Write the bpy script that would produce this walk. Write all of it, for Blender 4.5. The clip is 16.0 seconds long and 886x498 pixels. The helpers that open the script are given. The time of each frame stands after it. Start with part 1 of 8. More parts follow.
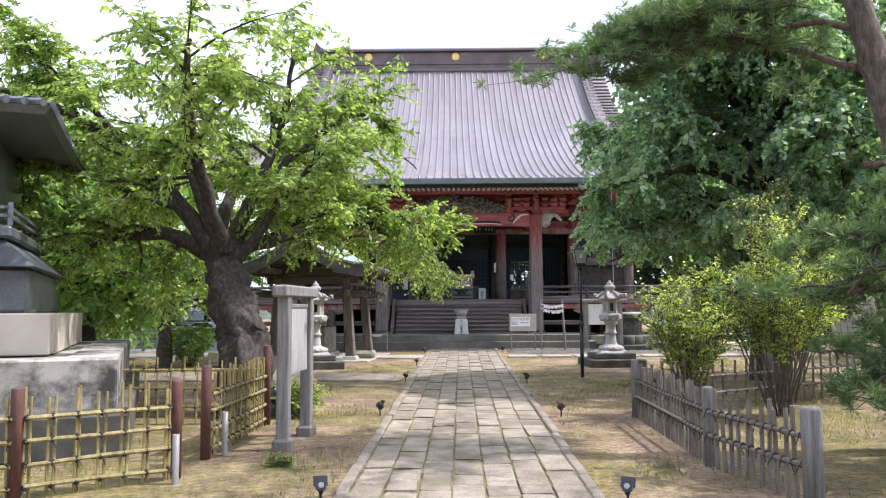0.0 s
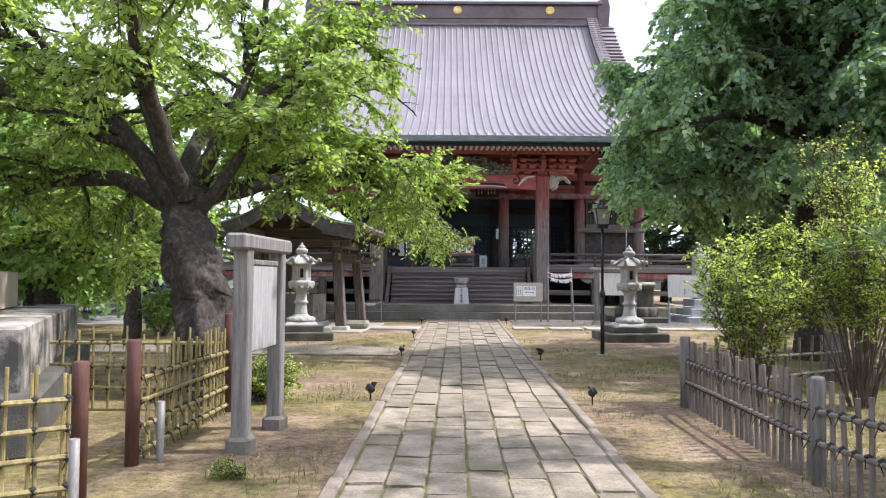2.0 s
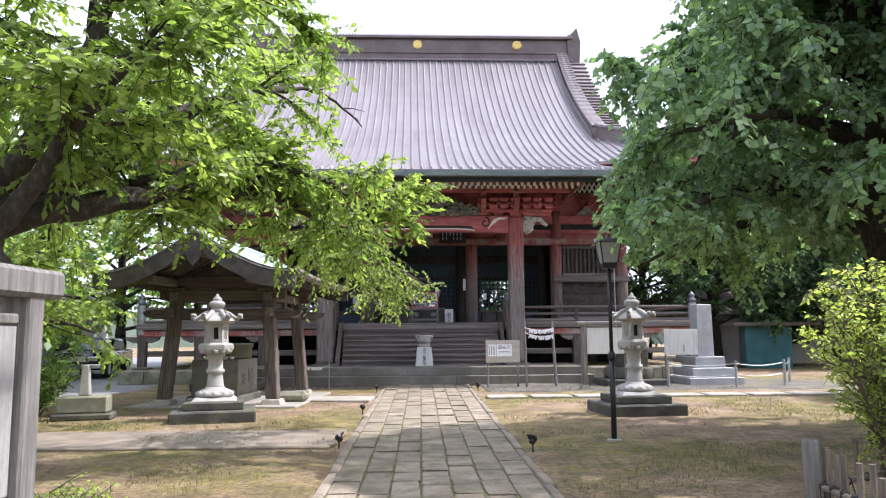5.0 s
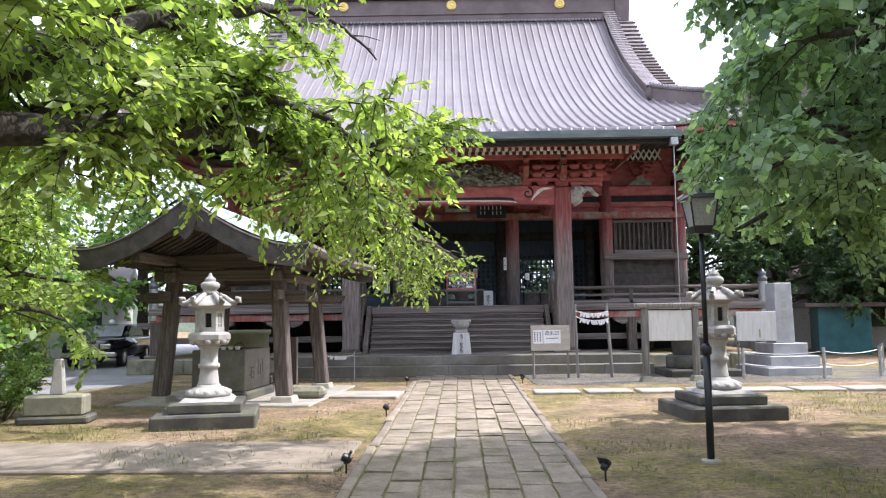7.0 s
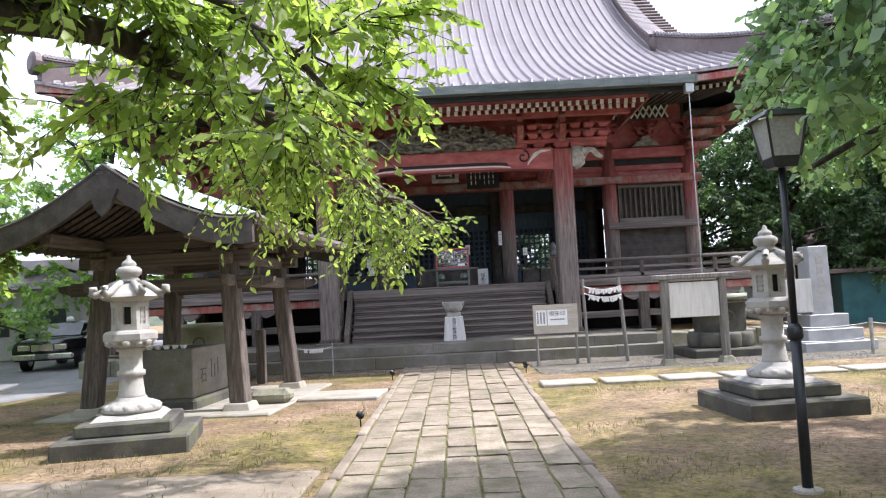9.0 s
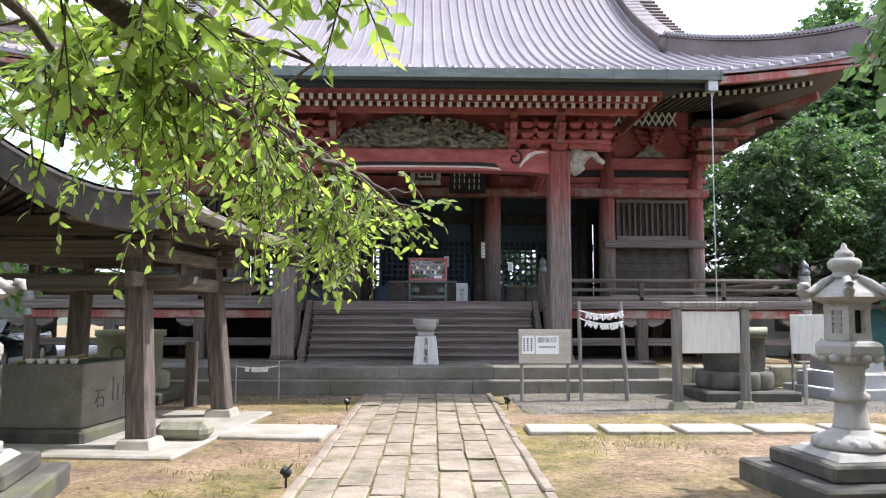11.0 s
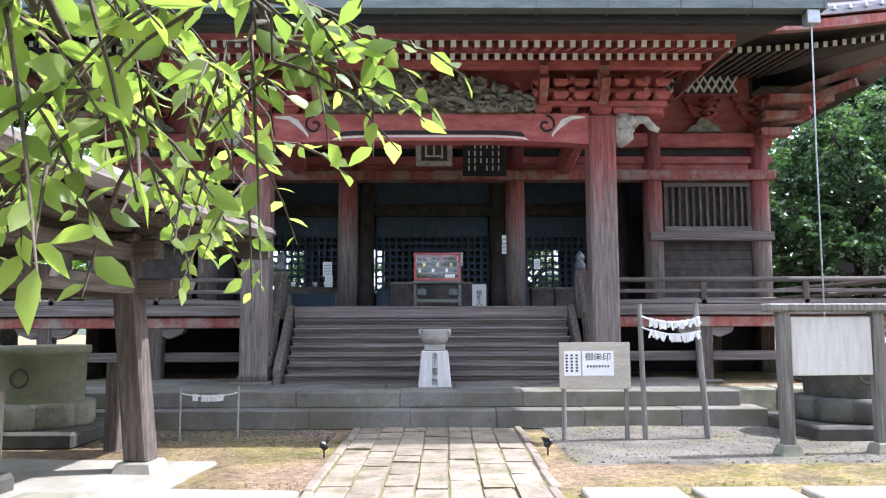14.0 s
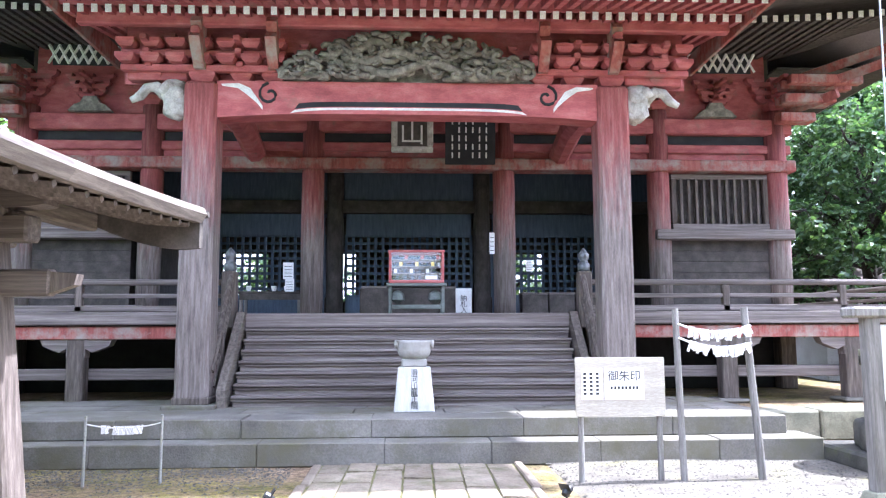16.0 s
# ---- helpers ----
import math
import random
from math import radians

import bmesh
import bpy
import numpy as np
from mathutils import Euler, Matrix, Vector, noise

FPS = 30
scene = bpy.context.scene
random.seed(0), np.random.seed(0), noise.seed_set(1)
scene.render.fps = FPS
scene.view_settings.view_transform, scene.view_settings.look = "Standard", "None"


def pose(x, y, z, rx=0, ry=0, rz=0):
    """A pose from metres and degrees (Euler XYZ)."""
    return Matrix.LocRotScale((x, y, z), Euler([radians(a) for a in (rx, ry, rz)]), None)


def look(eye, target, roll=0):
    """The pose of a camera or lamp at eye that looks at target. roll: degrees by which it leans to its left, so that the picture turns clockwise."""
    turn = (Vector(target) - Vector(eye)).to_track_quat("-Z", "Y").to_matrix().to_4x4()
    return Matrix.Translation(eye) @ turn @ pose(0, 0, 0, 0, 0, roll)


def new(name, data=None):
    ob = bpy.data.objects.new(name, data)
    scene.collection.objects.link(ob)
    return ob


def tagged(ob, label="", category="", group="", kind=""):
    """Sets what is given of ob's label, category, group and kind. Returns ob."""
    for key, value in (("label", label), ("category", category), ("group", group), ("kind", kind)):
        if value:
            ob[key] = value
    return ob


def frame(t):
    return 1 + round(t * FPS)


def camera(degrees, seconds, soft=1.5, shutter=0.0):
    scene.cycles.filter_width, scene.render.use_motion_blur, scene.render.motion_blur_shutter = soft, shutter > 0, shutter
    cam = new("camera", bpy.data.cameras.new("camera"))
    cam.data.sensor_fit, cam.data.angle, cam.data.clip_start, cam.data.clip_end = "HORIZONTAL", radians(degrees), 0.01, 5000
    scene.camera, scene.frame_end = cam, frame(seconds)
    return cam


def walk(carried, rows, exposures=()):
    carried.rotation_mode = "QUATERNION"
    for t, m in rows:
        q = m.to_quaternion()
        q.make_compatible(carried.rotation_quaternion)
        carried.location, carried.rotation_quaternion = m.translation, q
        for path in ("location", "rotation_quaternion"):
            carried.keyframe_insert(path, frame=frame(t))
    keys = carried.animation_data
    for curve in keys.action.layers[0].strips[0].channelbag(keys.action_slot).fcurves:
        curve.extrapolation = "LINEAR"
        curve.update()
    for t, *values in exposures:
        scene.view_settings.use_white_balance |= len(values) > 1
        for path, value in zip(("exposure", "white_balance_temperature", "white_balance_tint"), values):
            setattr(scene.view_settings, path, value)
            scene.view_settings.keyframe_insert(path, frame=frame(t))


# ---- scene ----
cam = camera(61.5, 16.0, soft=1.15)
PATH = [
    (0, (-0.3, 0.983, 1.495), (-0.322, 2.977, 1.653), -0.3),
    (0.5, (-0.279, 1.446, 1.443), (-0.338, 3.441, 1.573), -0.4),
    (1, (-0.315, 1.935, 1.413), (-0.381, 3.931, 1.517), -0.3),
    (1.5, (-0.364, 2.446, 1.38), (-0.41, 4.444, 1.462), 0.0),
    (2, (-0.444, 2.963, 1.401), (-0.455, 4.961, 1.48), 0.4),
    (2.5, (-0.4, 3.471, 1.422), (-0.366, 5.468, 1.519), 0.5),
    (3, (-0.421, 4.056, 1.442), (-0.334, 6.049, 1.581), 0.5),
    (3.5, (-0.375, 4.708, 1.462), (-0.257, 6.695, 1.652), 0.1),
    (4, (-0.332, 5.298, 1.433), (-0.212, 7.281, 1.663), -0.3),
    (6.5, (-0.293, 8.391, 1.49), (-0.29, 10.38, 1.697), -0.4),
    (7, (-0.21, 8.958, 1.5), (-0.228, 10.949, 1.683), -0.7),
    (7.5, (-0.164, 9.588, 1.484), (-0.193, 11.581, 1.644), -1.2),
    (8, (-0.147, 10.174, 1.483), (-0.178, 12.169, 1.625), -2.0),
    (8.5, (-0.119, 10.724, 1.493), (-0.144, 12.719, 1.624), -2.9),
    (9, (-0.089, 11.301, 1.502), (-0.091, 13.296, 1.637), -2.9),
    (11.5, (0.016, 14.262, 1.591), (0.072, 16.253, 1.774), 0.4),
    (12, (0.0, 14.815, 1.606), (0.063, 16.804, 1.801), 0.2),
    (12.5, (-0.007, 15.386, 1.599), (0.058, 17.375, 1.799), -0.0),
    (13, (0.021, 15.949, 1.596), (0.08, 17.938, 1.794), -0.1),
    (13.5, (0.063, 16.516, 1.577), (0.107, 18.506, 1.769), -0.2),
    (14, (0.087, 17.085, 1.578), (0.107, 19.076, 1.768), -0.2),
    (14.5, (0.011, 17.667, 1.61), (0.026, 19.658, 1.799), -0.1),
    (15, (-0.026, 18.159, 1.643), (-0.009, 20.15, 1.834), 0.1),
    (15.5, (-0.04, 18.703, 1.614), (0.012, 20.69, 1.835), 0.5),
    (16, (-0.011, 19.235, 1.559), (0.082, 21.221, 1.777), -0.2),
]
LIGHT = [(0, 0.93, 5850, 18), (4, 1.0, 5900, 18), (7, 1.13, 5900, 18), (9, 1.17, 5950, 17), (12.5, 1.25, 5850, 16), (14, 1.58, 5600, 17), (15, 2.0, 5450, 18), (16, 2.6, 5350, 20)]
walk(cam, [(t, look(eye, target, roll)) for t, eye, target, roll in PATH], LIGHT)

# ---------------------------------------------------------------- light
SUN_TO = Vector((0.70, 0.07, 1.0)).normalized()
world = bpy.data.worlds.new("world")
scene.world = world
world.use_nodes = True
wn = world.node_tree.nodes
sky = wn.new("ShaderNodeTexSky")
sky.sky_type, sky.sun_disc = "NISHITA", False
sky.sun_elevation, sky.sun_rotation = math.asin(SUN_TO.z), math.atan2(SUN_TO.x, SUN_TO.y)
sky.air_density, sky.dust_density, sky.ozone_density = 1.0, 4.0, 1.0
bg = wn["Background"]
bg.inputs["Strength"].default_value = 0.15
soft_sky = wn.new("ShaderNodeMixRGB")
soft_sky.inputs[0].default_value = 0.6
soft_sky.inputs[2].default_value = (7.9, 8.2, 8.8, 1)
world.node_tree.links.new(sky.outputs[0], soft_sky.inputs[1])
world.node_tree.links.new(soft_sky.outputs[0], bg.inputs["Color"])
sun = new("sun", bpy.data.lights.new("sun", "SUN"))
sun.data.energy, sun.data.angle, sun.data.color = 3.4, radians(0.9), (1.0, 0.95, 0.86)
sun.matrix_world = look(SUN_TO * 60, (0, 0, 0))


# ---------------------------------------------------------------- materials
def material(name, rough=0.7, metal=0.0):
    m = bpy.data.materials.new(name)
    m.use_nodes = True
    bsdf = m.node_tree.nodes["Principled BSDF"]
    bsdf.inputs["Roughness"].default_value = rough
    bsdf.inputs["Metallic"].default_value = metal
    return m, m.node_tree.nodes, m.node_tree.links, bsdf


def noise_node(nodes, links, scale, detail=6.0, stretch=None, rough=0.6, use="Object"):
    tc = nodes.new("ShaderNodeTexCoord")
    out = nodes.new("ShaderNodeNewGeometry").outputs["Position"] if use == "World" else tc.outputs[use]
    if stretch:
        mp = nodes.new("ShaderNodeMapping")
        mp.inputs["Scale"].default_value = stretch
        links.new(out, mp.inputs["Vector"])
        out = mp.outputs[0]
    n = nodes.new("ShaderNodeTexNoise")
    n.inputs["Scale"].default_value, n.inputs["Detail"].default_value, n.inputs["Roughness"].default_value = scale, detail, rough
    links.new(out, n.inputs["Vector"])
    return n


def ramp_node(nodes, links, source, stops):
    r = nodes.new("ShaderNodeValToRGB")
    e = r.color_ramp.elements
    while len(e) < len(stops):
        e.new(0.5)
    for el, (p, c) in zip(e, stops):
        el.position, el.color = p, (*c, 1)
    links.new(source, r.inputs[0])
    return r


def mix_node(nodes, links, factor, a, b, kind="MIX"):
    x = nodes.new("ShaderNodeMixRGB")
    x.blend_type = kind
    for socket, v in zip(x.inputs, (factor, a, b)):
        if isinstance(v, (int, float)):
            socket.default_value = v
        elif isinstance(v, tuple):
            socket.default_value = (*v, 1)
        else:
            links.new(v, socket)
    return x.outputs[0]


def bump_node(nodes, links, bsdf, height, strength=0.3, distance=0.01):
    b = nodes.new("ShaderNodeBump")
    b.inputs["Strength"].default_value, b.inputs["Distance"].default_value = strength, distance
    links.new(height, b.inputs["Height"])
    links.new(b.outputs[0], bsdf.inputs["Normal"])


def surface(name, dark, mid, light, scale=4.0, fine=60.0, stretch=None, rough=0.75, metal=0.0, bump=0.3, vary=0.25, stain=None, stain_amount=0.45, stain_scale=1.3, use="Object"):
    """Colour at two scales, an optional stain with soft edges, a per-piece shift and fine relief."""
    m, nodes, links, bsdf = material(name, rough, metal)
    big = noise_node(nodes, links, scale, 5, stretch, use=use)
    small = noise_node(nodes, links, fine, 4, stretch, use=use)
    col = ramp_node(nodes, links, big.outputs[0], [(0.28, dark), (0.5, mid), (0.74, light)]).outputs[0]
    fine_col = ramp_node(nodes, links, small.outputs[0], [(0.3, (0.62, 0.62, 0.62)), (0.7, (1.2, 1.2, 1.2))]).outputs[0]
    col = mix_node(nodes, links, 0.7, col, fine_col, "MULTIPLY")
    if stain:
        s = noise_node(nodes, links, stain_scale, 8, None, 0.7, use=use)
        mask = ramp_node(nodes, links, s.outputs[0], [(1 - stain_amount - 0.06, (0, 0, 0)), (1 - stain_amount + 0.1, (1, 1, 1))]).outputs[0]
        col = mix_node(nodes, links, mask, col, stain)
    if vary:
        info = nodes.new("ShaderNodeObjectInfo")
        geo = nodes.new("ShaderNodeNewGeometry")
        add = nodes.new("ShaderNodeMath")
        add.operation = "ADD"
        links.new(info.outputs["Random"], add.inputs[0])
        links.new(geo.outputs["Random Per Island"], add.inputs[1])
        shift = nodes.new("ShaderNodeMapRange")
        shift.inputs["From Max"].default_value = 2
        shift.inputs["To Min"].default_value, shift.inputs["To Max"].default_value = 1 - vary, 1 + vary
        links.new(add.outputs[0], shift.inputs["Value"])
        col = mix_node(nodes, links, 1.0, col, shift.outputs[0], "MULTIPLY")
    links.new(col, bsdf.inputs["Base Color"])
    rr = nodes.new("ShaderNodeMapRange")
    rr.inputs["To Min"].default_value, rr.inputs["To Max"].default_value = max(0.05, rough - 0.15), min(1.0, rough + 0.12)
    links.new(small.outputs[0], rr.inputs["Value"])
    links.new(rr.outputs[0], bsdf.inputs["Roughness"])
    if bump:
        bump_node(nodes, links, bsdf, small.outputs[0], bump, 0.012)
    return m


def leaf_material(name, dark, mid, light, through_light=0.45, gloss=0.45):
    m, nodes, links, bsdf = material(name, gloss)
    geo = nodes.new("ShaderNodeNewGeometry")
    r = ramp_node(nodes, links, geo.outputs["Random Per Island"], [(0.0, dark), (0.5, mid), (1.0, light)])
    n = noise_node(nodes, links, 0.9, 3)
    col = mix_node(nodes, links, 0.6, r.outputs[0], ramp_node(nodes, links, n.outputs[0], [(0.3, (0.6, 0.7, 0.6)), (0.7, (1.25, 1.2, 1.0))]).outputs[0], "MULTIPLY")
    links.new(col, bsdf.inputs["Base Color"])
    tr = nodes.new("ShaderNodeBsdfTranslucent")
    links.new(mix_node(nodes, links, 1.0, col, (1.85, 1.95, 0.95), "MULTIPLY"), tr.inputs["Color"])
    mx = nodes.new("ShaderNodeMixShader")
    mx.inputs[0].default_value = through_light
    links.new(bsdf.outputs[0], mx.inputs[1])
    links.new(tr.outputs[0], mx.inputs[2])
    links.new(mx.outputs[0], nodes["Material Output"].inputs["Surface"])
    return m


def ground_material():
    m, nodes, links, bsdf = material("ground_earth_moss", 0.95)
    big = noise_node(nodes, links, 0.35, 6)
    midn = noise_node(nodes, links, 1.6, 7, rough=0.7)
    fine = noise_node(nodes, links, 45, 5, rough=0.75)
    earth = ramp_node(nodes, links, midn.outputs[0], [(0.3, (0.13, 0.086, 0.056)), (0.5, (0.275, 0.193, 0.125)), (0.72, (0.45, 0.34, 0.225))]).outputs[0]
    moss = ramp_node(nodes, links, midn.outputs[0], [(0.35, (0.085, 0.095, 0.018)), (0.58, (0.235, 0.205, 0.04)), (0.8, (0.36, 0.31, 0.075))]).outputs[0]
    mask = ramp_node(nodes, links, big.outputs[0], [(0.41, (0, 0, 0)), (0.58, (0.9, 0.9, 0.9))]).outputs[0]
    patch = noise_node(nodes, links, 4.5, 8, rough=0.75)
    mask = mix_node(nodes, links, 1.0, mask, ramp_node(nodes, links, patch.outputs[0], [(0.36, (0.15, 0.15, 0.15)), (0.56, (1, 1, 1))]).outputs[0], "MULTIPLY")
    col = mix_node(nodes, links, mask, earth, moss)
    clod = noise_node(nodes, links, 13, 6, rough=0.7)
    col = mix_node(nodes, links, 0.8, col, ramp_node(nodes, links, clod.outputs[0], [(0.36, (0.36, 0.33, 0.3)), (0.5, (0.98, 0.97, 0.96)), (0.66, (1.35, 1.3, 1.22))]).outputs[0], "MULTIPLY")
    col = mix_node(nodes, links, 0.85, col, ramp_node(nodes, links, fine.outputs[0], [(0.28, (0.42, 0.42, 0.42)), (0.72, (1.35, 1.33, 1.3))]).outputs[0], "MULTIPLY")
    links.new(col, bsdf.inputs["Base Color"])
    h = mix_node(nodes, links, 0.5, fine.outputs[0], patch.outputs[0])
    bump_node(nodes, links, bsdf, h, 1.0, 0.04)
    return m


def emission_free_glass(name, tint=(1, 1, 1), rough=0.03):
    m, nodes, links, bsdf = material(name, rough)
    bsdf.inputs["Base Color"].default_value = (*tint, 1)
    bsdf.inputs["Transmission Weight"].default_value = 1.0
    return m


M_GROUND = ground_material()
M_GRAVEL = surface("pale_gravel", (0.08, 0.071, 0.056), (0.14, 0.125, 0.10), (0.215, 0.195, 0.16), 1.6, 70, bump=1.0, vary=0, rough=0.95, stain=(0.19, 0.175, 0.07), stain_amount=0.42, stain_scale=1.1)
M_ROAD = surface("grey_asphalt", (0.16, 0.16, 0.165), (0.22, 0.22, 0.225), (0.29, 0.285, 0.28), 1.2, 140, bump=0.5, vary=0, rough=0.95)
M_PAVER = surface("worn_andesite", (0.19, 0.15, 0.11), (0.285, 0.235, 0.175), (0.38, 0.325, 0.25), 2.3, 34, bump=1.0, vary=0.3, rough=0.9, stain=(0.14, 0.128, 0.07), stain_amount=0.45, stain_scale=2.5, use="World")
M_JOINT = surface("mossy_joint", (0.075, 0.078, 0.03), (0.15, 0.145, 0.052), (0.24, 0.21, 0.09), 5, 80, bump=0.6, vary=0, rough=1.0)
M_KERB = surface("kerb_stone", (0.14, 0.11, 0.08), (0.23, 0.188, 0.142), (0.33, 0.28, 0.22), 2.2, 60, bump=0.5, vary=0.25, rough=0.9)
M_SLAB = surface("pale_concrete_slab", (0.25, 0.23, 0.19), (0.36, 0.335, 0.285), (0.46, 0.43, 0.37), 2.0, 70, bump=0.3, vary=0.12, rough=0.9, stain=(0.25, 0.23, 0.17), stain_amount=0.45)
M_STEP = surface("platform_stone", (0.10, 0.092, 0.08), (0.175, 0.163, 0.142), (0.265, 0.248, 0.22), 1.1, 45, bump=0.35, vary=0.2, rough=0.85, stain=(0.13, 0.12, 0.08), stain_amount=0.48)
M_LANTERN = surface("pale_granite", (0.25, 0.237, 0.217), (0.385, 0.37, 0.345), (0.52, 0.505, 0.475), 3.5, 150, bump=0.4, vary=0.1, rough=0.85, stain=(0.24, 0.23, 0.2), stain_amount=0.42, stain_scale=3.5)
M_DARKSTONE = surface("mossy_dark_stone", (0.04, 0.038, 0.033), (0.078, 0.074, 0.063), (0.15, 0.142, 0.12), 2.5, 60, bump=0.5, vary=0.2, rough=0.9, stain=(0.1, 0.11, 0.045), stain_amount=0.4, stain_scale=2.2)
M_GREYSTONE = surface("polished_grey_granite", (0.27, 0.275, 0.285), (0.36, 0.365, 0.375), (0.44, 0.445, 0.455), 3, 160, bump=0.15, vary=0.08, rough=0.55)
M_TUFF = surface("green_tuff", (0.15, 0.15, 0.11), (0.24, 0.235, 0.17), (0.34, 0.325, 0.24), 2.2, 60, bump=0.35, vary=0.2, rough=0.9, stain=(0.09, 0.085, 0.06), stain_amount=0.42)
M_WOOD = surface("weathered_cedar", (0.05, 0.039, 0.033), (0.11, 0.088, 0.075), (0.205, 0.172, 0.15), 3.0, 26, (8, 8, 0.7), 0.85, bump=0.45, vary=0.22)
M_WOOD_X = surface("weathered_plank", (0.085, 0.068, 0.062), (0.17, 0.142, 0.13), (0.30, 0.262, 0.24), 3.0, 26, (0.22, 8, 8), 0.85, bump=0.45, vary=0.25)
M_WOOD_Y = surface("weathered_beam", (0.085, 0.068, 0.057), (0.15, 0.126, 0.106), (0.245, 0.212, 0.182), 3.0, 26, (8, 0.7, 8), 0.85, bump=0.45, vary=0.25)
M_BEAM_X = surface("dark_weathered_beam", (0.055, 0.044, 0.037), (0.11, 0.09, 0.077), (0.19, 0.16, 0.14), 3.0, 26, (0.22, 8, 8), 0.85, bump=0.45, vary=0.2)
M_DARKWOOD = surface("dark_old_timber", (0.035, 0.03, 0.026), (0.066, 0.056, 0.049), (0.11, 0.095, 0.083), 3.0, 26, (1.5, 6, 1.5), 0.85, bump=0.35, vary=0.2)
M_GREYWOOD = surface("silver_grey_post", (0.105, 0.097, 0.088), (0.19, 0.178, 0.163), (0.30, 0.285, 0.265), 3.0, 30, (9, 9, 0.6), 0.9, bump=0.5, vary=0.15)
M_RED = surface("faded_bengal_red", (0.27, 0.062, 0.064), (0.41, 0.105, 0.105), (0.50, 0.185, 0.175), 2.4, 40, (1.2, 3, 3), 0.72, bump=0.25, vary=0.18, stain=(0.21, 0.12, 0.10), stain_amount=0.36, stain_scale=2.2)
M_REDPOST = surface("worn_red_post", (0.18, 0.045, 0.038), (0.31, 0.085, 0.07), (0.40, 0.155, 0.125), 2.0, 30, (7, 7, 0.6), 0.8, bump=0.35, vary=0.15, stain=(0.31, 0.26, 0.23), stain_amount=0.48, stain_scale=1.9)


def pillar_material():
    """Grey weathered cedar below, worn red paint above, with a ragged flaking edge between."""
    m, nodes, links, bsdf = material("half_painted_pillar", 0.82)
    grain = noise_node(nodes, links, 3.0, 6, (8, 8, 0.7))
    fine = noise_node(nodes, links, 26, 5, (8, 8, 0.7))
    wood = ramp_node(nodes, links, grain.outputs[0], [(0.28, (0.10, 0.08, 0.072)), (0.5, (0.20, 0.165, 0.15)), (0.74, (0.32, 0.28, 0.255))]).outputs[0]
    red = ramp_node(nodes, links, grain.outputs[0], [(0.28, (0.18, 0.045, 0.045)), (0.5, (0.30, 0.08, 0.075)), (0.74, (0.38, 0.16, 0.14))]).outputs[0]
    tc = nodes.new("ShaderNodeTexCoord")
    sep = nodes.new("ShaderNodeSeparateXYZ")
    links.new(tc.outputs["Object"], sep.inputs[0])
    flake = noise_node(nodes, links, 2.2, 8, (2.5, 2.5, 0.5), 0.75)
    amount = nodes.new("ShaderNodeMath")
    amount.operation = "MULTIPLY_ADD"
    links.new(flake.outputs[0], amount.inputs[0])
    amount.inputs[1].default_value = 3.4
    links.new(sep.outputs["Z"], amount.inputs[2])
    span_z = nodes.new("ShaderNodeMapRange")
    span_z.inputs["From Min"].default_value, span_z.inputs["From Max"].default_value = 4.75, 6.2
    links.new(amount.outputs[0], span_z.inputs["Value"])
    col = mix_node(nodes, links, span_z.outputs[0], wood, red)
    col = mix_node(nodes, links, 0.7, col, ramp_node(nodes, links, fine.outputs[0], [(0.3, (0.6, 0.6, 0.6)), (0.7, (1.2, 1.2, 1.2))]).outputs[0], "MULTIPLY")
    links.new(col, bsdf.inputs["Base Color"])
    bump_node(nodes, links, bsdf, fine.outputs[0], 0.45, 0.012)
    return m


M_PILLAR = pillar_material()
# bluish haze over the dim interior is put into this boarding colour
M_INNER_HAZE = surface("haze_blue_boarding", (0.045, 0.066, 0.1), (0.07, 0.1, 0.145), (0.1, 0.135, 0.185), 3.0, 26, (6, 6, 0.8), 0.7, bump=0.2, vary=0.15)
M_WHITE = surface("chalky_white_paint", (0.62, 0.6, 0.56), (0.74, 0.73, 0.7), (0.82, 0.81, 0.79), 6, 60, bump=0.15, vary=0.06, rough=0.8)
M_BLACK = surface("flat_black", (0.012, 0.012, 0.014), (0.02, 0.02, 0.024), (0.035, 0.034, 0.036), 4, 40, bump=0.1, vary=0.1, rough=0.8)
M_CARVE = surface("weathered_carving", (0.09, 0.085, 0.07), (0.22, 0.205, 0.17), (0.42, 0.395, 0.33), 9, 60, bump=0.5, vary=0.25, rough=0.8)
M_CARVE_PALE = surface("pale_flaking_carving", (0.27, 0.25, 0.22), (0.48, 0.455, 0.41), (0.63, 0.61, 0.57), 9, 60, bump=0.4, vary=0.1, rough=0.85)
M_ROOF = surface("brown_copper_sheet", (0.19, 0.165, 0.17), (0.25, 0.225, 0.23), (0.31, 0.285, 0.285), 0.5, 30, (3, 0.6, 0.6), 0.42, 0.35, bump=0.06, vary=0.12)
M_RIDGE = surface("dark_ridge_sheet", (0.085, 0.062, 0.058), (0.12, 0.09, 0.085), (0.16, 0.125, 0.118), 1.5, 30, None, 0.5, 0.2, bump=0.08, vary=0.06)
M_GOLD = surface("gilt_crest", (0.65, 0.48, 0.12), (0.8, 0.62, 0.2), (0.9, 0.75, 0.33), 8, 60, None, 0.4, 0.6, bump=0.1, vary=0)
M_GUTTER = surface("verdigris_gutter", (0.085, 0.10, 0.095), (0.125, 0.145, 0.135), (0.18, 0.20, 0.185), 3, 30, (0.6, 3, 3), 0.6, 0.3, bump=0.1, vary=0.05)
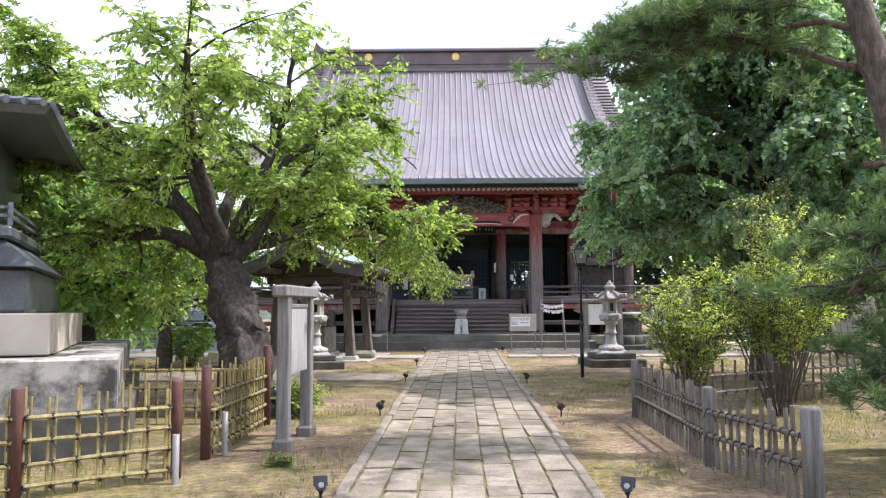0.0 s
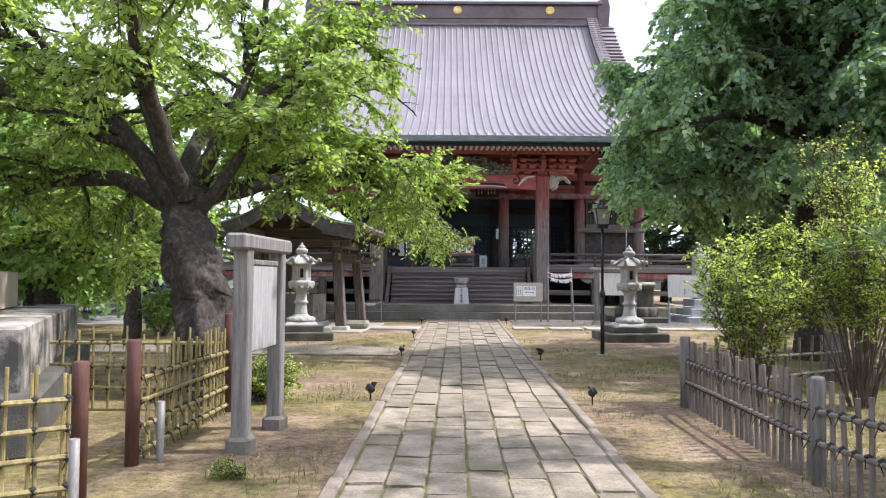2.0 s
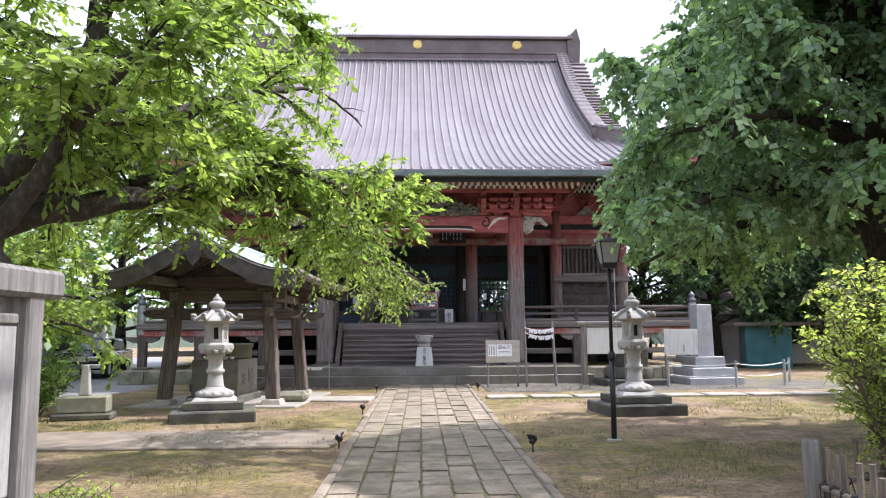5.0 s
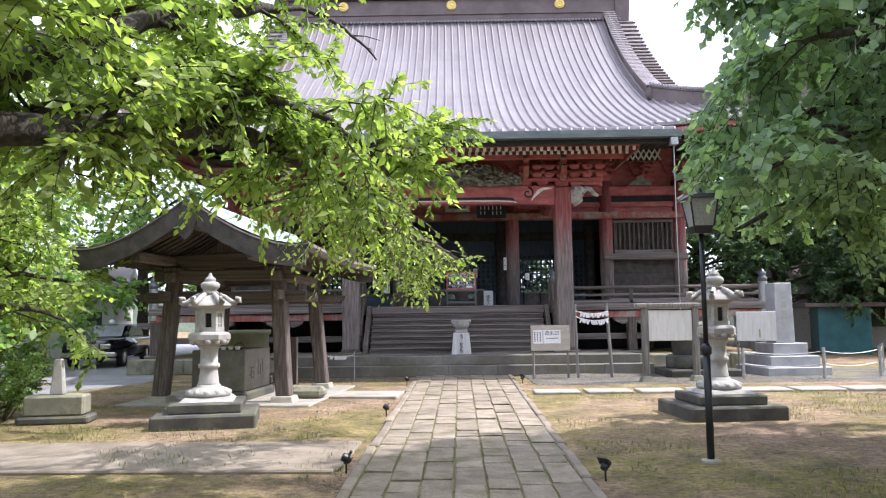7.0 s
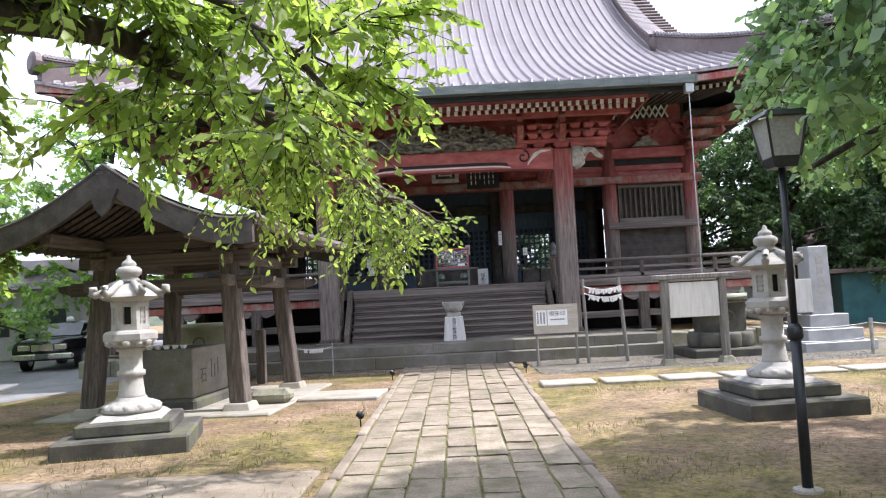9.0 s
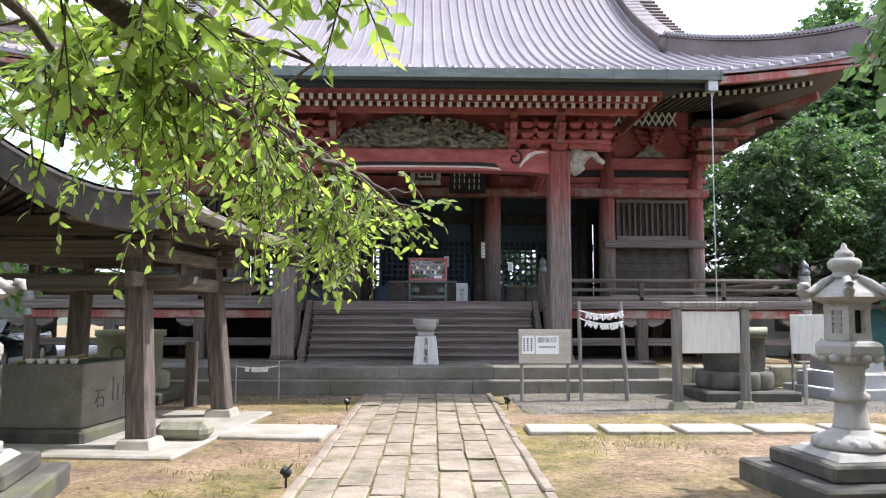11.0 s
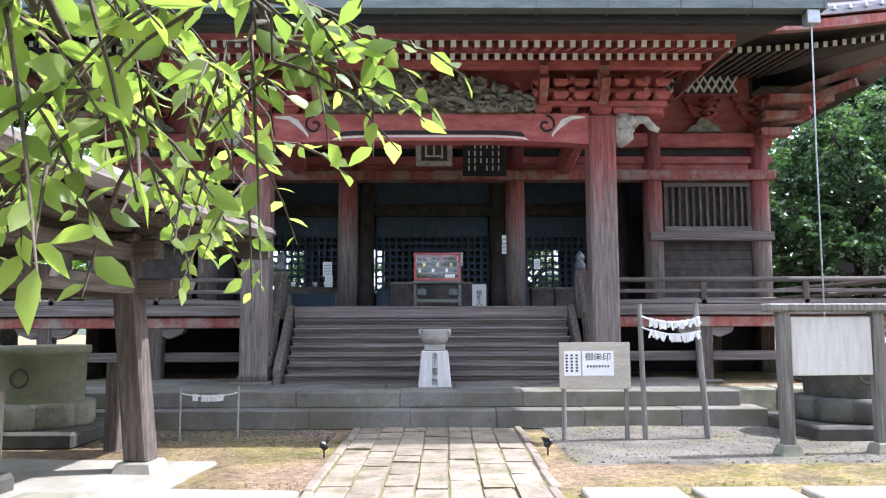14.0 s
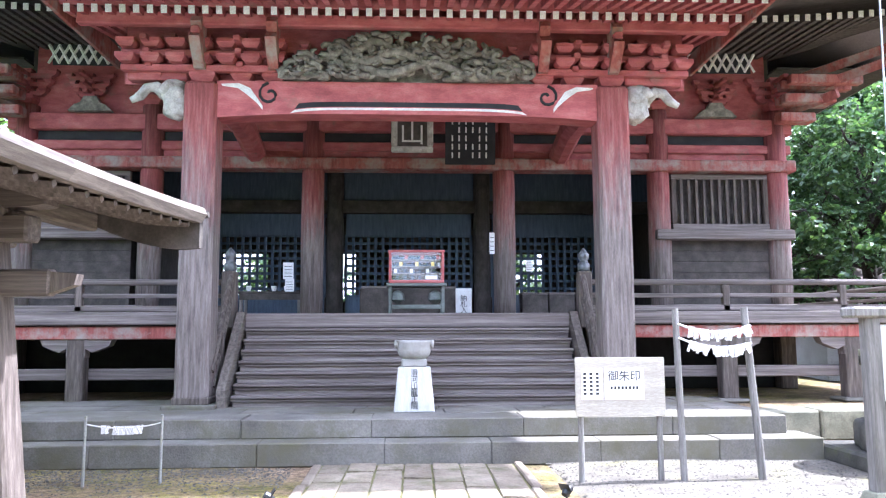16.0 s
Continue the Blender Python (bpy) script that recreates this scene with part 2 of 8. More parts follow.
M_PATINA = surface("verdigris_copper_roof", (0.27, 0.36, 0.32), (0.37, 0.47, 0.42), (0.48, 0.56, 0.51), 1.4, 30, (0.7, 3, 0.7), 0.6, 0.1, bump=0.12, vary=0.08, stain=(0.3, 0.3, 0.27), stain_amount=0.4)
M_PAPER = surface("white_paper", (0.72, 0.72, 0.72), (0.8, 0.8, 0.8), (0.85, 0.85, 0.85), 8, 90, bump=0.1, vary=0.05, rough=0.9)
M_BOARD = surface("faded_notice_board", (0.50, 0.49, 0.46), (0.61, 0.60, 0.575), (0.70, 0.69, 0.665), 3, 60, (5, 5, 0.6), 0.7, bump=0.1, vary=0.05)
# streaked copy of M_BOARD, darkened because its panel faces the sun
M_BOARD_SUNWARD = surface("streaked_notice_panel", (0.27, 0.265, 0.255), (0.37, 0.365, 0.35), (0.45, 0.445, 0.43), 3, 40, (6, 6, 0.5), 0.75, bump=0.15, vary=0.04, stain=(0.27, 0.265, 0.25), stain_amount=0.38, stain_scale=2.0)
M_PLY = surface("pale_plywood", (0.36, 0.32, 0.265), (0.44, 0.40, 0.335), (0.51, 0.47, 0.40), 2, 40, (0.6, 4, 6), 0.8, bump=0.15, vary=0.05)
M_INK = surface("black_ink", (0.02, 0.02, 0.02), (0.03, 0.03, 0.03), (0.045, 0.045, 0.045), 6, 60, bump=0, vary=0, rough=0.8)
M_BAMBOO = surface("dry_yellow_bamboo", (0.15, 0.11, 0.04), (0.30, 0.24, 0.09), (0.46, 0.385, 0.17), 5, 40, (6, 6, 1.2), 0.5, bump=0.15, vary=0.25)
M_BAMBOO_GREY = surface("weathered_grey_bamboo", (0.10, 0.085, 0.065), (0.185, 0.155, 0.125), (0.29, 0.25, 0.21), 4, 40, (6, 6, 0.9), 0.8, bump=0.3, vary=0.25)
M_RUST = surface("rust_red_post", (0.05, 0.02, 0.014), (0.09, 0.036, 0.025), (0.14, 0.06, 0.042), 5, 50, (4, 4, 0.8), 0.75, bump=0.3, vary=0.12)
M_CORD = surface("black_palm_cord", (0.012, 0.012, 0.012), (0.02, 0.02, 0.02), (0.04, 0.037, 0.033), 9, 90, bump=0.4, vary=0.1, rough=0.95)
M_IRON = surface("black_painted_iron", (0.012, 0.013, 0.016), (0.02, 0.021, 0.025), (0.032, 0.033, 0.037), 4, 50, None, 0.4, 0.2, bump=0.1, vary=0)
M_BARK = surface("grey_cherry_bark", (0.016, 0.012, 0.009), (0.042, 0.033, 0.026), (0.11, 0.09, 0.072), 9.0, 22, (2.0, 2.0, 1.2), 0.95, bump=1.0, vary=0, stain=(0.13, 0.13, 0.1), stain_amount=0.24, stain_scale=11)
M_PINEBARK = surface("scaly_pine_bark", (0.05, 0.035, 0.028), (0.12, 0.09, 0.072), (0.23, 0.18, 0.15), 7.0, 30, (3, 3, 1), 0.95, bump=1.0, vary=0)
M_TWIG = surface("brown_twig", (0.06, 0.045, 0.032), (0.11, 0.085, 0.065), (0.17, 0.14, 0.11), 8, 60, bump=0.4, vary=0, rough=0.9)
M_LEAF_CHERRY = leaf_material("cherry_leaf", (0.116, 0.163, 0.053), (0.205, 0.273, 0.089), (0.315, 0.389, 0.137), 0.6)
M_LEAF_DARK = leaf_material("broad_dark_leaf", (0.12, 0.185, 0.135), (0.2, 0.29, 0.205), (0.3, 0.405, 0.27), 0.52)
M_LEAF_FAR = leaf_material("distant_leaf", (0.102, 0.174, 0.066), (0.174, 0.27, 0.102), (0.276, 0.384, 0.15), 0.6)
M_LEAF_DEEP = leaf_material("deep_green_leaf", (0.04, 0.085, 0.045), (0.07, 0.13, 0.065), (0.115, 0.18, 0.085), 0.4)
M_LEAF_BUSH = leaf_material("yellow_green_leaf", (0.2, 0.255, 0.08), (0.33, 0.4, 0.135), (0.47, 0.53, 0.21), 0.62)
M_LEAF_MAPLE = leaf_material("orange_green_leaf", (0.10, 0.10, 0.015), (0.2, 0.14, 0.025), (0.30, 0.15, 0.03), 0.45)
M_NEEDLE = leaf_material("pine_needle", (0.1, 0.156, 0.1), (0.175, 0.25, 0.156), (0.263, 0.338, 0.206), 0.45)
M_GRASS = leaf_material("short_grass", (0.08, 0.10, 0.025), (0.16, 0.18, 0.045), (0.29, 0.26, 0.10), 0.35)
M_BRONZE = surface("dark_bronze", (0.085, 0.092, 0.1), (0.135, 0.145, 0.155), (0.2, 0.21, 0.22), 2, 40, None, 0.45, 0.35, bump=0.15, vary=0.1)
M_CREAMSTONE = surface("cream_granite", (0.42, 0.36, 0.28), (0.53, 0.46, 0.37), (0.61, 0.55, 0.46), 1.5, 120, bump=0.2, vary=0.08, rough=0.75)
M_STAINSTONE = surface("stained_plinth", (0.33, 0.30, 0.255), (0.43, 0.395, 0.34), (0.52, 0.48, 0.42), 2, 90, bump=0.3, vary=0.08, rough=0.85, stain=(0.055, 0.052, 0.045), stain_amount=0.52, stain_scale=1.5)
M_CARBLACK = surface("glossy_black_car_paint", (0.008, 0.008, 0.01), (0.012, 0.012, 0.014), (0.016, 0.016, 0.018), 2, 10, None, 0.12, 0, bump=0, vary=0)
M_CHROME = surface("chrome", (0.6, 0.6, 0.6), (0.7, 0.7, 0.7), (0.8, 0.8, 0.8), 3, 20, None, 0.2, 0.9, bump=0, vary=0)
M_RUBBER = surface("black_rubber", (0.015, 0.015, 0.015), (0.025, 0.025, 0.025), (0.04, 0.04, 0.04), 6, 60, bump=0.3, vary=0, rough=0.9)
M_GLASSDARK = surface("dark_window_glass", (0.05, 0.06, 0.065), (0.07, 0.08, 0.085), (0.09, 0.1, 0.105), 1, 5, None, 0.12, 0, bump=0, vary=0)
M_GLASS = emission_free_glass("clear_glass")
M_FROST = surface("frosted_lamp_glass", (0.22, 0.225, 0.215), (0.3, 0.305, 0.29), (0.38, 0.385, 0.37), 3, 40, None, 0.4, 0, bump=0.05, vary=0)
M_PIPE = surface("grey_plastic_pipe", (0.17, 0.155, 0.145), (0.22, 0.205, 0.19), (0.28, 0.265, 0.25), 3, 40, (4, 4, 0.8), 0.5, bump=0.05, vary=0.05)
M_TANK = surface("olive_glazed_tank", (0.16, 0.165, 0.10), (0.225, 0.23, 0.145), (0.29, 0.295, 0.2), 2.5, 50, None, 0.55, 0, bump=0.15, vary=0, stain=(0.13, 0.12, 0.075), stain_amount=0.4)
M_CHAIN = surface("dull_zinc", (0.3, 0.31, 0.31), (0.4, 0.41, 0.41), (0.5, 0.51, 0.51), 6, 50, None, 0.45, 0.6, bump=0.1, vary=0.05)
M_TEAL = surface("teal_sheet", (0.02, 0.09, 0.1), (0.03, 0.13, 0.15), (0.05, 0.17, 0.19), 2, 30, bump=0.1, vary=0.05, rough=0.6)
M_HALLWALL = surface("far_plaster", (0.45, 0.43, 0.4), (0.55, 0.53, 0.5), (0.63, 0.61, 0.58), 1, 20, bump=0.1, vary=0.05, rough=0.9)


# ---------------------------------------------------------------- shapes
def mesh_of(bm, name, mat, smooth=False):
    me = bpy.data.meshes.new(name)
    bm.to_mesh(me)
    bm.free()
    for m in mat if isinstance(mat, (list, tuple)) else [mat]:
        me.materials.append(m)
    if smooth:
        me.polygons.foreach_set("use_smooth", [True] * len(me.polygons))
    return me


def part(name, bm, mat, parent=None, label="", smooth=False):
    me = bm if isinstance(bm, bpy.types.Mesh) else mesh_of(bm, name, mat, smooth)
    ob = new(name, me)
    if parent:
        ob.parent = parent
    return tagged(ob, label)


def thing(name, label, category, at=(0, 0, 0), turn=0.0, group="", kind=""):
    e = new(name)
    e.empty_display_size = 0.2
    e.matrix_basis = pose(*at, 0, 0, turn)
    return tagged(e, label, category, group, kind)


def box(lo, hi, bevel=0.0, bm=None, m=None):
    """A box between two corners, its edges worn by bevel."""
    own = bmesh.new()
    c = [(a + b) / 2 for a, b in zip(lo, hi)]
    s = [abs(b - a) for a, b in zip(lo, hi)]
    bmesh.ops.create_cube(own, size=1, matrix=Matrix.Translation(c) @ Matrix.Diagonal((*s, 1)))
    if bevel:
        bmesh.ops.bevel(own, geom=own.edges[:], offset=min(bevel, min(s) * 0.45), segments=1, affect="EDGES")
    return put(own, bm, m)


def put(own, bm=None, m=None):
    if m is not None:
        own.transform(m)
    if bm is None:
        return own
    me = bpy.data.meshes.new("tmp")
    own.to_mesh(me)
    own.free()
    bm.from_mesh(me)
    bpy.data.meshes.remove(me)
    return bm


def turned(profile, sides=20, bm=None, m=None, cap=True):
    """A body of revolution from (radius, height) pairs."""
    own = bmesh.new()
    rings = []
    for r, z in profile:
        rings.append([own.verts.new((r * math.cos(2 * math.pi * k / sides), r * math.sin(2 * math.pi * k / sides), z)) for k in range(sides)])
    for a, b in zip(rings, rings[1:]):
        for k in range(sides):
            own.faces.new((a[k], a[(k + 1) % sides], b[(k + 1) % sides], b[k]))
    if cap:
        own.faces.new(rings[0][::-1])
        own.faces.new(rings[-1])
    return put(own, bm, m)


def frustum(bottom, top, z0, z1, bm=None, m=None, bevel=0.0):
    """A four-sided block whose half sizes go from bottom to top."""
    own = bmesh.new()
    v = [own.verts.new((sx * h[0], sy * h[1], z)) for h, z in ((bottom, z0), (top, z1)) for sx, sy in ((-1, -1), (1, -1), (1, 1), (-1, 1))]
    for f in ((3, 2, 1, 0), (4, 5, 6, 7), (0, 1, 5, 4), (1, 2, 6, 5), (2, 3, 7, 6), (3, 0, 4, 7)):
        own.faces.new([v[i] for i in f])
    if bevel:
        bmesh.ops.bevel(own, geom=own.edges[:], offset=bevel, segments=1, affect="EDGES")
    return put(own, bm, m)


def tube(points, radii, sides=8, bm=None):
    """A tapering tube along points."""
    own = bm if bm is not None else bmesh.new()
    pts = [Vector(p) for p in points]
    rings = []
    up = Vector((0.31, 0.17, 0.93))
    for k, p in enumerate(pts):
        d = (pts[min(k + 1, len(pts) - 1)] - pts[max(k - 1, 0)]).normalized()
        a = d.cross(up if abs(d.dot(up)) < 0.95 else Vector((1, 0, 0))).normalized()
        b = d.cross(a)
        r = radii[k] if isinstance(radii, (list, tuple)) else radii
        rings.append([own.verts.new(p + a * (r * math.cos(2 * math.pi * j / sides)) + b * (r * math.sin(2 * math.pi * j / sides))) for j in range(sides)])
    for a, b in zip(rings, rings[1:]):
        for j in range(sides):
            own.faces.new((a[j], b[j], b[(j + 1) % sides], a[(j + 1) % sides]))
    own.faces.new(rings[0])
    own.faces.new(rings[-1][::-1])
    return own


def prism(outline, y0, y1, bm=None, m=None):
    """An outline of (x, z) pairs drawn out from y0 to y1."""
    own = bmesh.new()
    a = [own.verts.new((x, y0, z)) for x, z in outline]
    b = [own.verts.new((x, y1, z)) for x, z in outline]
    own.faces.new(a)
    own.faces.new(b[::-1])
    for k in range(len(a)):
        j = (k + 1) % len(a)
        own.faces.new((a[j], a[k], b[k], b[j]))
    bmesh.ops.recalc_face_normals(own, faces=own.faces[:])
    return put(own, bm, m)


def lettering(name, words, size, m, mat, parent, depth=0.003, spacing=1.0):
    """Writing with the built-in font, made into a mesh."""
    cu = bpy.data.curves.new(name, "FONT")
    cu.body, cu.size, cu.extrude, cu.align_x, cu.align_y = words, size, depth, "CENTER", "CENTER"
    cu.space_line = spacing
    ob = bpy.data.objects.new(name, cu)
    scene.collection.objects.link(ob)
    me = bpy.data.meshes.new_from_object(ob.evaluated_get(bpy.context.evaluated_depsgraph_get()))
    bpy.data.objects.remove(ob)
    me.transform(m)
    me.materials.clear()
    me.materials.append(mat)
    return part(name, me, mat, parent)


def wpart(name, bm, mat, parent, label="", smooth=False):
    """A part whose mesh is written in world places."""
    ob = part(name, bm, mat, parent, label, smooth)
    top = parent
    while top.parent:
        top = top.parent
    ob.matrix_parent_inverse = top.matrix_basis.inverted() if parent is top else Matrix()
    return ob


# ---------------------------------------------------------------- ground
def ground_height(x, y):
    n = noise.noise(Vector((x * 0.5, y * 0.5, 0.0))) * 0.02 + noise.noise(Vector((x * 2.1, y * 2.1, 3.0))) * 0.008
    side = min(1.0, max(0.0, (abs(x - 0.1) - 1.35) / 0.6))
    return n * side - 0.008 + 0.012 * side


def build_ground():
    bm = bmesh.new()
    xs = [-400, -120, -60, -35, -24] + [-18 + 0.3 * k for k in range(121)] + [24, 35, 60, 120, 400]
    ys = [-300, -80, -30, -12, -6] + [-3 + 0.3 * k for k in range(122)] + [38, 45, 60, 90, 150, 400]
    grid = [[bm.verts.new((x, y, ground_height(x, y) if -18 <= x <= 18 and -3 <= y <= 33.4 else -0.01)) for x in xs] for y in ys]
    for a, b in zip(grid, grid[1:]):
        for k in range(len(xs) - 1):
            bm.faces.new((a[k], a[k + 1], b[k + 1], b[k]))
    tagged(part("ground", bm, M_GROUND, smooth=True), "trodden earth with patchy moss and dry grass", "ground", kind="structure")
    # pale gravel yard in front of the hall
    for name, x0, x1, y0, y1 in (("gravel_yard", 1.5, 12.0, 25.3, 29.2),):
        bm = bmesh.new()
        n, k = 60, 24
        g = [[bm.verts.new((x0 + (x1 - x0) * i / n, y0 + (y1 - y0) * j / k + (0.25 * noise.noise(Vector((i * 0.3, j * 0.3, 9))) if j in (0, k) else 0),
                            0.022 + ground_height(x0 + (x1 - x0) * i / n, y0 + (y1 - y0) * j / k) - (0.06 if i in (0, n) or j in (0, k) else 0))) for i in range(n + 1)] for j in range(k + 1)]
        for a, b in zip(g, g[1:]):
            for i in range(n):
                bm.faces.new((a[i], a[i + 1], b[i + 1], b[i]))
        tagged(part(name, bm, M_GRAVEL, smooth=True), "pale fine gravel and bare earth", "gravel", kind="structure")
    # road at the far side
    bm = bmesh.new()
    v = [bm.verts.new(p) for p in ((-60, 22.0, 0.012), (-8.6, 24.6, 0.012), (-7.6, 27.0, 0.012), (-9.2, 40.0, 0.012), (-18, 60, 0.012), (-60, 60, 0.012))]
    bm.faces.new(v)
    tagged(part("road", bm, M_ROAD), "pale worn asphalt drive beside the hall", "road", kind="structure")


build_ground()


def cross_path():
    """A trodden concrete walk that branches off the approach, cast in three bays."""
    walk_slab = thing("cross_path", "grey concrete side path with a low raised edge", "paving", (-5.0, 17.4, 0), -1.5)
    for x0, x1 in ((-5.0, -1.9), (-1.885, 1.2), (1.215, 3.68)):
        part("bay", box((x0, -0.85, -0.1), (x1, 0.85, 0.022), 0.012), M_KERB, walk_slab)
    part("edge_strip", box((-5.0, -0.98, -0.1), (3.66, -0.86, 0.04), 0.015), M_KERB, walk_slab)


cross_path()


# ---------------------------------------------------------------- temple hall
TEMPLE = thing("temple_hall", "large old temple hall with faded red timbers and metal roof", "temple", (0, 30, 0))
EDGE_Y, EDGE_X, PORCH_Y, PORCH_X, RIDGE_Y = 29.7, 10.2, 27.2, 5.45, 40.3
PROFILE = ((27.0, 6.05), (28.4, 6.42), (29.7, 6.92), (31.5, 7.72), (33.4, 8.72), (35.3, 9.92), (37.2, 11.32), (38.9, 12.8), (40.3, 14.25), (40.8, 14.8))


def roof_z(y, x=0.0):
    k = max(i for i in range(len(PROFILE) - 1) if i == 0 or PROFILE[i][0] <= y)
    k = min(k, len(PROFILE) - 2)
    p = [PROFILE[min(max(k + d, 0), len(PROFILE) - 1)] for d in (-1, 0, 1, 2)]
    t = (y - p[1][0]) / (p[2][0] - p[1][0])
    m1 = (p[2][1] - p[0][1]) / max(1e-6, p[2][0] - p[0][0]) * (p[2][0] - p[1][0])
    m2 = (p[3][1] - p[1][1]) / max(1e-6, p[3][0] - p[1][0]) * (p[2][0] - p[1][0])
    z = (2 * t**3 - 3 * t**2 + 1) * p[1][1] + (t**3 - 2 * t**2 + t) * m1 + (-2 * t**3 + 3 * t**2) * p[2][1] + (t**3 - t**2) * m2
    out = max(0.0, (abs(x) - 5.0) / 5.2)
    return z + 0.62 * out**2 * max(0.0, min(1.0, 1 - (y - EDGE_Y) / 6.0))


def strip(ys, x0, x1, zfun, thick=0.09):
    """A sheet of roof between two lines along y, with an underside."""
    bm = bmesh.new()
    rows = [[bm.verts.new((x, y, zfun(y, x) - d)) for x, d in ((x0, 0), (x1, 0), (x1, thick), (x0, thick))] for y in ys]
    for a, b in zip(rows, rows[1:]):
        for k in range(4):
            bm.faces.new((a[k], a[(k + 1) % 4], b[(k + 1) % 4], b[k]))
    bm.faces.new(rows[0][::-1])
    bm.faces.new(rows[-1])
    return bm


def span(a, b, n):
    return [a + (b - a) * k / n for k in range(n + 1)]


def roof_front():
    """The front slope, column by column, with the porch's slope running on forward."""
    bm = bmesh.new()
    n = 72
    xs = span(-EDGE_X, EDGE_X, n)
    for x0, x1 in zip(xs, xs[1:]):
        mid = abs(x0 + x1) / 2
        y0 = PORCH_Y if mid < PORCH_X else EDGE_Y
        y1 = RIDGE_Y if mid < 6.75 else EDGE_Y + EDGE_X - mid
        if y1 > y0 + 0.05:
            put(strip(span(y0, y1, 14), x0, x1, roof_z), bm)
    bmesh.ops.remove_doubles(bm, verts=bm.verts[:], dist=0.0005)
    return bm


ROOF = wpart("roof", roof_front(), M_ROOF, TEMPLE, "brown-grey sheet-metal roof with close-set standing rolls", smooth=False)


def batten_mesh(x, ys, w=0.042, h=0.075):
    bm = bmesh.new()
    rows = []
    for y in ys:
        z = roof_z(y, x)
        rows.append([bm.verts.new((dx, y, z + dz)) for dx, dz in ((-w, -0.01), (-w * 0.75, h * 0.75), (0, h), (w * 0.75, h * 0.75), (w, -0.01))])
    for a, b in zip(rows, rows[1:]):
        for k in range(4):
            bm.faces.new((a[k], a[k + 1], b[k + 1], b[k]))
    bm.faces.new(rows[0][::-1])
    return mesh_of(bm, "roof_batten", M_ROOF, True)


def roof_battens():
    step = 0.285
    shared = batten_mesh(0, span(PORCH_Y - 0.03, RIDGE_Y, 16))
    k = -35
    while k <= 35:
        x = k * step
        if abs(x) < 5.0:
            ob = wpart("roof_batten", shared, None, ROOF)
            ob.location.x = x
        else:
            y0 = PORCH_Y if abs(x) < PORCH_X else EDGE_Y
            y1 = RIDGE_Y if abs(x) < 6.7 else EDGE_Y + EDGE_X - abs(x)
            if y1 > y0 + 0.3:
                ob = wpart("roof_batten", batten_mesh(x, span(y0 - 0.03, y1, 14)), None, ROOF)
                ob.location.x = x
        k += 1


roof_battens()


def roof_sides():
    for s in (-1, 1):
        # hipped side slope
        bm = bmesh.new()
        ys = span(EDGE_Y, 51.5, 40)
        us = span(0, 3.4, 8)

        def side_z(u, y):
            away = min(y - EDGE_Y, 51.5 - y)
            return roof_z(EDGE_Y + u, 5.0 + 5.2 * max(0.0, 1 - away / 6.0))

        g = [[bm.verts.new((s * (EDGE_X - u), min(max(y, EDGE_Y + u), 51.5 - u), side_z(u, y))) for u in us] for y in ys]
        for a, b in zip(g, g[1:]):
            for k in range(8):
                bm.faces.new((a[k], a[k + 1], b[k + 1], b[k]) if s > 0 else (b[k], b[k + 1], a[k + 1], a[k]))
        wpart("side_roof", bm, M_ROOF, TEMPLE, "hipped side slope of brown sheet metal")
        # verge of the gable outside the descending ridge
        verge = wpart("gable_verge", strip(span(33.2, RIDGE_Y, 12), s * 6.7, s * 7.85, lambda y, x: roof_z(y) + 0.02), M_ROOF, TEMPLE, "overhanging gable verge with cross rolls")
        for k in range(26):
            y = 33.3 + k * 0.27
            wpart("verge_roll", tube([(s * 6.9, y, roof_z(y) + 0.06), (s * 7.9, y, roof_z(y) + 0.05)], 0.05, 6), M_RIDGE, verge)
        wpart("gable_board", strip(span(33.4, RIDGE_Y + 0.2, 12), s * 7.55, s * 7.7, lambda y, x: roof_z(y) - 0.1, 0.4), M_RED, TEMPLE)
        wall = bmesh.new()
        pts = [(y, roof_z(y) - 0.3) for y in span(33.6, RIDGE_Y, 8)]
        loop = [wall.verts.new((s * 7.2, y, z)) for y, z in pts] + [wall.verts.new((s * 7.2, 81.2 - y, z)) for y, z in pts[::-1]]
        wall.faces.new(loop)
        wpart("gable_wall", wall, M_DARKWOOD, TEMPLE)
    # back slope
    bm = bmesh.new()
    xs = span(-EDGE_X, EDGE_X, 34)
    for x0, x1 in zip(xs, xs[1:]):
        mid = abs(x0 + x1) / 2
        y1 = RIDGE_Y if mid < 7.2 else EDGE_Y + EDGE_X - mid
        if y1 > EDGE_Y + 0.05:
            put(strip(span(EDGE_Y, y1, 10), x0, x1, roof_z), bm, Matrix.Translation((0, 81.2, 0)) @ Matrix.Diagonal((1, -1, 1, 1)))
    bmesh.ops.recalc_face_normals(bm, faces=bm.faces[:])
    wpart("back_roof", bm, M_ROOF, TEMPLE)


roof_sides()


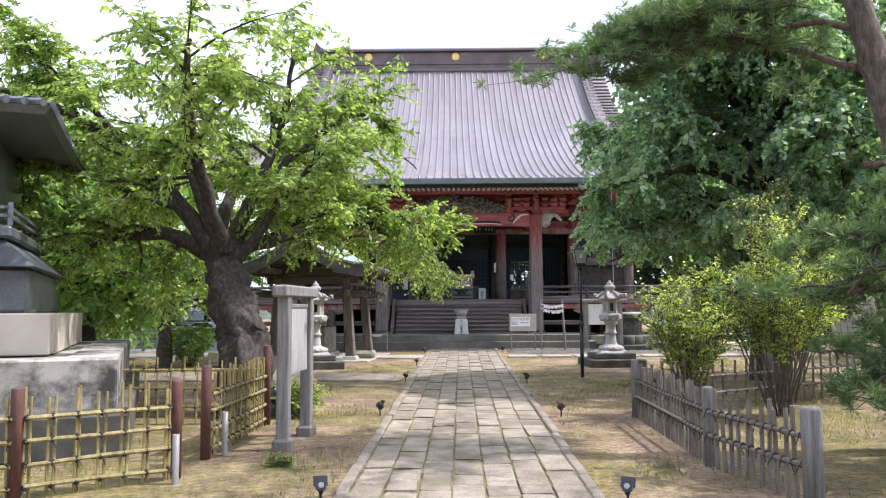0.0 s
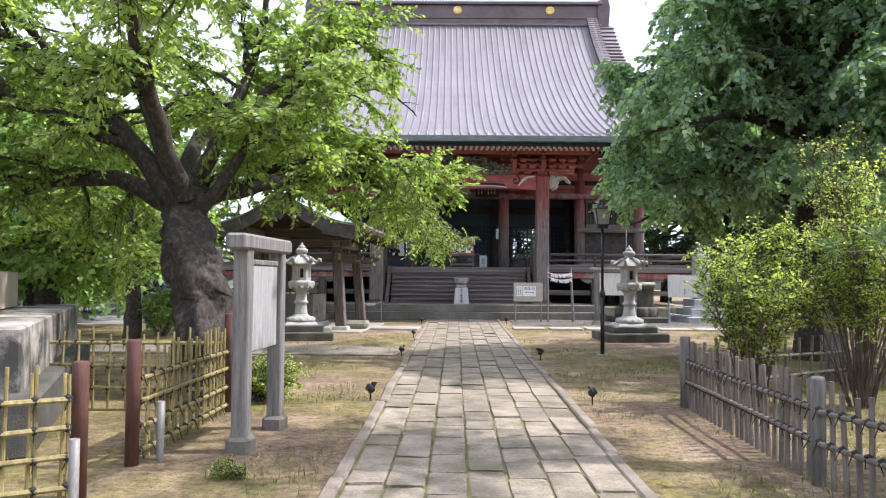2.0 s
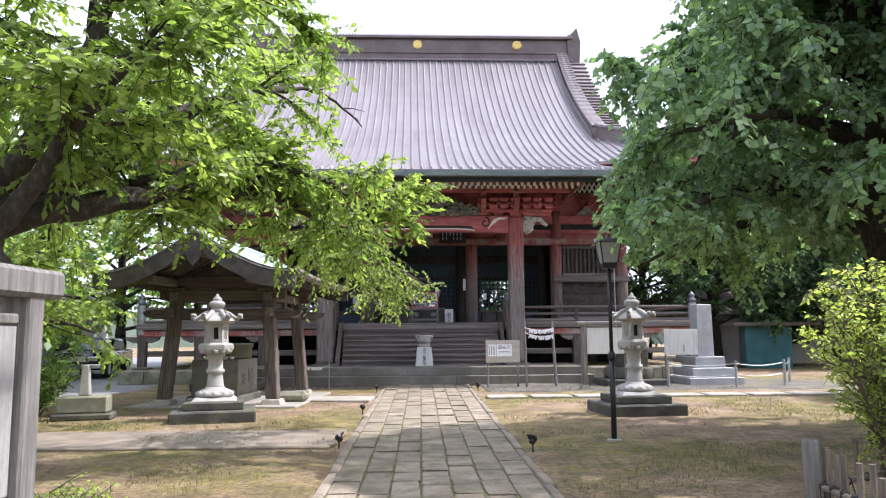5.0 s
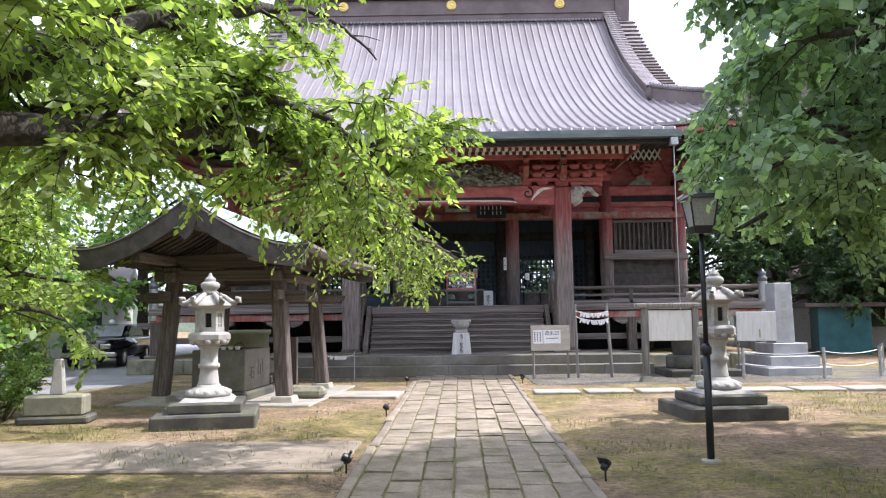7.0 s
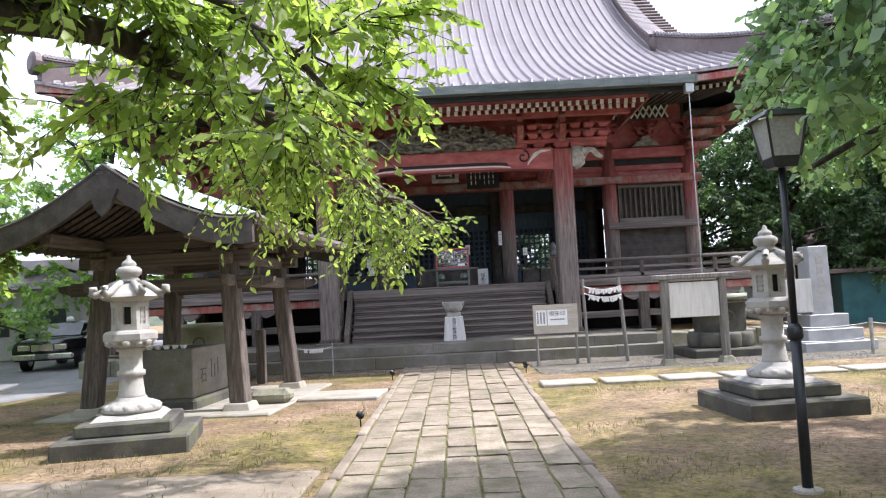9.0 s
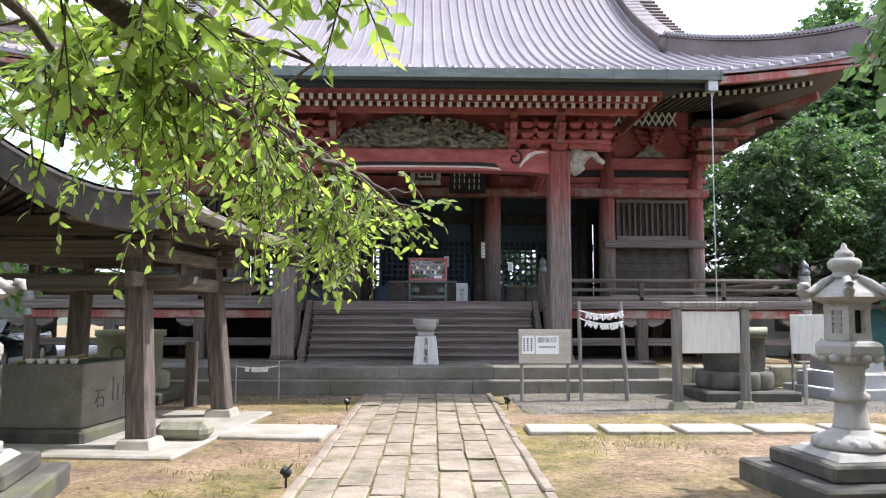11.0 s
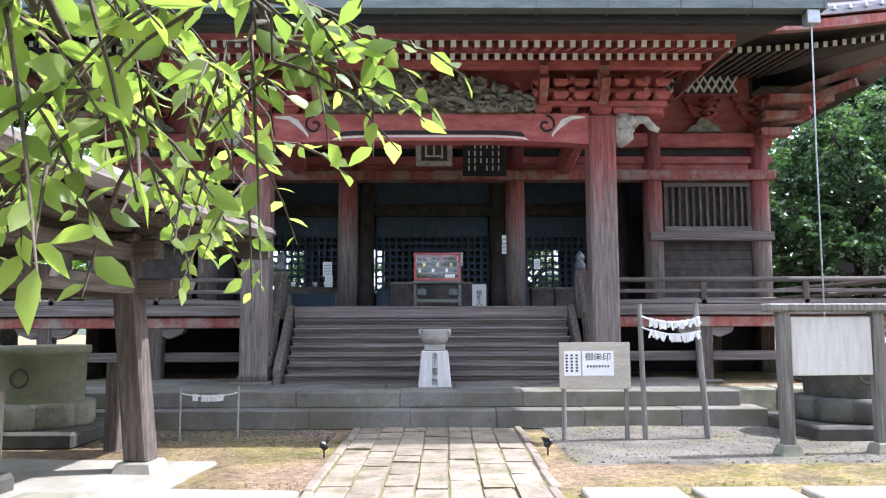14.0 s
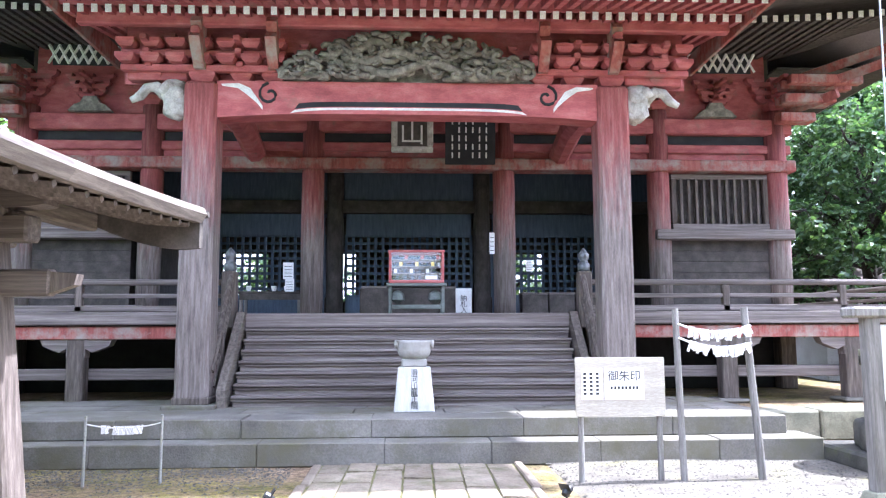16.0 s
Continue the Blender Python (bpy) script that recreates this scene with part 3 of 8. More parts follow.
def ridge_body(points, w, h, bm=None):
    """A stacked ridge: body, drip ledge and round cap along points on the roof."""
    bm = bmesh.new() if bm is None else bm
    section = ((-w, -0.25), (-w, h * 0.72), (-w * 1.25, h * 0.74), (-w * 1.25, h * 0.82), (-w * 0.5, h * 0.88), (-w * 0.35, h), (w * 0.35, h), (w * 0.5, h * 0.88), (w * 1.25, h * 0.82), (w * 1.25, h * 0.74), (w, h * 0.72), (w, -0.25))
    pts = [Vector(p) for p in points]
    rows = []
    for k, p in enumerate(pts):
        d = pts[min(k + 1, len(pts) - 1)] - pts[max(k - 1, 0)]
        side = Vector((d.y, -d.x, 0)).normalized()
        rows.append([bm.verts.new(p + side * a + Vector((0, 0, b))) for a, b in section])
    for a, b in zip(rows, rows[1:]):
        for k in range(len(section)):
            j = (k + 1) % len(section)
            bm.faces.new((a[k], a[j], b[j], b[k]))
    bm.faces.new(rows[0][::-1])
    bm.faces.new(rows[-1])
    bmesh.ops.recalc_face_normals(bm, faces=bm.faces[:])
    return bm


def ridges():
    # main ridge: tall box with mouldings, row of cap tiles, gilt crests
    main = wpart("main_ridge", box((-7.3, 40.3, 14.0), (7.3, 40.95, 15.3), 0.02), M_RIDGE, TEMPLE, "tall dark sheet-clad main ridge with gilt crests")
    for z0, z1, o in ((14.28, 14.42, 0.12), (14.6, 14.66, 0.05), (15.3, 15.42, 0.16)):
        wpart("ridge_moulding", box((-7.34, 40.3 - o, z0), (7.34, 40.95 + o, z1), 0.015), M_RIDGE, main)
    wpart("ridge_cap", box((-7.3, 40.42, 15.42), (7.3, 40.85, 15.56), 0.05), M_ROOF, main)
    for row_z, row_y in ((14.24, 40.12), (15.46, 40.2)):
        bm = bmesh.new()
        for k in range(-50, 51):
            turned([(0.05, -0.03), (0.05, 0.03)], 8, bm, Matrix.Translation((k * 0.145, row_y, row_z)) @ Matrix.Rotation(math.pi / 2, 4, "X"))
        tagged(wpart("cap_tile_course", bm, M_ROOF, main), kind="stuff")
    for x in (-4.7, 0, 4.7):
        crest = wpart("gilt_crest", turned([(0.0, 0.05), (0.19, 0.05), (0.22, 0.02), (0.22, -0.03), (0.0, -0.03)], 28, m=Matrix.Translation((x, 40.27, 15.02)) @ Matrix.Rotation(math.pi / 2, 4, "X"), cap=False), M_GOLD, main, "round gilt crest")
        bm = bmesh.new()
        for a in range(16):
            turned([(0.035, -0.01), (0.025, 0.02)], 6, bm, Matrix.Translation((x + 0.13 * math.cos(a * math.pi / 8), 40.2, 15.02 + 0.13 * math.sin(a * math.pi / 8))) @ Matrix.Rotation(math.pi / 2, 4, "X"))
        turned([(0.05, -0.01), (0.03, 0.02)], 8, bm, Matrix.Translation((x, 40.2, 15.02)) @ Matrix.Rotation(math.pi / 2, 4, "X"))
        wpart("petals", bm, M_GOLD, crest)
    for s in (-1, 1):
        wpart("ridge_end", prism([(-0.25, 13.9), (0.3, 13.9), (0.38, 15.2), (0.2, 15.9), (-0.05, 15.6), (-0.25, 15.5)], 40.2, 41.05, m=Matrix.Translation((s * 7.35, 0, 0)) @ Matrix.Diagonal((s, 1, 1, 1))), M_RIDGE, TEMPLE, "upturned ridge-end ornament")
        down = [(s * (6.68 + 0.12 * (y - 33.3) / 7), y, roof_z(y)) for y in span(33.3, 40.2, 12)]
        r = wpart("descending_ridge", ridge_body(down, 0.17, 0.5), M_RIDGE, TEMPLE)
        tile_ends(r, down, 0.5)
        wpart("ridge_boss", turned([(0.3, -0.12), (0.3, 0.05), (0.2, 0.1)], 16, m=Matrix.Translation((s * 6.68, 33.15, roof_z(33.2) + 0.22)) @ Matrix.Rotation(math.pi / 2, 4, "X")), M_RIDGE, r)
        hip = []
        for k in range(13):
            u = 3.45 * (1 - k / 12) + 0.1
            hip.append((s * (EDGE_X - u), EDGE_Y + u, roof_z(EDGE_Y + u, EDGE_X - u) + 0.12 * (k / 12) ** 3))
        r = wpart("hip_ridge", ridge_body(hip, 0.2, 0.5), M_RIDGE, TEMPLE)
        tile_ends(r, hip, 0.5)
        x, y, z = hip[-1]
        wpart("hip_end", turned([(0.3, -0.1), (0.3, 0.05), (0.18, 0.1)], 16, m=Matrix.Translation((x + s * 0.1, y - 0.1, z + 0.3)) @ Matrix.Rotation(math.pi / 2, 4, "X") @ Matrix.Rotation(s * 0.7, 4, "Y")), M_RIDGE, r)


def tile_ends(parent, points, h):
    bm = bmesh.new()
    for a, b in zip(points, points[1:]):
        a, b = Vector(a), Vector(b)
        d = (b - a).normalized()
        side = Vector((d.y, -d.x, 0)).normalized()
        for t in (0.1, 0.35, 0.6, 0.85):
            p = a.lerp(b, t) + Vector((0, 0, h * 0.93))
            tube([p - side * 0.26, p + side * 0.26], 0.055, 6, bm)
    tagged(wpart("cap_tiles", bm, M_ROOF, parent), kind="stuff")


ridges()


def eaves():
    # dark fascia, gutter and downpipe chain of the porch
    wpart("eave_fascia", box((-5.45, 27.28, 5.78), (5.45, 27.42, 5.98), 0.01), M_BLACK, TEMPLE, "black board under the porch eave")
    gut = bmesh.new()
    for y0, y1, z0, z1 in ((27.02, 27.03, 5.9, 6.06), (27.02, 27.24, 5.88, 5.9), (27.23, 27.24, 5.9, 6.06)):
        box((-5.6, y0, z0), (5.5, y1, z1), 0, gut)
    for k in range(12):
        box((-5.5 + k, 27.005, 5.87), (-5.46 + k, 27.26, 6.07), 0, gut)
    gutter = wpart("gutter", gut, M_GUTTER, TEMPLE, "greenish copper box gutter")
    wpart("outlet", box((5.28, 27.05, 5.68), (5.46, 27.23, 5.88), 0.01), M_CHAIN, gutter)
    wpart("rain_pipe", tube([(5.37, 27.14, 5.7), (5.38, 27.2, 4), (5.42, 27.3, 0.4)], 0.012, 8), M_CHAIN, gutter, "thin pale rain pipe")
    wpart("eave_board", box((-5.45, 27.1, 5.99), (5.45, 27.3, 6.06), 0.01), M_GUTTER, TEMPLE)
    # soffits, their dark timber colour standing in for shade under the eaves
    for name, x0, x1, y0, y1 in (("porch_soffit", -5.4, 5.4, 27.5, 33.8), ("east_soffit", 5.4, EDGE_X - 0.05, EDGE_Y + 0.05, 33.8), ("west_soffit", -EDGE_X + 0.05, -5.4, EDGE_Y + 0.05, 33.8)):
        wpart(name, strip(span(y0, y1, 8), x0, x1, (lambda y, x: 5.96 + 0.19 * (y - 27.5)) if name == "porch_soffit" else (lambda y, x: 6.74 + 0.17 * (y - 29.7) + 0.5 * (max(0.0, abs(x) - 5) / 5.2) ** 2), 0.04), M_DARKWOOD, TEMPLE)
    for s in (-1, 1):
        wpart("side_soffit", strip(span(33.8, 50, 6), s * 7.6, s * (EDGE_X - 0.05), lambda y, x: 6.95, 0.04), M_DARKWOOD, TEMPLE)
        bm = bmesh.new()
        for k in range(14):
            x0 = 5.45 + k * 0.34
            x1 = x0 + 0.34
            z0, z1 = (6.62 + 0.6 * ((x - 5) / 5.2) ** 2 for x in (x0, x1))
            v = [bm.verts.new((s * x, y, z + d)) for x, z in ((x0, z0), (x1, z1)) for y, d in ((EDGE_Y + 0.05, 0), (EDGE_Y + 0.05, 0.24), (EDGE_Y + 0.2, 0.24), (EDGE_Y + 0.2, 0))]
            for a, b in ((0, 1), (1, 2), (2, 3), (3, 0)):
                bm.faces.new((v[a], v[b], v[b + 4], v[a + 4]))
        bmesh.ops.remove_doubles(bm, verts=bm.verts[:], dist=0.001)
        wpart("eave_fascia", bm, M_REDPOST, TEMPLE)
    # white-ended rafters, two rows in the porch and two in each main eave
    raf = mesh_of(box((-0.042, 0.012, -0.055), (0.042, 2.2, 0.055)), "rafter", M_RED)
    raf_fly = mesh_of(box((-0.042, 0.012, -0.055), (0.042, 0.74, 0.055)), "rafter", M_RED)
    raf_old = mesh_of(box((-0.042, 0.012, -0.055), (0.042, 2.2, 0.055)), "rafter", M_DARKWOOD)
    tip = mesh_of(box((-0.0425, 0, -0.0555), (0.0425, 0.014, 0.0555)), "rafter_end", M_WHITE)
    rows = [(-4.75, 4.75, 29.35, 6.03, 0), (-4.75, 4.75, 28.55, 5.95, 0)]
    rows += [(4.9, 8.6, 32.0, 6.98, 1), (4.9, 9.4, 31.1, 6.78, 1), (-8.6, -4.9, 32.0, 6.98, 1), (-9.4, -4.9, 31.1, 6.78, 1)]
    for y, z0, z1 in ((28.57, 6.01, 6.13), (29.37, 6.09, 6.31)):
        wpart("rafter_board", box((-4.9, y, z0), (4.9, y + 0.04, z1), 0.006), M_RED, TEMPLE)
    wpart("porch_side_board", box((4.86, 28.6, 5.95), (4.92, 31.6, 6.3), 0.01), M_REDPOST, TEMPLE)
    wpart("porch_side_board", box((-4.92, 28.6, 5.95), (-4.86, 31.6, 6.3), 0.01), M_REDPOST, TEMPLE)
    for x0, x1, y, z, bent in rows:
        n = round((x1 - x0) / 0.19)
        for k in range(n + 1):
            x = x0 + (x1 - x0) * k / n
            lift = 0.5 * (max(0.0, abs(x) - 5) / 5.2) ** 2 if bent else 0
            fan = -math.copysign(max(0.0, abs(x) - 7.6) * 0.26, x) if bent else 0
            r = wpart("rafter", raf_old if bent else raf_fly if y < 29 else raf, None, TEMPLE)
            r.matrix_basis = Matrix.Translation((x, y, z + lift)) @ Matrix.Rotation(-fan, 4, "Z") @ Matrix.Rotation(0.08 if bent else 0.26 if y < 29 else 0.17, 4, "X")
            e = part("rafter_end", tip, None, r)
    for s in (-1, 1):
        # corner hip rafters and cantilever arms below the eave
        for dz, ln in ((0.0, 0.7), (-0.3, 0.45), (-0.62, 0.25)):
            wpart("hip_rafter", tube([(s * 7.5, 33.7, 6.5 + dz), (s * (7.5 + 3.0 * ln), 33.7 - 3.6 * ln, 6.62 + dz + 0.35 * ln)], [0.12, 0.12], 4), M_REDPOST, TEMPLE)
            for k in (0.45, 1.0):
                wpart("bracket_arm", box((s * 7.3, 33.4 - k * ln, 6.25 + dz), (s * (7.6 + 1.6 * ln), 33.6 - k * ln, 6.43 + dz), 0.02), M_REDPOST, TEMPLE)


eaves()


def bracket_set(x, y, z, tiers=3, scale=1.0):
    """Bearing blocks and arms stacked over a pillar."""
    bm = bmesh.new()
    frustum((0.13, 0.13), (0.2, 0.2), 0, 0.1, bm)
    box((-0.2, -0.2, 0.1), (0.2, 0.2, 0.2), 0.01, bm)
    for k in range(tiers):
        z0 = 0.2 + k * 0.2
        w = 0.42 + 0.1 * k
        prism([(-w, z0 + 0.1), (-w * 0.75, z0), (w * 0.75, z0), (w, z0 + 0.1)], -0.06, 0.06, bm)
        box((-0.06, -0.35 - 0.15 * k, z0), (0.06, 0.2, z0 + 0.1), 0.01, bm)
        for dx in (-w + 0.08, 0, w - 0.08):
            frustum((0.055, 0.06), (0.09, 0.1), z0 + 0.1, z0 + 0.15, bm, Matrix.Translation((dx, 0, 0)))
            box((dx - 0.09, -0.1, z0 + 0.15), (dx + 0.09, 0.1, z0 + 0.2), 0, bm)
    bm.transform(Matrix.Translation((x, y, z)) @ Matrix.Scale(scale, 4))
    return wpart("bracket_set", bm, M_RED, TEMPLE)


def porch():
    # pillars with chamfered edges, worn grey below and red above, on stone pads
    for s in (-1, 1):
        x = s * 3.0
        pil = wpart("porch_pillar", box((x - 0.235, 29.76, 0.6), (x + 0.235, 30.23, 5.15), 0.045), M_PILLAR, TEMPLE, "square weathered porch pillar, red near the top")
        wpart("pillar_pad", box((x - 0.36, 29.62, 0.48), (x + 0.36, 30.36, 0.56), 0.02), M_STEP, pil)
        wpart("pillar_shoe", box((x - 0.255, 29.74, 0.55), (x + 0.255, 30.25, 0.66), 0.02), M_WOOD, pil)
        bracket_set(x, 30.0, 5.15, 3, 0.95)
        # lion-head nose with a curling trunk on the outer face
        head = bmesh.new()
        for cx, cy, cz, r in ((0.42, 0, 5.0, 0.21), (0.38, -0.02, 4.82, 0.2), (0.42, 0.02, 5.12, 0.15), (0.52, -0.1, 5.05, 0.1), (0.52, 0.1, 5.05, 0.1), (0.32, 0, 4.9, 0.2), (0.36, -0.08, 4.98, 0.14)):
            bmesh.ops.create_icosphere(head, subdivisions=3, radius=r, matrix=Matrix.Translation((x + s * cx, 29.98 + cy, cz)) @ Matrix.Diagonal((1, 0.8, 1, 1)))
        for v in head.verts:
            v.co += (Vector((v.co.x - x - s * 0.4, v.co.y - 29.98, v.co.z - 4.95)).normalized()) * (0.05 * noise.noise(v.co * 9) + 0.03 * noise.noise(v.co * 22))
        box((min(x + s * 0.24, x + s * 0.52), 29.84, 4.66), (max(x + s * 0.24, x + s * 0.52), 30.12, 4.8), 0.03, head)
        nose = wpart("beast_head", head, M_CARVE_PALE, TEMPLE, "pale carved beast head with flaking paint", smooth=True)
        wpart("trunk", tube([(x + s * 0.55, 29.95, 5.0), (x + s * 0.68, 29.93, 5.1), (x + s * 0.8, 29.92, 5.08), (x + s * 0.9, 29.91, 4.95), (x + s * 1.02, 29.9, 4.88)], [0.11, 0.085, 0.075, 0.07, 0.045], 8), M_CARVE_PALE, nose, smooth=True)
        wpart("tie_beam_end", box((min(x + s * 0.23, x + s * 1.1), 29.9, 5.2), (max(x + s * 0.23, x + s * 1.1), 30.08, 5.36), 0.02), M_RED, TEMPLE)
        # beam from porch pillar back to the hall
        wpart("rainbow_beam", tube([(x, 30.2, 4.95), (x, 31.4, 5.25), (x, 32.6, 5.25), (x, 33.8, 5.0)], [0.2, 0.22, 0.22, 0.2], 8), M_RED, TEMPLE)
    # front beam, slightly arched below
    top = [(-2.78, 5.17), (2.78, 5.17)]
    under = [(x, 4.62 + 0.07 * (1 - (x / 2.78) ** 4)) for x in span(2.78, -2.78, 24)]
    beam = wpart("front_beam", prism(top + under, 29.82, 30.18), M_RED, TEMPLE, "arched red front beam with painted scrolls")
    wpart("white_line", prism([(x, 4.70 + 0.05 * (1 - (x / 1.7) ** 6)) for x in span(-1.72, 1.72, 30)] + [(x, 4.735 + 0.05 * (1 - (x / 1.7) ** 6)) for x in span(1.66, -1.66, 30)], 29.812, 29.83), M_WHITE, beam, "white line along the lower edge")
    wpart("dark_line", prism([(x, 4.75 + 0.05 * (1 - (x / 1.7) ** 6)) for x in span(-1.66, 1.66, 30)] + [(x, 4.82 + 0.05 * (1 - (x / 1.7) ** 8)) for x in span(1.6, -1.6, 30)], 29.812, 29.83), M_BLACK, beam)
    for s in (-1, 1):
        spiral = [(s * (2.02 + (0.03 + 0.011 * a) * math.cos(0.6 + a * 0.55)), 29.812, 4.97 + (0.03 + 0.011 * a) * math.sin(0.6 + a * 0.55)) for a in range(0, 14)]
        wpart("painted_scroll", tube(spiral, [0.022] * len(spiral), 6), M_BLACK, beam)
        leaf = [(2.12, 4.74), (2.2, 4.84), (2.34, 4.96), (2.48, 5.06), (2.7, 5.09), (2.72, 5.12), (2.46, 5.13), (2.3, 5.06), (2.2, 4.92), (2.12, 4.8)]
        wpart("painted_leaf", prism([(s * x, z) for x, z in leaf], 29.812, 29.83), M_WHITE, beam, "white painted leaf")
        bracket_set(s * 1.98, 30.0, 5.17, 3, 0.8)
    for x in (-3.75, -2.45, 2.45, 3.75):
        bracket_set(x, 30.02, 5.2, 3, 0.78)
    # two tiers of bearing blocks on level arms, run out past the pillars
    for s in (-1, 1):
        for z in (5.40, 5.62):
            arms = sorted((s * 1.78, s * 4.15))
            arm = wpart("bracket_tier_arm", box((arms[0], 29.78, z - 0.1), (arms[1], 29.9, z - 0.005), 0.012), M_RED, TEMPLE)
            for k in range(7):
                x = s * (1.92 + 0.355 * k)
                blk = frustum((0.085, 0.08), (0.135, 0.12), 0, 0.06)
                box((-0.135, -0.12, 0.06), (0.135, 0.12, 0.125), 0.008, blk)
                wpart("bearing_block", put(blk, None, Matrix.Translation((x, 29.76, z))), M_RED, arm)
        for x in (1.95, 3.0):
            nose = [(29.75, 5.3), (29.75, 6.0), (29.5, 6.0), (29.42, 5.9), (29.5, 5.78), (29.36, 5.66), (29.46, 5.52), (29.56, 5.42), (29.66, 5.3)]
            wpart("carved_nose", prism(nose, -0.075, 0.075, m=Matrix.Translation((s * x, 0, 0)) @ Matrix.Rotation(math.pi / 2, 4, "Z")), M_REDPOST, TEMPLE)
    wpart("rear_board", box((-4.2, 30.12, 5.2), (4.2, 30.16, 6.3), 0), M_RED, TEMPLE)
    wpart("eave_purlin", box((-4.7, 29.54, 5.89), (4.7, 29.68, 6.08), 0.02), M_RED, TEMPLE)
    wpart("purlin_board", box((-4.7, 29.62, 5.9), (4.7, 29.66, 6.4)), M_RED, TEMPLE)
    # carved panel of waves and dragon coils above the beam
    rnd = random.Random(4)
    bm = bmesh.new()
    for k in range(170):
        x = rnd.uniform(-1, 1)
        top_z = 0.6 * (1 - abs(x) ** 2.4) + 0.06
        z = rnd.uniform(0, 1) * top_z
        px, pz = x * 1.78, 5.2 + z
        r0, a0, turns = rnd.uniform(0.07, 0.15), rnd.uniform(0, 6.28), rnd.choice((-1, 1)) * rnd.uniform(3.5, 6)
        out = 29.8 - 0.16 * rnd.random()
        pts = [(px + r0 * (1 - 0.12 * j) * math.cos(a0 + turns * j / 7) * 1.4, out - 0.018 * j, max(5.2, pz + r0 * (1 - 0.12 * j) * math.sin(a0 + turns * j / 7))) for j in range(8)]
        tube(pts, [0.03, 0.045, 0.05, 0.045, 0.04, 0.034, 0.026, 0.014], 6, bm)
    for k in range(3):
        w = [(1.5 * math.sin(u) * (0.95 - 0.2 * k) - 0.1 * k, 29.66 - 0.04 * math.cos(3 * u + k), 5.32 + 0.16 * k + 0.08 * math.sin(7 * u + 2 * k)) for u in span(-1.3, 1.3, 40)]
        tube(w, [0.035 + 0.03 * math.sin(math.pi * j / 40) for j in range(41)], 7, bm)
    carved = wpart("carved_panel", bm, M_CARVE, TEMPLE, "weathered carving of coiling waves and dragon", smooth=True)
    wpart("panel_ground", prism([(x * 1.9, 5.175 + 0.6 * max(0, 1 - abs(x) ** 2.4)) for x in span(-1, 1, 24)], 29.92, 29.98), M_CARVE, carved)


porch()


def platform():
    front = thing("stone_platform", "two worn grey stone steps before the hall", "platform", (0, 29, 0))
    rnd = random.Random(8)
    for z0, z1, y0, y1, x0, x1 in ((0.0, 0.27, 28.1, 31.2, -6.6, 4.95), (0.27, 0.5, 28.48, 31.2, -6.3, 4.7)):
        x = x0
        while x < x1 - 0.01:
            nx = min(x1, x + rnd.uniform(1.1, 1.9))
            if x1 - nx < 0.5:
                nx = x1
            wpart("step_stone", box((x + 0.0015, y0 + rnd.uniform(-0.006, 0.006), z0), (nx - 0.0015, y0 + 0.62, z1 + rnd.uniform(-0.006, 0.006)), 0.012), M_STEP, front)
            x = nx
    rows = [(29.1, 29.7), (29.7, 30.3), (30.3, 31.2)]
    for y0, y1 in rows:
        x = -6.3
        while x < 4.69:
            nx = min(4.7, x + rnd.uniform(0.9, 1.5))
            wpart("floor_slab", box((x + 0.004, y0 + 0.004, 0.2), (nx - 0.004, y1 - 0.004, 0.5 + rnd.uniform(-0.004, 0.004)), 0.012), M_STEP, front)
            x = nx
    wpart("core", box((-6.2, 28.6, 0), (4.6, 31.1, 0.47)), M_STEP, front)
    base = thing("hall_foundation", "low course of rough tuff blocks under the hall", "foundation", (0, 34, 0))
    for xa, xb in ((4.99, 9.3), (-9.2, -6.65)):
        x = xa
        while x < xb:
            nx = min(xb, x + rnd.uniform(0.6, 1.0))
            wpart("foundation_block", box((x + 0.006, 29.7 + rnd.uniform(-0.02, 0.02), 0), (nx - 0.006, 30.2, 0.42 + rnd.uniform(-0.015, 0.015)), 0.025), M_TUFF, base)
            x = nx
    wpart("earth_floor", box((-9.1, 30.0, 0), (9.2, 46, 0.40)), M_GROUND, base)


platform()


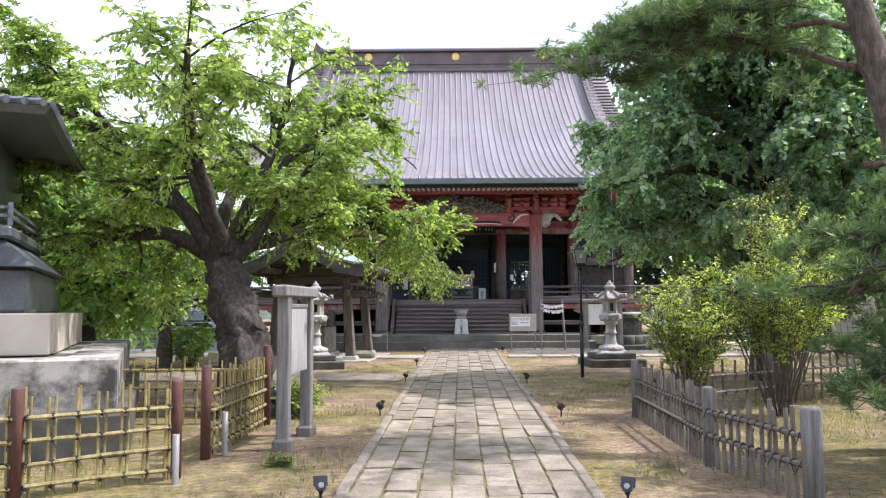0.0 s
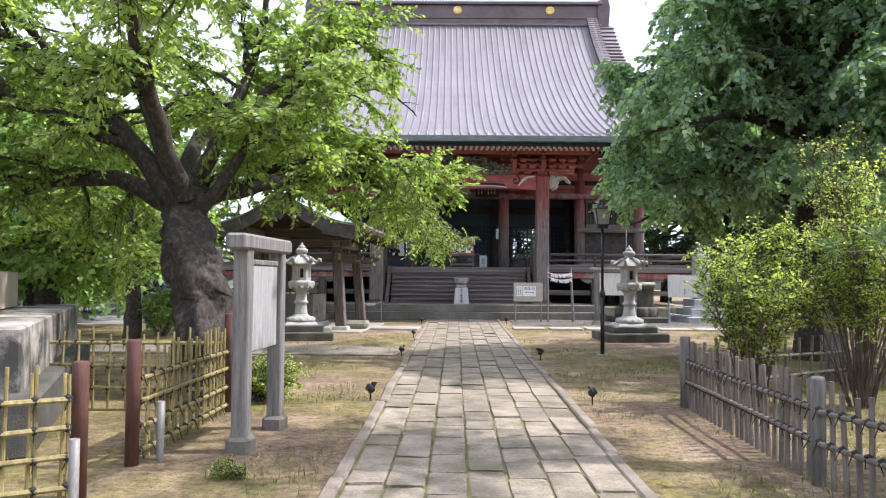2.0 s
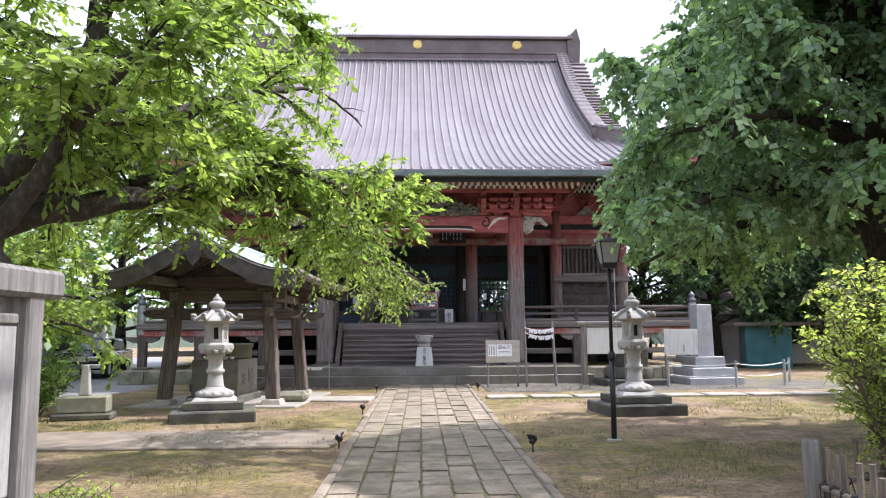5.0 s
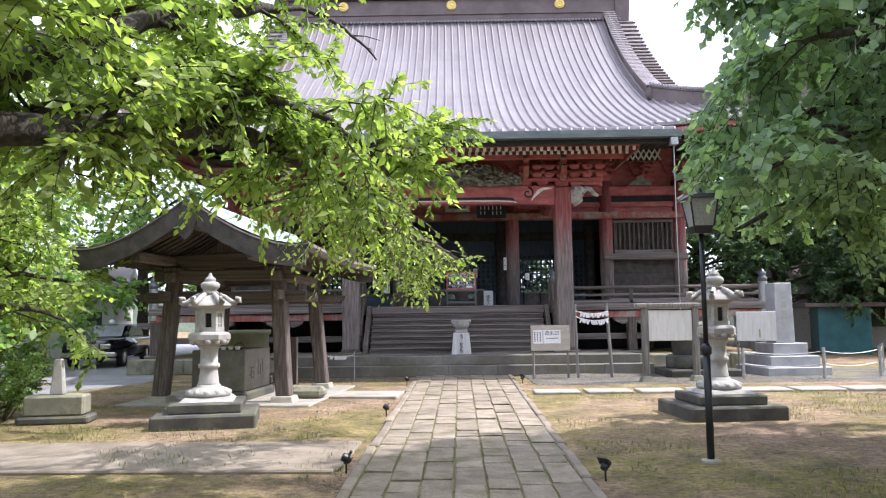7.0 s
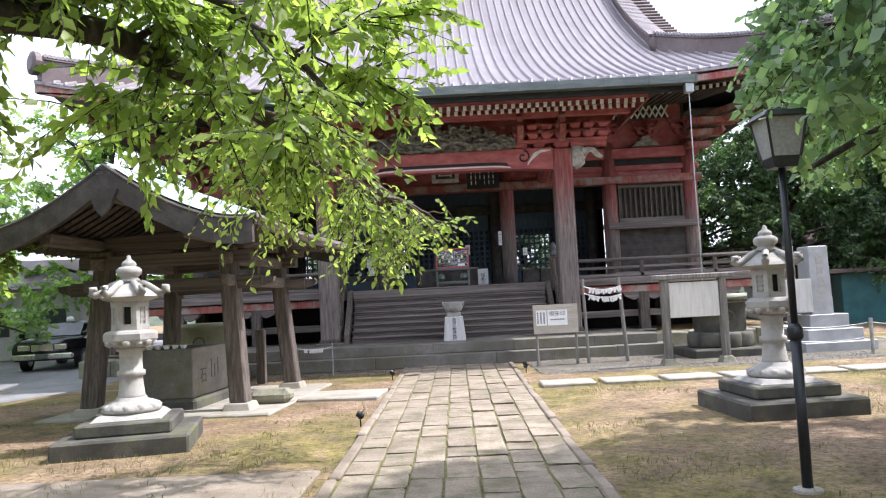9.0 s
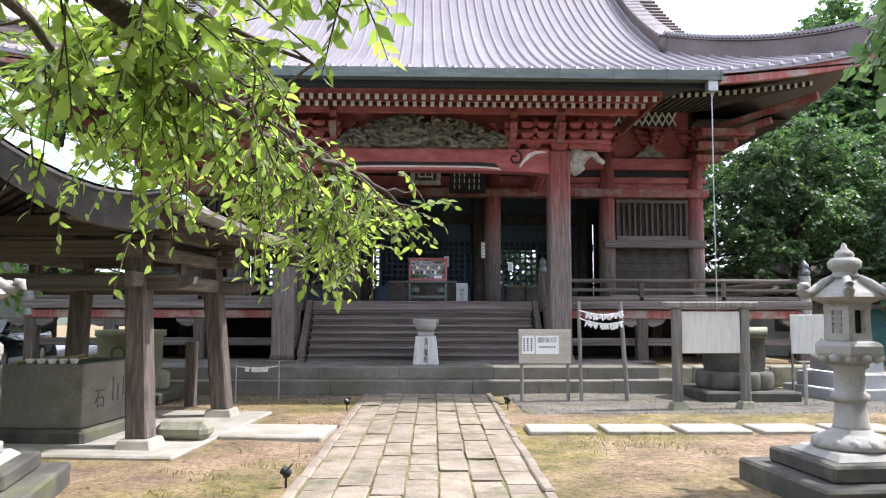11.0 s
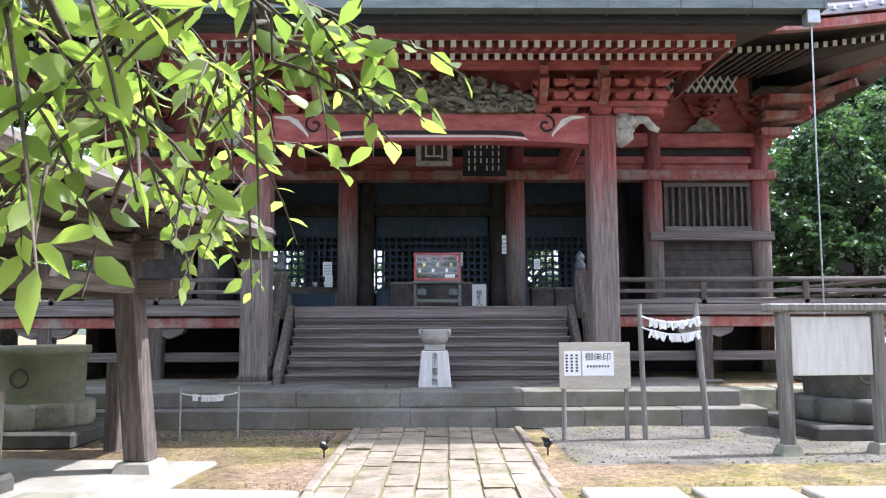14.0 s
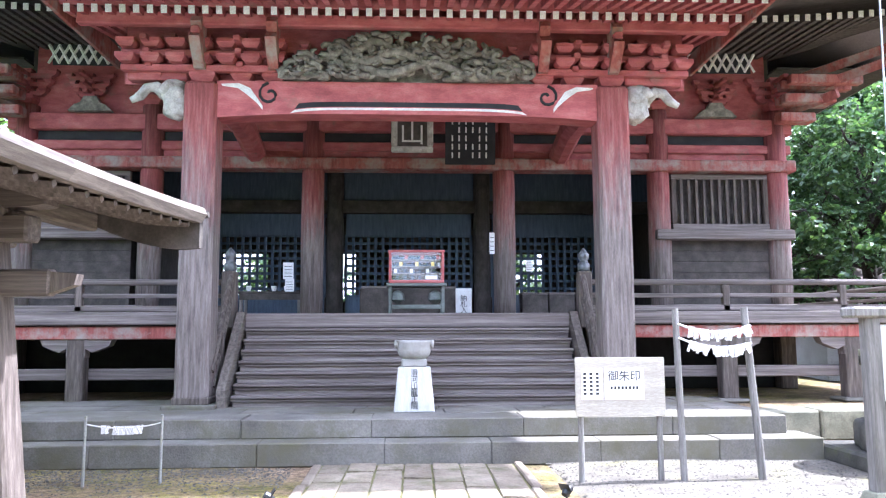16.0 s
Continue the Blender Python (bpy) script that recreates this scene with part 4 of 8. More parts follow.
def hall_front():
    floor = wpart("veranda_floor", box((-9.1, 31.1, 1.74), (9.1, 46, 1.84), 0.01), M_WOOD_X, TEMPLE, "weathered veranda boards")
    wpart("sill_beam", box((-2.55, 30.98, 1.6), (2.55, 31.12, 1.83), 0.02), M_WOOD_X, TEMPLE)
    for s in (-1, 1):
        x0, x1 = sorted((s * 2.9, s * 9.15))
        wpart("veranda_edge_beam", box((x0, 30.98, 1.66), (x1, 31.1, 1.86), 0.015), M_WOOD_X, TEMPLE)
        wpart("veranda_red_beam", box((x0, 31.06, 1.44), (x1, 31.2, 1.64), 0.015), M_REDPOST, TEMPLE)
        wpart("veranda_low_tie", box((x0, 31.3, 0.80), (x1, 31.42, 0.98), 0.015), M_WOOD_X, TEMPLE)
        # side veranda
        wpart("veranda_side_beam", box((s * 9.0 - 0.06, 31.1, 1.44), (s * 9.0 + 0.06, 46, 1.73), 0.015), M_WOOD_Y, TEMPLE)
        for x in (5.15, 7.2, 9.0):
            post = wpart("veranda_post", box((s * x - 0.13, 31.08, 0.45), (s * x + 0.13, 31.32, 1.45), 0.02), M_WOOD, TEMPLE)
            wpart("post_pad", box((s * x - 0.26, 30.95, 0.4), (s * x + 0.26, 31.45, 0.47), 0.03), M_STEP, post)
            arm = [(-0.55, 1.44), (-0.5, 1.34), (-0.36, 1.28), (-0.25, 1.24), (-0.14, 1.3), (-0.14, 1.16), (0.14, 1.16), (0.14, 1.3), (0.25, 1.24), (0.36, 1.28), (0.5, 1.34), (0.55, 1.44)]
            wpart("carved_arm", prism(arm, 31.1, 31.3, m=Matrix.Translation((s * x, 0, 0))), M_WOOD_X, post)
        for y in (33.9, 36.5, 39):
            wpart("veranda_post", box((s * 7.5 - 0.16, y - 0.16, 0.4), (s * 7.5 + 0.16, y + 0.16, 1.74), 0.02), M_WOOD, TEMPLE)
    for x in (-6.3, -3.6, -1.2, 1.2, 3.6, 6.3):
        wpart("underfloor_post", box((x - 0.15, 33.7, 0.4), (x + 0.15, 34.0, 1.74), 0.02), M_WOOD, TEMPLE)
    # near-black sheet, its colour standing in for the shade under the floor
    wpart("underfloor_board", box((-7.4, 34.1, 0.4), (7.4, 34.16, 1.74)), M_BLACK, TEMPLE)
    # stairs: solid treads with worn noses
    stair = wpart("stair", box((-2.5, 30.9, 0.5), (2.5, 31.05, 1.6)), M_WOOD_X, TEMPLE, "wide weathered timber stair")
    n = 7
    for k in range(n):
        z = 0.5 + (1.6 - 0.5) * (k + 1) / n
        y = 29.95 + (30.98 - 29.95) * k / n
        wpart("tread", box((-2.5, y - 0.03, z - 0.042), (2.5, y + 0.34, z), 0.012), M_WOOD_X, stair)
        wpart("under_board", box((-2.5, y + 0.004, z - 0.082), (2.5, y + 0.04, z - 0.052), 0.006), M_WOOD_X, stair)
        wpart("riser", box((-2.48, y + 0.042, z - 0.17), (2.48, y + 0.07, z - 0.04)), M_WOOD_X, stair)
    for s in (-1, 1):
        wpart("stair_string", prism([(29.8, 0.5), (30.05, 0.5), (31.1, 1.5), (31.1, 1.86), (30.95, 1.86), (29.8, 0.74)], -0.06, 0.06, m=Matrix.Translation((s * 2.6, 0, 0)) @ Matrix.Rotation(math.pi / 2, 4, "Z")), M_WOOD_Y, stair)
        rail = wpart("stair_rail", tube([(s * 2.78, 29.95, 1.0), (s * 2.78, 30.5, 1.7), (s * 2.78, 31.05, 2.45)], 0.05, 8), M_WOOD, stair)
        wpart("lower_rail", tube([(s * 2.78, 30.05, 0.78), (s * 2.78, 31.05, 2.1)], 0.045, 6), M_WOOD, rail)
        wpart("rail_foot", box((s * 2.78 - 0.06, 30.35, 0.55), (s * 2.78 + 0.06, 30.47, 1.55), 0.01), M_WOOD, rail)
        newel = wpart("newel_post", box((s * 2.82 - 0.11, 31.0, 1.6), (s * 2.82 + 0.11, 31.22, 2.5), 0.02), M_WOOD, TEMPLE)
        wpart("finial", turned([(0.085, 2.5), (0.1, 2.53), (0.1, 2.62), (0.075, 2.64), (0.06, 2.68), (0.085, 2.72), (0.09, 2.77), (0.05, 2.83), (0.01, 2.88)], 16, m=Matrix.Translation((s * 2.82, 31.11, 0))), M_BRONZE, newel, "onion-shaped dark metal finial", smooth=True)
        # veranda railing
        a, b = s * 2.9, s * 9.05
        railing = wpart("railing", tube([(a, 31.15, 2.33), (b, 31.15, 2.33)], 0.05, 8), M_WOOD_X, TEMPLE, "weathered three-bar veranda railing")
        wpart("middle_bar", box((min(a, b), 31.12, 2.08), (max(a, b), 31.18, 2.15), 0.01), M_WOOD_X, railing)
        wpart("bottom_bar", box((min(a, b), 31.1, 1.865), (max(a, b), 31.2, 1.96), 0.01), M_WOOD_X, railing)
        for x in (3.3, 5.15, 7.1):
            wpart("railing_post", box((s * x - 0.055, 31.1, 1.862), (s * x + 0.055, 31.2, 2.285), 0.01), M_WOOD, railing)
        side = wpart("side_railing", tube([(b, 31.2, 2.33), (b, 46, 2.33)], 0.05, 8), M_WOOD_Y, TEMPLE)
        wpart("middle_bar", box((b - 0.03, 31.2, 2.08), (b + 0.03, 46, 2.15), 0.01), M_WOOD_Y, side)
        wpart("bottom_bar", box((b - 0.05, 31.2, 1.865), (b + 0.05, 46, 1.96), 0.01), M_WOOD_Y, side)
        corner = wpart("corner_newel", turned([(0.13, 1.5), (0.13, 2.45)], 16, m=Matrix.Translation((b, 31.12, 0))), M_CHAIN, TEMPLE, "pale metal-sheathed corner newel")
        wpart("finial", turned([(0.1, 2.45), (0.13, 2.5), (0.13, 2.58), (0.08, 2.61), (0.11, 2.67), (0.11, 2.71), (0.05, 2.78), (0.01, 2.84)], 16, m=Matrix.Translation((b, 31.12, 0))), M_BRONZE, corner, smooth=True)


hall_front()


def hall_wall():
    for x in (-7.5, -5.05, -1.9, 1.9, 5.05, 7.5):
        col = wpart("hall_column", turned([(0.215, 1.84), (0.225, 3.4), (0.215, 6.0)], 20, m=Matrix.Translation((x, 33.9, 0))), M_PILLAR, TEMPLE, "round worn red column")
        bracket_set(x, 33.85, 6.0, 3, 0.9)
        for f in col.data.polygons:
            f.use_smooth = True
    for x in (-6.3, -3.5, 3.5, 6.3, 0):
        bracket_set(x, 33.85, 6.05, 3, 0.75)
    # long ties
    for name, z0, z1, y0, mat in (("head_beam", 5.5, 5.82, 33.72, M_RED), ("frieze_beam", 5.12, 5.3, 33.8, M_RED), ("long_tie", 4.72, 4.95, 33.62, M_REDPOST)):
        wpart(name, box((-7.8, y0, z0), (7.8, 34.05, z1), 0.02), mat, TEMPLE)
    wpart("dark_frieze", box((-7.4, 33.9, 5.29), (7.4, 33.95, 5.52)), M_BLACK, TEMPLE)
    wpart("red_frieze", box((-7.4, 33.88, 4.94), (7.4, 33.93, 5.13)), M_RED, TEMPLE)
    wpart("upper_wall", box((-7.4, 33.96, 5.8), (7.4, 34.02, 7.9)), M_RED, TEMPLE)
    for s in (-1, 1):
        x0, x1 = sorted((s * 5.05, s * 7.7))
        wpart("waist_tie", box((x0 - 0.15 if s > 0 else x0, 33.6, 3.34), (x1, 34.05, 3.54), 0.02), M_WOOD_X, TEMPLE)
        wpart("floor_tie", box((x0, 33.66, 1.86), (x1, 34.05, 2.06), 0.02), M_WOOD_X, TEMPLE)
        # plank wall below, window with upright bars above
        for k in range(6):
            wpart("wall_plank", box((x0 + 0.2, 33.9 + 0.004 * (k % 2), 2.06 + k * 0.215), (x1 - 0.35, 33.95, 2.272 + k * 0.215), 0.006), M_DARKWOOD if k % 2 else M_DARKWOOD, TEMPLE)
        win = wpart("barred_window", box((x0 + 0.25, 33.84, 4.6), (x1 - 0.4, 33.95, 4.7), 0.01), M_WOOD_X, TEMPLE, "window with upright wooden bars")
        wpart("window_sill", box((x0 + 0.25, 33.82, 3.54), (x1 - 0.4, 33.95, 3.68), 0.01), M_WOOD_X, win)
        for xa in (x0 + 0.25, x1 - 0.5):
            wpart("window_jamb", box((xa, 33.84, 3.68), (xa + 0.1, 33.95, 4.6), 0.01), M_WOOD, win)
        for k in range(11):
            x = x0 + 0.46 + k * (x1 - x0 - 1.07) / 10
            wpart("window_bar", box((x - 0.03, 33.86, 3.68), (x + 0.03, 33.92, 4.6), 0.008), M_WOOD, win)
        wpart("window_back", box((x0 + 0.3, 33.99, 3.6), (x1 - 0.45, 34.01, 4.65)), M_DARKWOOD, win)
        wpart("side_wall", box((s * 7.5 - 0.05, 34.1, 1.84), (s * 7.5 + 0.05, 46, 7.3)), M_DARKWOOD, TEMPLE)
        # white lattice between the brackets
        lat = wpart("eave_lattice_back", box((s * 5.9 - 0.75, 33.0, 6.52), (s * 5.9 + 0.75, 33.03, 6.92)), M_BLACK, TEMPLE)
        bm = bmesh.new()
        for k in range(9):
            for up in (-1, 1):
                xa = s * 5.9 - 0.72 + k * 0.18
                tube([(xa - 0.1 * up, 32.985, 6.54), (xa + 0.1 * up, 32.985, 6.9)], 0.028, 4, bm)
        wpart("white_lattice", bm, M_WHITE, lat)
        wpart("frog_leg_carving", prism([(s * 6.2 + d, z) for d, z in ((-0.42, 5.83), (-0.3, 5.95), (-0.18, 6.0), (-0.12, 6.12), (0.12, 6.12), (0.18, 6.0), (0.3, 5.95), (0.42, 5.83))], 33.6, 33.75), M_CARVE, TEMPLE)
    # interior: floor, ceiling, inner columns, dark lattice doors at the back
    wpart("inner_floor", box((-7.4, 34.1, 1.84), (7.4, 46, 1.88)), M_DARKWOOD, TEMPLE)
    wpart("inner_ceiling", box((-7.4, 34.1, 5.6), (7.4, 46, 5.66)), M_INNER_HAZE, TEMPLE)
    for x0, x1, z0, z1 in ((-7.4, 7.4, 4.3, 7.2), (-7.4, 7.4, 1.84, 2.6), (-7.4, -6.6, 2.6, 4.3), (-5.0, -2.8, 2.6, 4.3), (-1.9, 3.3, 2.6, 4.3), (4.9, 7.4, 2.6, 4.3)):
        wpart("back_wall", box((x0, 45.9, z0), (x1, 46, z1)), M_DARKWOOD, TEMPLE)
    wpart("inner_frieze", box((-7.4, 37.0, 4.65), (7.4, 37.05, 5.6)), M_INNER_HAZE, TEMPLE)
    for x in (-5.05, -1.75, 1.75, 5.05):
        wpart("inner_column", turned([(0.2, 1.88), (0.2, 5.6)], 16, m=Matrix.Translation((x, 36.9, 0))), M_DARKWOOD, TEMPLE)
    wpart("inner_lintel", box((-7.4, 36.8, 4.35), (7.4, 37.0, 4.65), 0.01), M_DARKWOOD, TEMPLE)
    for x0, x1 in ((-5.0, -2.0), (-1.5, 1.5), (2.0, 5.0)):
        door = wpart("lattice_door", box((x0, 37.0, 3.85), (x1, 37.05, 4.35)), M_INNER_HAZE, TEMPLE, "dark lattice screen")
        wpart("door_panel", box((x0, 37.0, 1.88), (x1, 37.05, 2.35)), M_INNER_HAZE, door)
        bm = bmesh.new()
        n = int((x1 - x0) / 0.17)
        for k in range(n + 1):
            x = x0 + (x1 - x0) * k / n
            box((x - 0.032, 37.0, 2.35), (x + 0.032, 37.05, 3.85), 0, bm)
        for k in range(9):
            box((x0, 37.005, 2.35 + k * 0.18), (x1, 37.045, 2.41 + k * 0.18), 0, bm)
        wpart("lattice", bm, M_INNER_HAZE, door)


hall_wall()


# ---------------------------------------------------------------- stone lanterns
def stone_lantern(at, label, turn=0.0):
    t = thing("stone_lantern", label, "stone lantern", at, turn, "pair of stone lanterns")
    part("lower_step", box((-0.7, -0.7, -0.05), (0.7, 0.7, 0.2), 0.025), M_DARKSTONE, t, "mossy dark lower step")
    part("upper_step", box((-0.5, -0.5, 0.2), (0.5, 0.5, 0.34), 0.02), M_DARKSTONE, t, "dark stone upper step")
    plinth = part("plinth", frustum((0.38, 0.38), (0.31, 0.31), 0.34, 0.4, bevel=0.01), M_LANTERN, t)
    part("lotus_base", turned([(0.3, 0.4), (0.33, 0.43), (0.31, 0.47), (0.24, 0.52), (0.17, 0.54), (0.165, 0.57)], 24), M_LANTERN, t, smooth=True)
    bm = bmesh.new()
    for k in range(12):
        a = k * math.pi / 6
        bmesh.ops.create_icosphere(bm, subdivisions=1, radius=0.075, matrix=Matrix.Translation((0.27 * math.cos(a), 0.27 * math.sin(a), 0.455)) @ Matrix.Rotation(a, 4, "Z") @ Matrix.Diagonal((0.9, 0.8, 0.75, 1)))
    part("lotus_petal_ring", bm, M_LANTERN, t, smooth=True)
    part("shaft", turned([(0.16, 0.55), (0.145, 0.6), (0.125, 0.78), (0.125, 0.8), (0.155, 0.815), (0.155, 0.865), (0.125, 0.88), (0.125, 1.08), (0.16, 1.1), (0.16, 1.13)], 24), M_LANTERN, t, smooth=True)
    tray = part("tray", turned([(0.15, 1.12), (0.2, 1.15), (0.285, 1.2), (0.3, 1.225), (0.3, 1.29), (0.27, 1.32), (0.2, 1.335)], 6), M_LANTERN, t, "six-sided lotus tray")
    bm = bmesh.new()
    for k in range(12):
        a = k * math.pi / 6
        bmesh.ops.create_icosphere(bm, subdivisions=1, radius=0.06, matrix=Matrix.Translation((0.235 * math.cos(a), 0.235 * math.sin(a), 1.185)) @ Matrix.Diagonal((0.9, 0.9, 0.8, 1)))
    part("tray_petal_ring", bm, M_LANTERN, tray, smooth=True)
    # light chamber: six posts with openings
    chamber = part("light_chamber", turned([(0.21, 1.335), (0.21, 1.4)], 6), M_LANTERN, t)
    part("chamber_head", turned([(0.21, 1.6), (0.21, 1.66)], 6), M_LANTERN, chamber)
    for k in range(6):
        a, b = k * math.pi / 3, (k + 1) * math.pi / 3
        p, q = Vector((0.205 * math.cos(a), 0.205 * math.sin(a), 0)), Vector((0.205 * math.cos(b), 0.205 * math.sin(b), 0))
        bm = bmesh.new()
        for f0, f1 in ((0.0, 0.28), (0.72, 1.0)):
            u, w = p.lerp(q, f0), p.lerp(q, f1)
            v = [bm.verts.new((c.x * s, c.y * s, z)) for s in (1, 0.78) for c in (u, w) for z in (1.4, 1.6)]
            for f in ((0, 1, 3, 2), (4, 6, 7, 5), (0, 2, 6, 4), (1, 5, 7, 3), (0, 4, 5, 1), (2, 3, 7, 6)):
                bm.faces.new([v[i] for i in f])
        if k % 2:
            u, w = p.lerp(q, 0.28) * 0.93, p.lerp(q, 0.72) * 0.93
            for g in range(1, 4):
                tube([u.lerp(w, g / 4) + Vector((0, 0, 1.4)), u.lerp(w, g / 4) + Vector((0, 0, 1.6))], 0.012, 4, bm)
                tube([u + Vector((0, 0, 1.4 + g * 0.05)), w + Vector((0, 0, 1.4 + g * 0.05))], 0.012, 4, bm)
        bmesh.ops.recalc_face_normals(bm, faces=bm.faces[:])
        part("chamber_pane", bm, M_LANTERN, chamber)
    # added near-black filler, the hollow chamber's shade put into its colour
    part("chamber_core", turned([(0.12, 1.36), (0.12, 1.64)], 6), M_BLACK, chamber)
    roof = part("roof_cap", turned([(0.2, 1.655), (0.3, 1.69), (0.33, 1.715), (0.3, 1.75), (0.2, 1.82), (0.13, 1.87), (0.12, 1.89)], 6), M_LANTERN, t, "six-sided stone cap with curled corners")
    for k in range(6):
        a = k * math.pi / 3
        c, s = math.cos(a), math.sin(a)
        rib = [(0.13, 1.88), (0.21, 1.84), (0.3, 1.77), (0.37, 1.745), (0.415, 1.77), (0.41, 1.815), (0.37, 1.82), (0.355, 1.79)]
        part("curled_corner", tube([(r * c, r * s, z) for r, z in rib], [0.035, 0.038, 0.042, 0.045, 0.045, 0.042, 0.034, 0.02], 7), M_LANTERN, roof, smooth=True)
    part("jewel", turned([(0.12, 1.885), (0.13, 1.9), (0.1, 1.93), (0.1, 1.95), (0.135, 1.98), (0.14, 2.03), (0.11, 2.06), (0.075, 2.07), (0.085, 2.09), (0.07, 2.12), (0.03, 2.15), (0.02, 2.19), (0.005, 2.2)], 20), M_LANTERN, t, smooth=True)
    return t


stone_lantern((-3.76, 19.95, 0), "pale weathered granite lantern on dark mossy steps beside the well", 12)
stone_lantern((3.78, 20.25, 0), "pale weathered granite lantern on dark mossy steps by the lamp post", 4)


# ---------------------------------------------------------------- well pavilion
def well_pavilion():
    w = thing("well_pavilion", "open timber water pavilion with a curved greenish copper roof", "pavilion", (-4.22, 23.78, 0), -5)
    for sx in (-1, 1):
        for sy in (-1, 1):
            bx, by, tx, ty = sx * 1.15, sy * 1.3, sx * 0.97, sy * 1.16
            bm = bmesh.new()
            v = [bm.verts.new((x + dx * h, y + dy * h, z)) for x, y, z, h in ((bx, by, 0.14, 0.13), (tx, ty, 2.42, 0.12)) for dx, dy in ((-1, -1), (1, -1), (1, 1), (-1, 1))]
            for f in ((3, 2, 1, 0), (4, 5, 6, 7), (0, 1, 5, 4), (1, 2, 6, 5), (2, 3, 7, 6), (3, 0, 4, 7)):
                bm.faces.new([v[i] for i in f])
            bmesh.ops.bevel(bm, geom=bm.edges[:], offset=0.022, segments=1, affect="EDGES")
            post = part("splayed_post", bm, M_WOOD, w)
            part("post_stone", frustum((0.23, 0.23), (0.18, 0.18), 0.0, 0.15, m=Matrix.Translation((bx, by, 0)), bevel=0.015), M_SLAB, post, "pale stone foot")
            cap = part("capital", box((tx - 0.2, ty - 0.2, 2.4), (tx + 0.2, ty + 0.2, 2.48), 0.02), M_WOOD, post)
    for sy in (-1, 1):
        part("lower_tie", box((-1.5, sy * 1.2 - 0.06, 1.82), (1.5, sy * 1.2 + 0.06, 2.02), 0.02), M_BEAM_X, w)
        part("head_tie", box((-1.35, sy * 1.17 - 0.1, 2.22), (1.35, sy * 1.17 + 0.1, 2.42), 0.02), M_BEAM_X, w)
        beam = [(-1.47, 2.49), (-1.35, 2.47), (1.35, 2.47), (1.47, 2.49), (1.47, 2.58)] + [(x, 2.66 + 0.04 * math.cos(x)) for x in span(1.15, -1.15, 10)] + [(-1.47, 2.58)]
        part("gable_beam", prism(beam, sy * 1.17 - 0.1, sy * 1.17 + 0.1), M_BEAM_X, w)
        part("king_strut", prism([(-0.3, 2.74), (0.3, 2.74), (0.14, 2.88), (0.14, 3.08), (-0.14, 3.08), (-0.14, 2.88)], sy * 1.17 - 0.07, sy * 1.17 + 0.07), M_WOOD, w)
        for s in (-1, 1):
            part("tie_nose", prism([(s * 1.5, 1.84), (s * 1.68, 1.9), (s * 1.7, 1.98), (s * 1.5, 2.0)], sy * 1.2 - 0.05, sy * 1.2 + 0.05), M_WOOD, w)
    for sx in (-1, 1):
        part("side_tie", box((sx * 1.06 - 0.06, -1.55, 1.86), (sx * 1.06 + 0.06, 1.55, 2.04), 0.02), M_WOOD_Y, w)
        part("side_head_tie", box((sx * 1.0 - 0.09, -1.4, 2.2), (sx * 1.0 + 0.09, 1.4, 2.38), 0.02), M_WOOD_Y, w)
        part("eave_purlin", box((sx * 1.0 - 0.09, -2.6, 2.49), (sx * 1.0 + 0.09, 2.6, 2.66), 0.02), M_WOOD_Y, w)
        part("middle_strut", box((sx * 1.0 - 0.05, -0.09, 2.04), (sx * 1.0 + 0.05, 0.09, 2.2), 0.01), M_WOOD, w)
    part("ridge_purlin", box((-0.09, -2.7, 3.02), (0.09, 2.7, 3.17), 0.02), M_WOOD_Y, w)

    def rz(x, y=0.0):
        u = max(0.0, 1 - abs(x) / 2.0)
        return 2.49 + 0.86 * u**1.75 + 0.07 * (abs(x) / 2.0) ** 6 + 0.07 * (abs(y) / 2.85) ** 2

    xs, ys = span(-2.0, 2.0, 24), span(-2.85, 2.85, 12)
    bm = bmesh.new()
    up = [[bm.verts.new((x, y, rz(x, y) + 0.11)) for x in xs] for y in ys]
    for a, b in zip(up, up[1:]):
        for k in range(24):
            bm.faces.new((a[k], a[k + 1], b[k + 1], b[k]))
    roof = part("roof", bm, M_PATINA, w, "verdigris copper sheet roof with seams")
    bm = bmesh.new()
    lo = [[bm.verts.new((x, y, rz(x, y))) for x in span(-1.95, 1.95, 24)] for y in span(-2.8, 2.8, 12)]
    for a, b in zip(lo, lo[1:]):
        for k in range(24):
            bm.faces.new((b[k], b[k + 1], a[k + 1], a[k]))
    part("soffit", bm, M_DARKWOOD, roof)
    for sx in (-1, 1):
        bm = bmesh.new()
        for a, b in zip(ys, ys[1:]):
            v = [bm.verts.new((sx * x, y, rz(2.0, y) + d)) for y in (a, b) for x, d in ((2.0, 0.115), (2.03, 0.05), (1.98, -0.03), (1.9, -0.03))]
            for k in range(3):
                bm.faces.new((v[k], v[k + 1], v[k + 5], v[k + 4]))
        part("eave_edge", bm, M_WOOD_Y, roof)
        for k in range(19):
            y = -2.6 + k * 0.29
            part("seam", tube([(sx * x, y, rz(x, y) + 0.115) for x in span(0.05, 1.98, 8)], 0.014, 4), M_PATINA, roof)
        for k in range(27):
            y = -2.66 + k * 0.205
            part("rafter", tube([(sx * x, y, rz(x, y) - 0.045) for x in (0.2, 0.6, 1.0, 1.5, 1.92)], 0.035, 4), M_WOOD, roof)
        for sy in (-1, 1):
            barge = [(sx * x, rz(x) + 0.1) for x in span(0, 1.97, 12)] + [(sx * x, rz(x) - 0.2) for x in span(1.97, 0, 12)]
            part("barge_board", prism(barge, sy * 2.86 - 0.04, sy * 2.86 + 0.04), M_DARKWOOD, w)
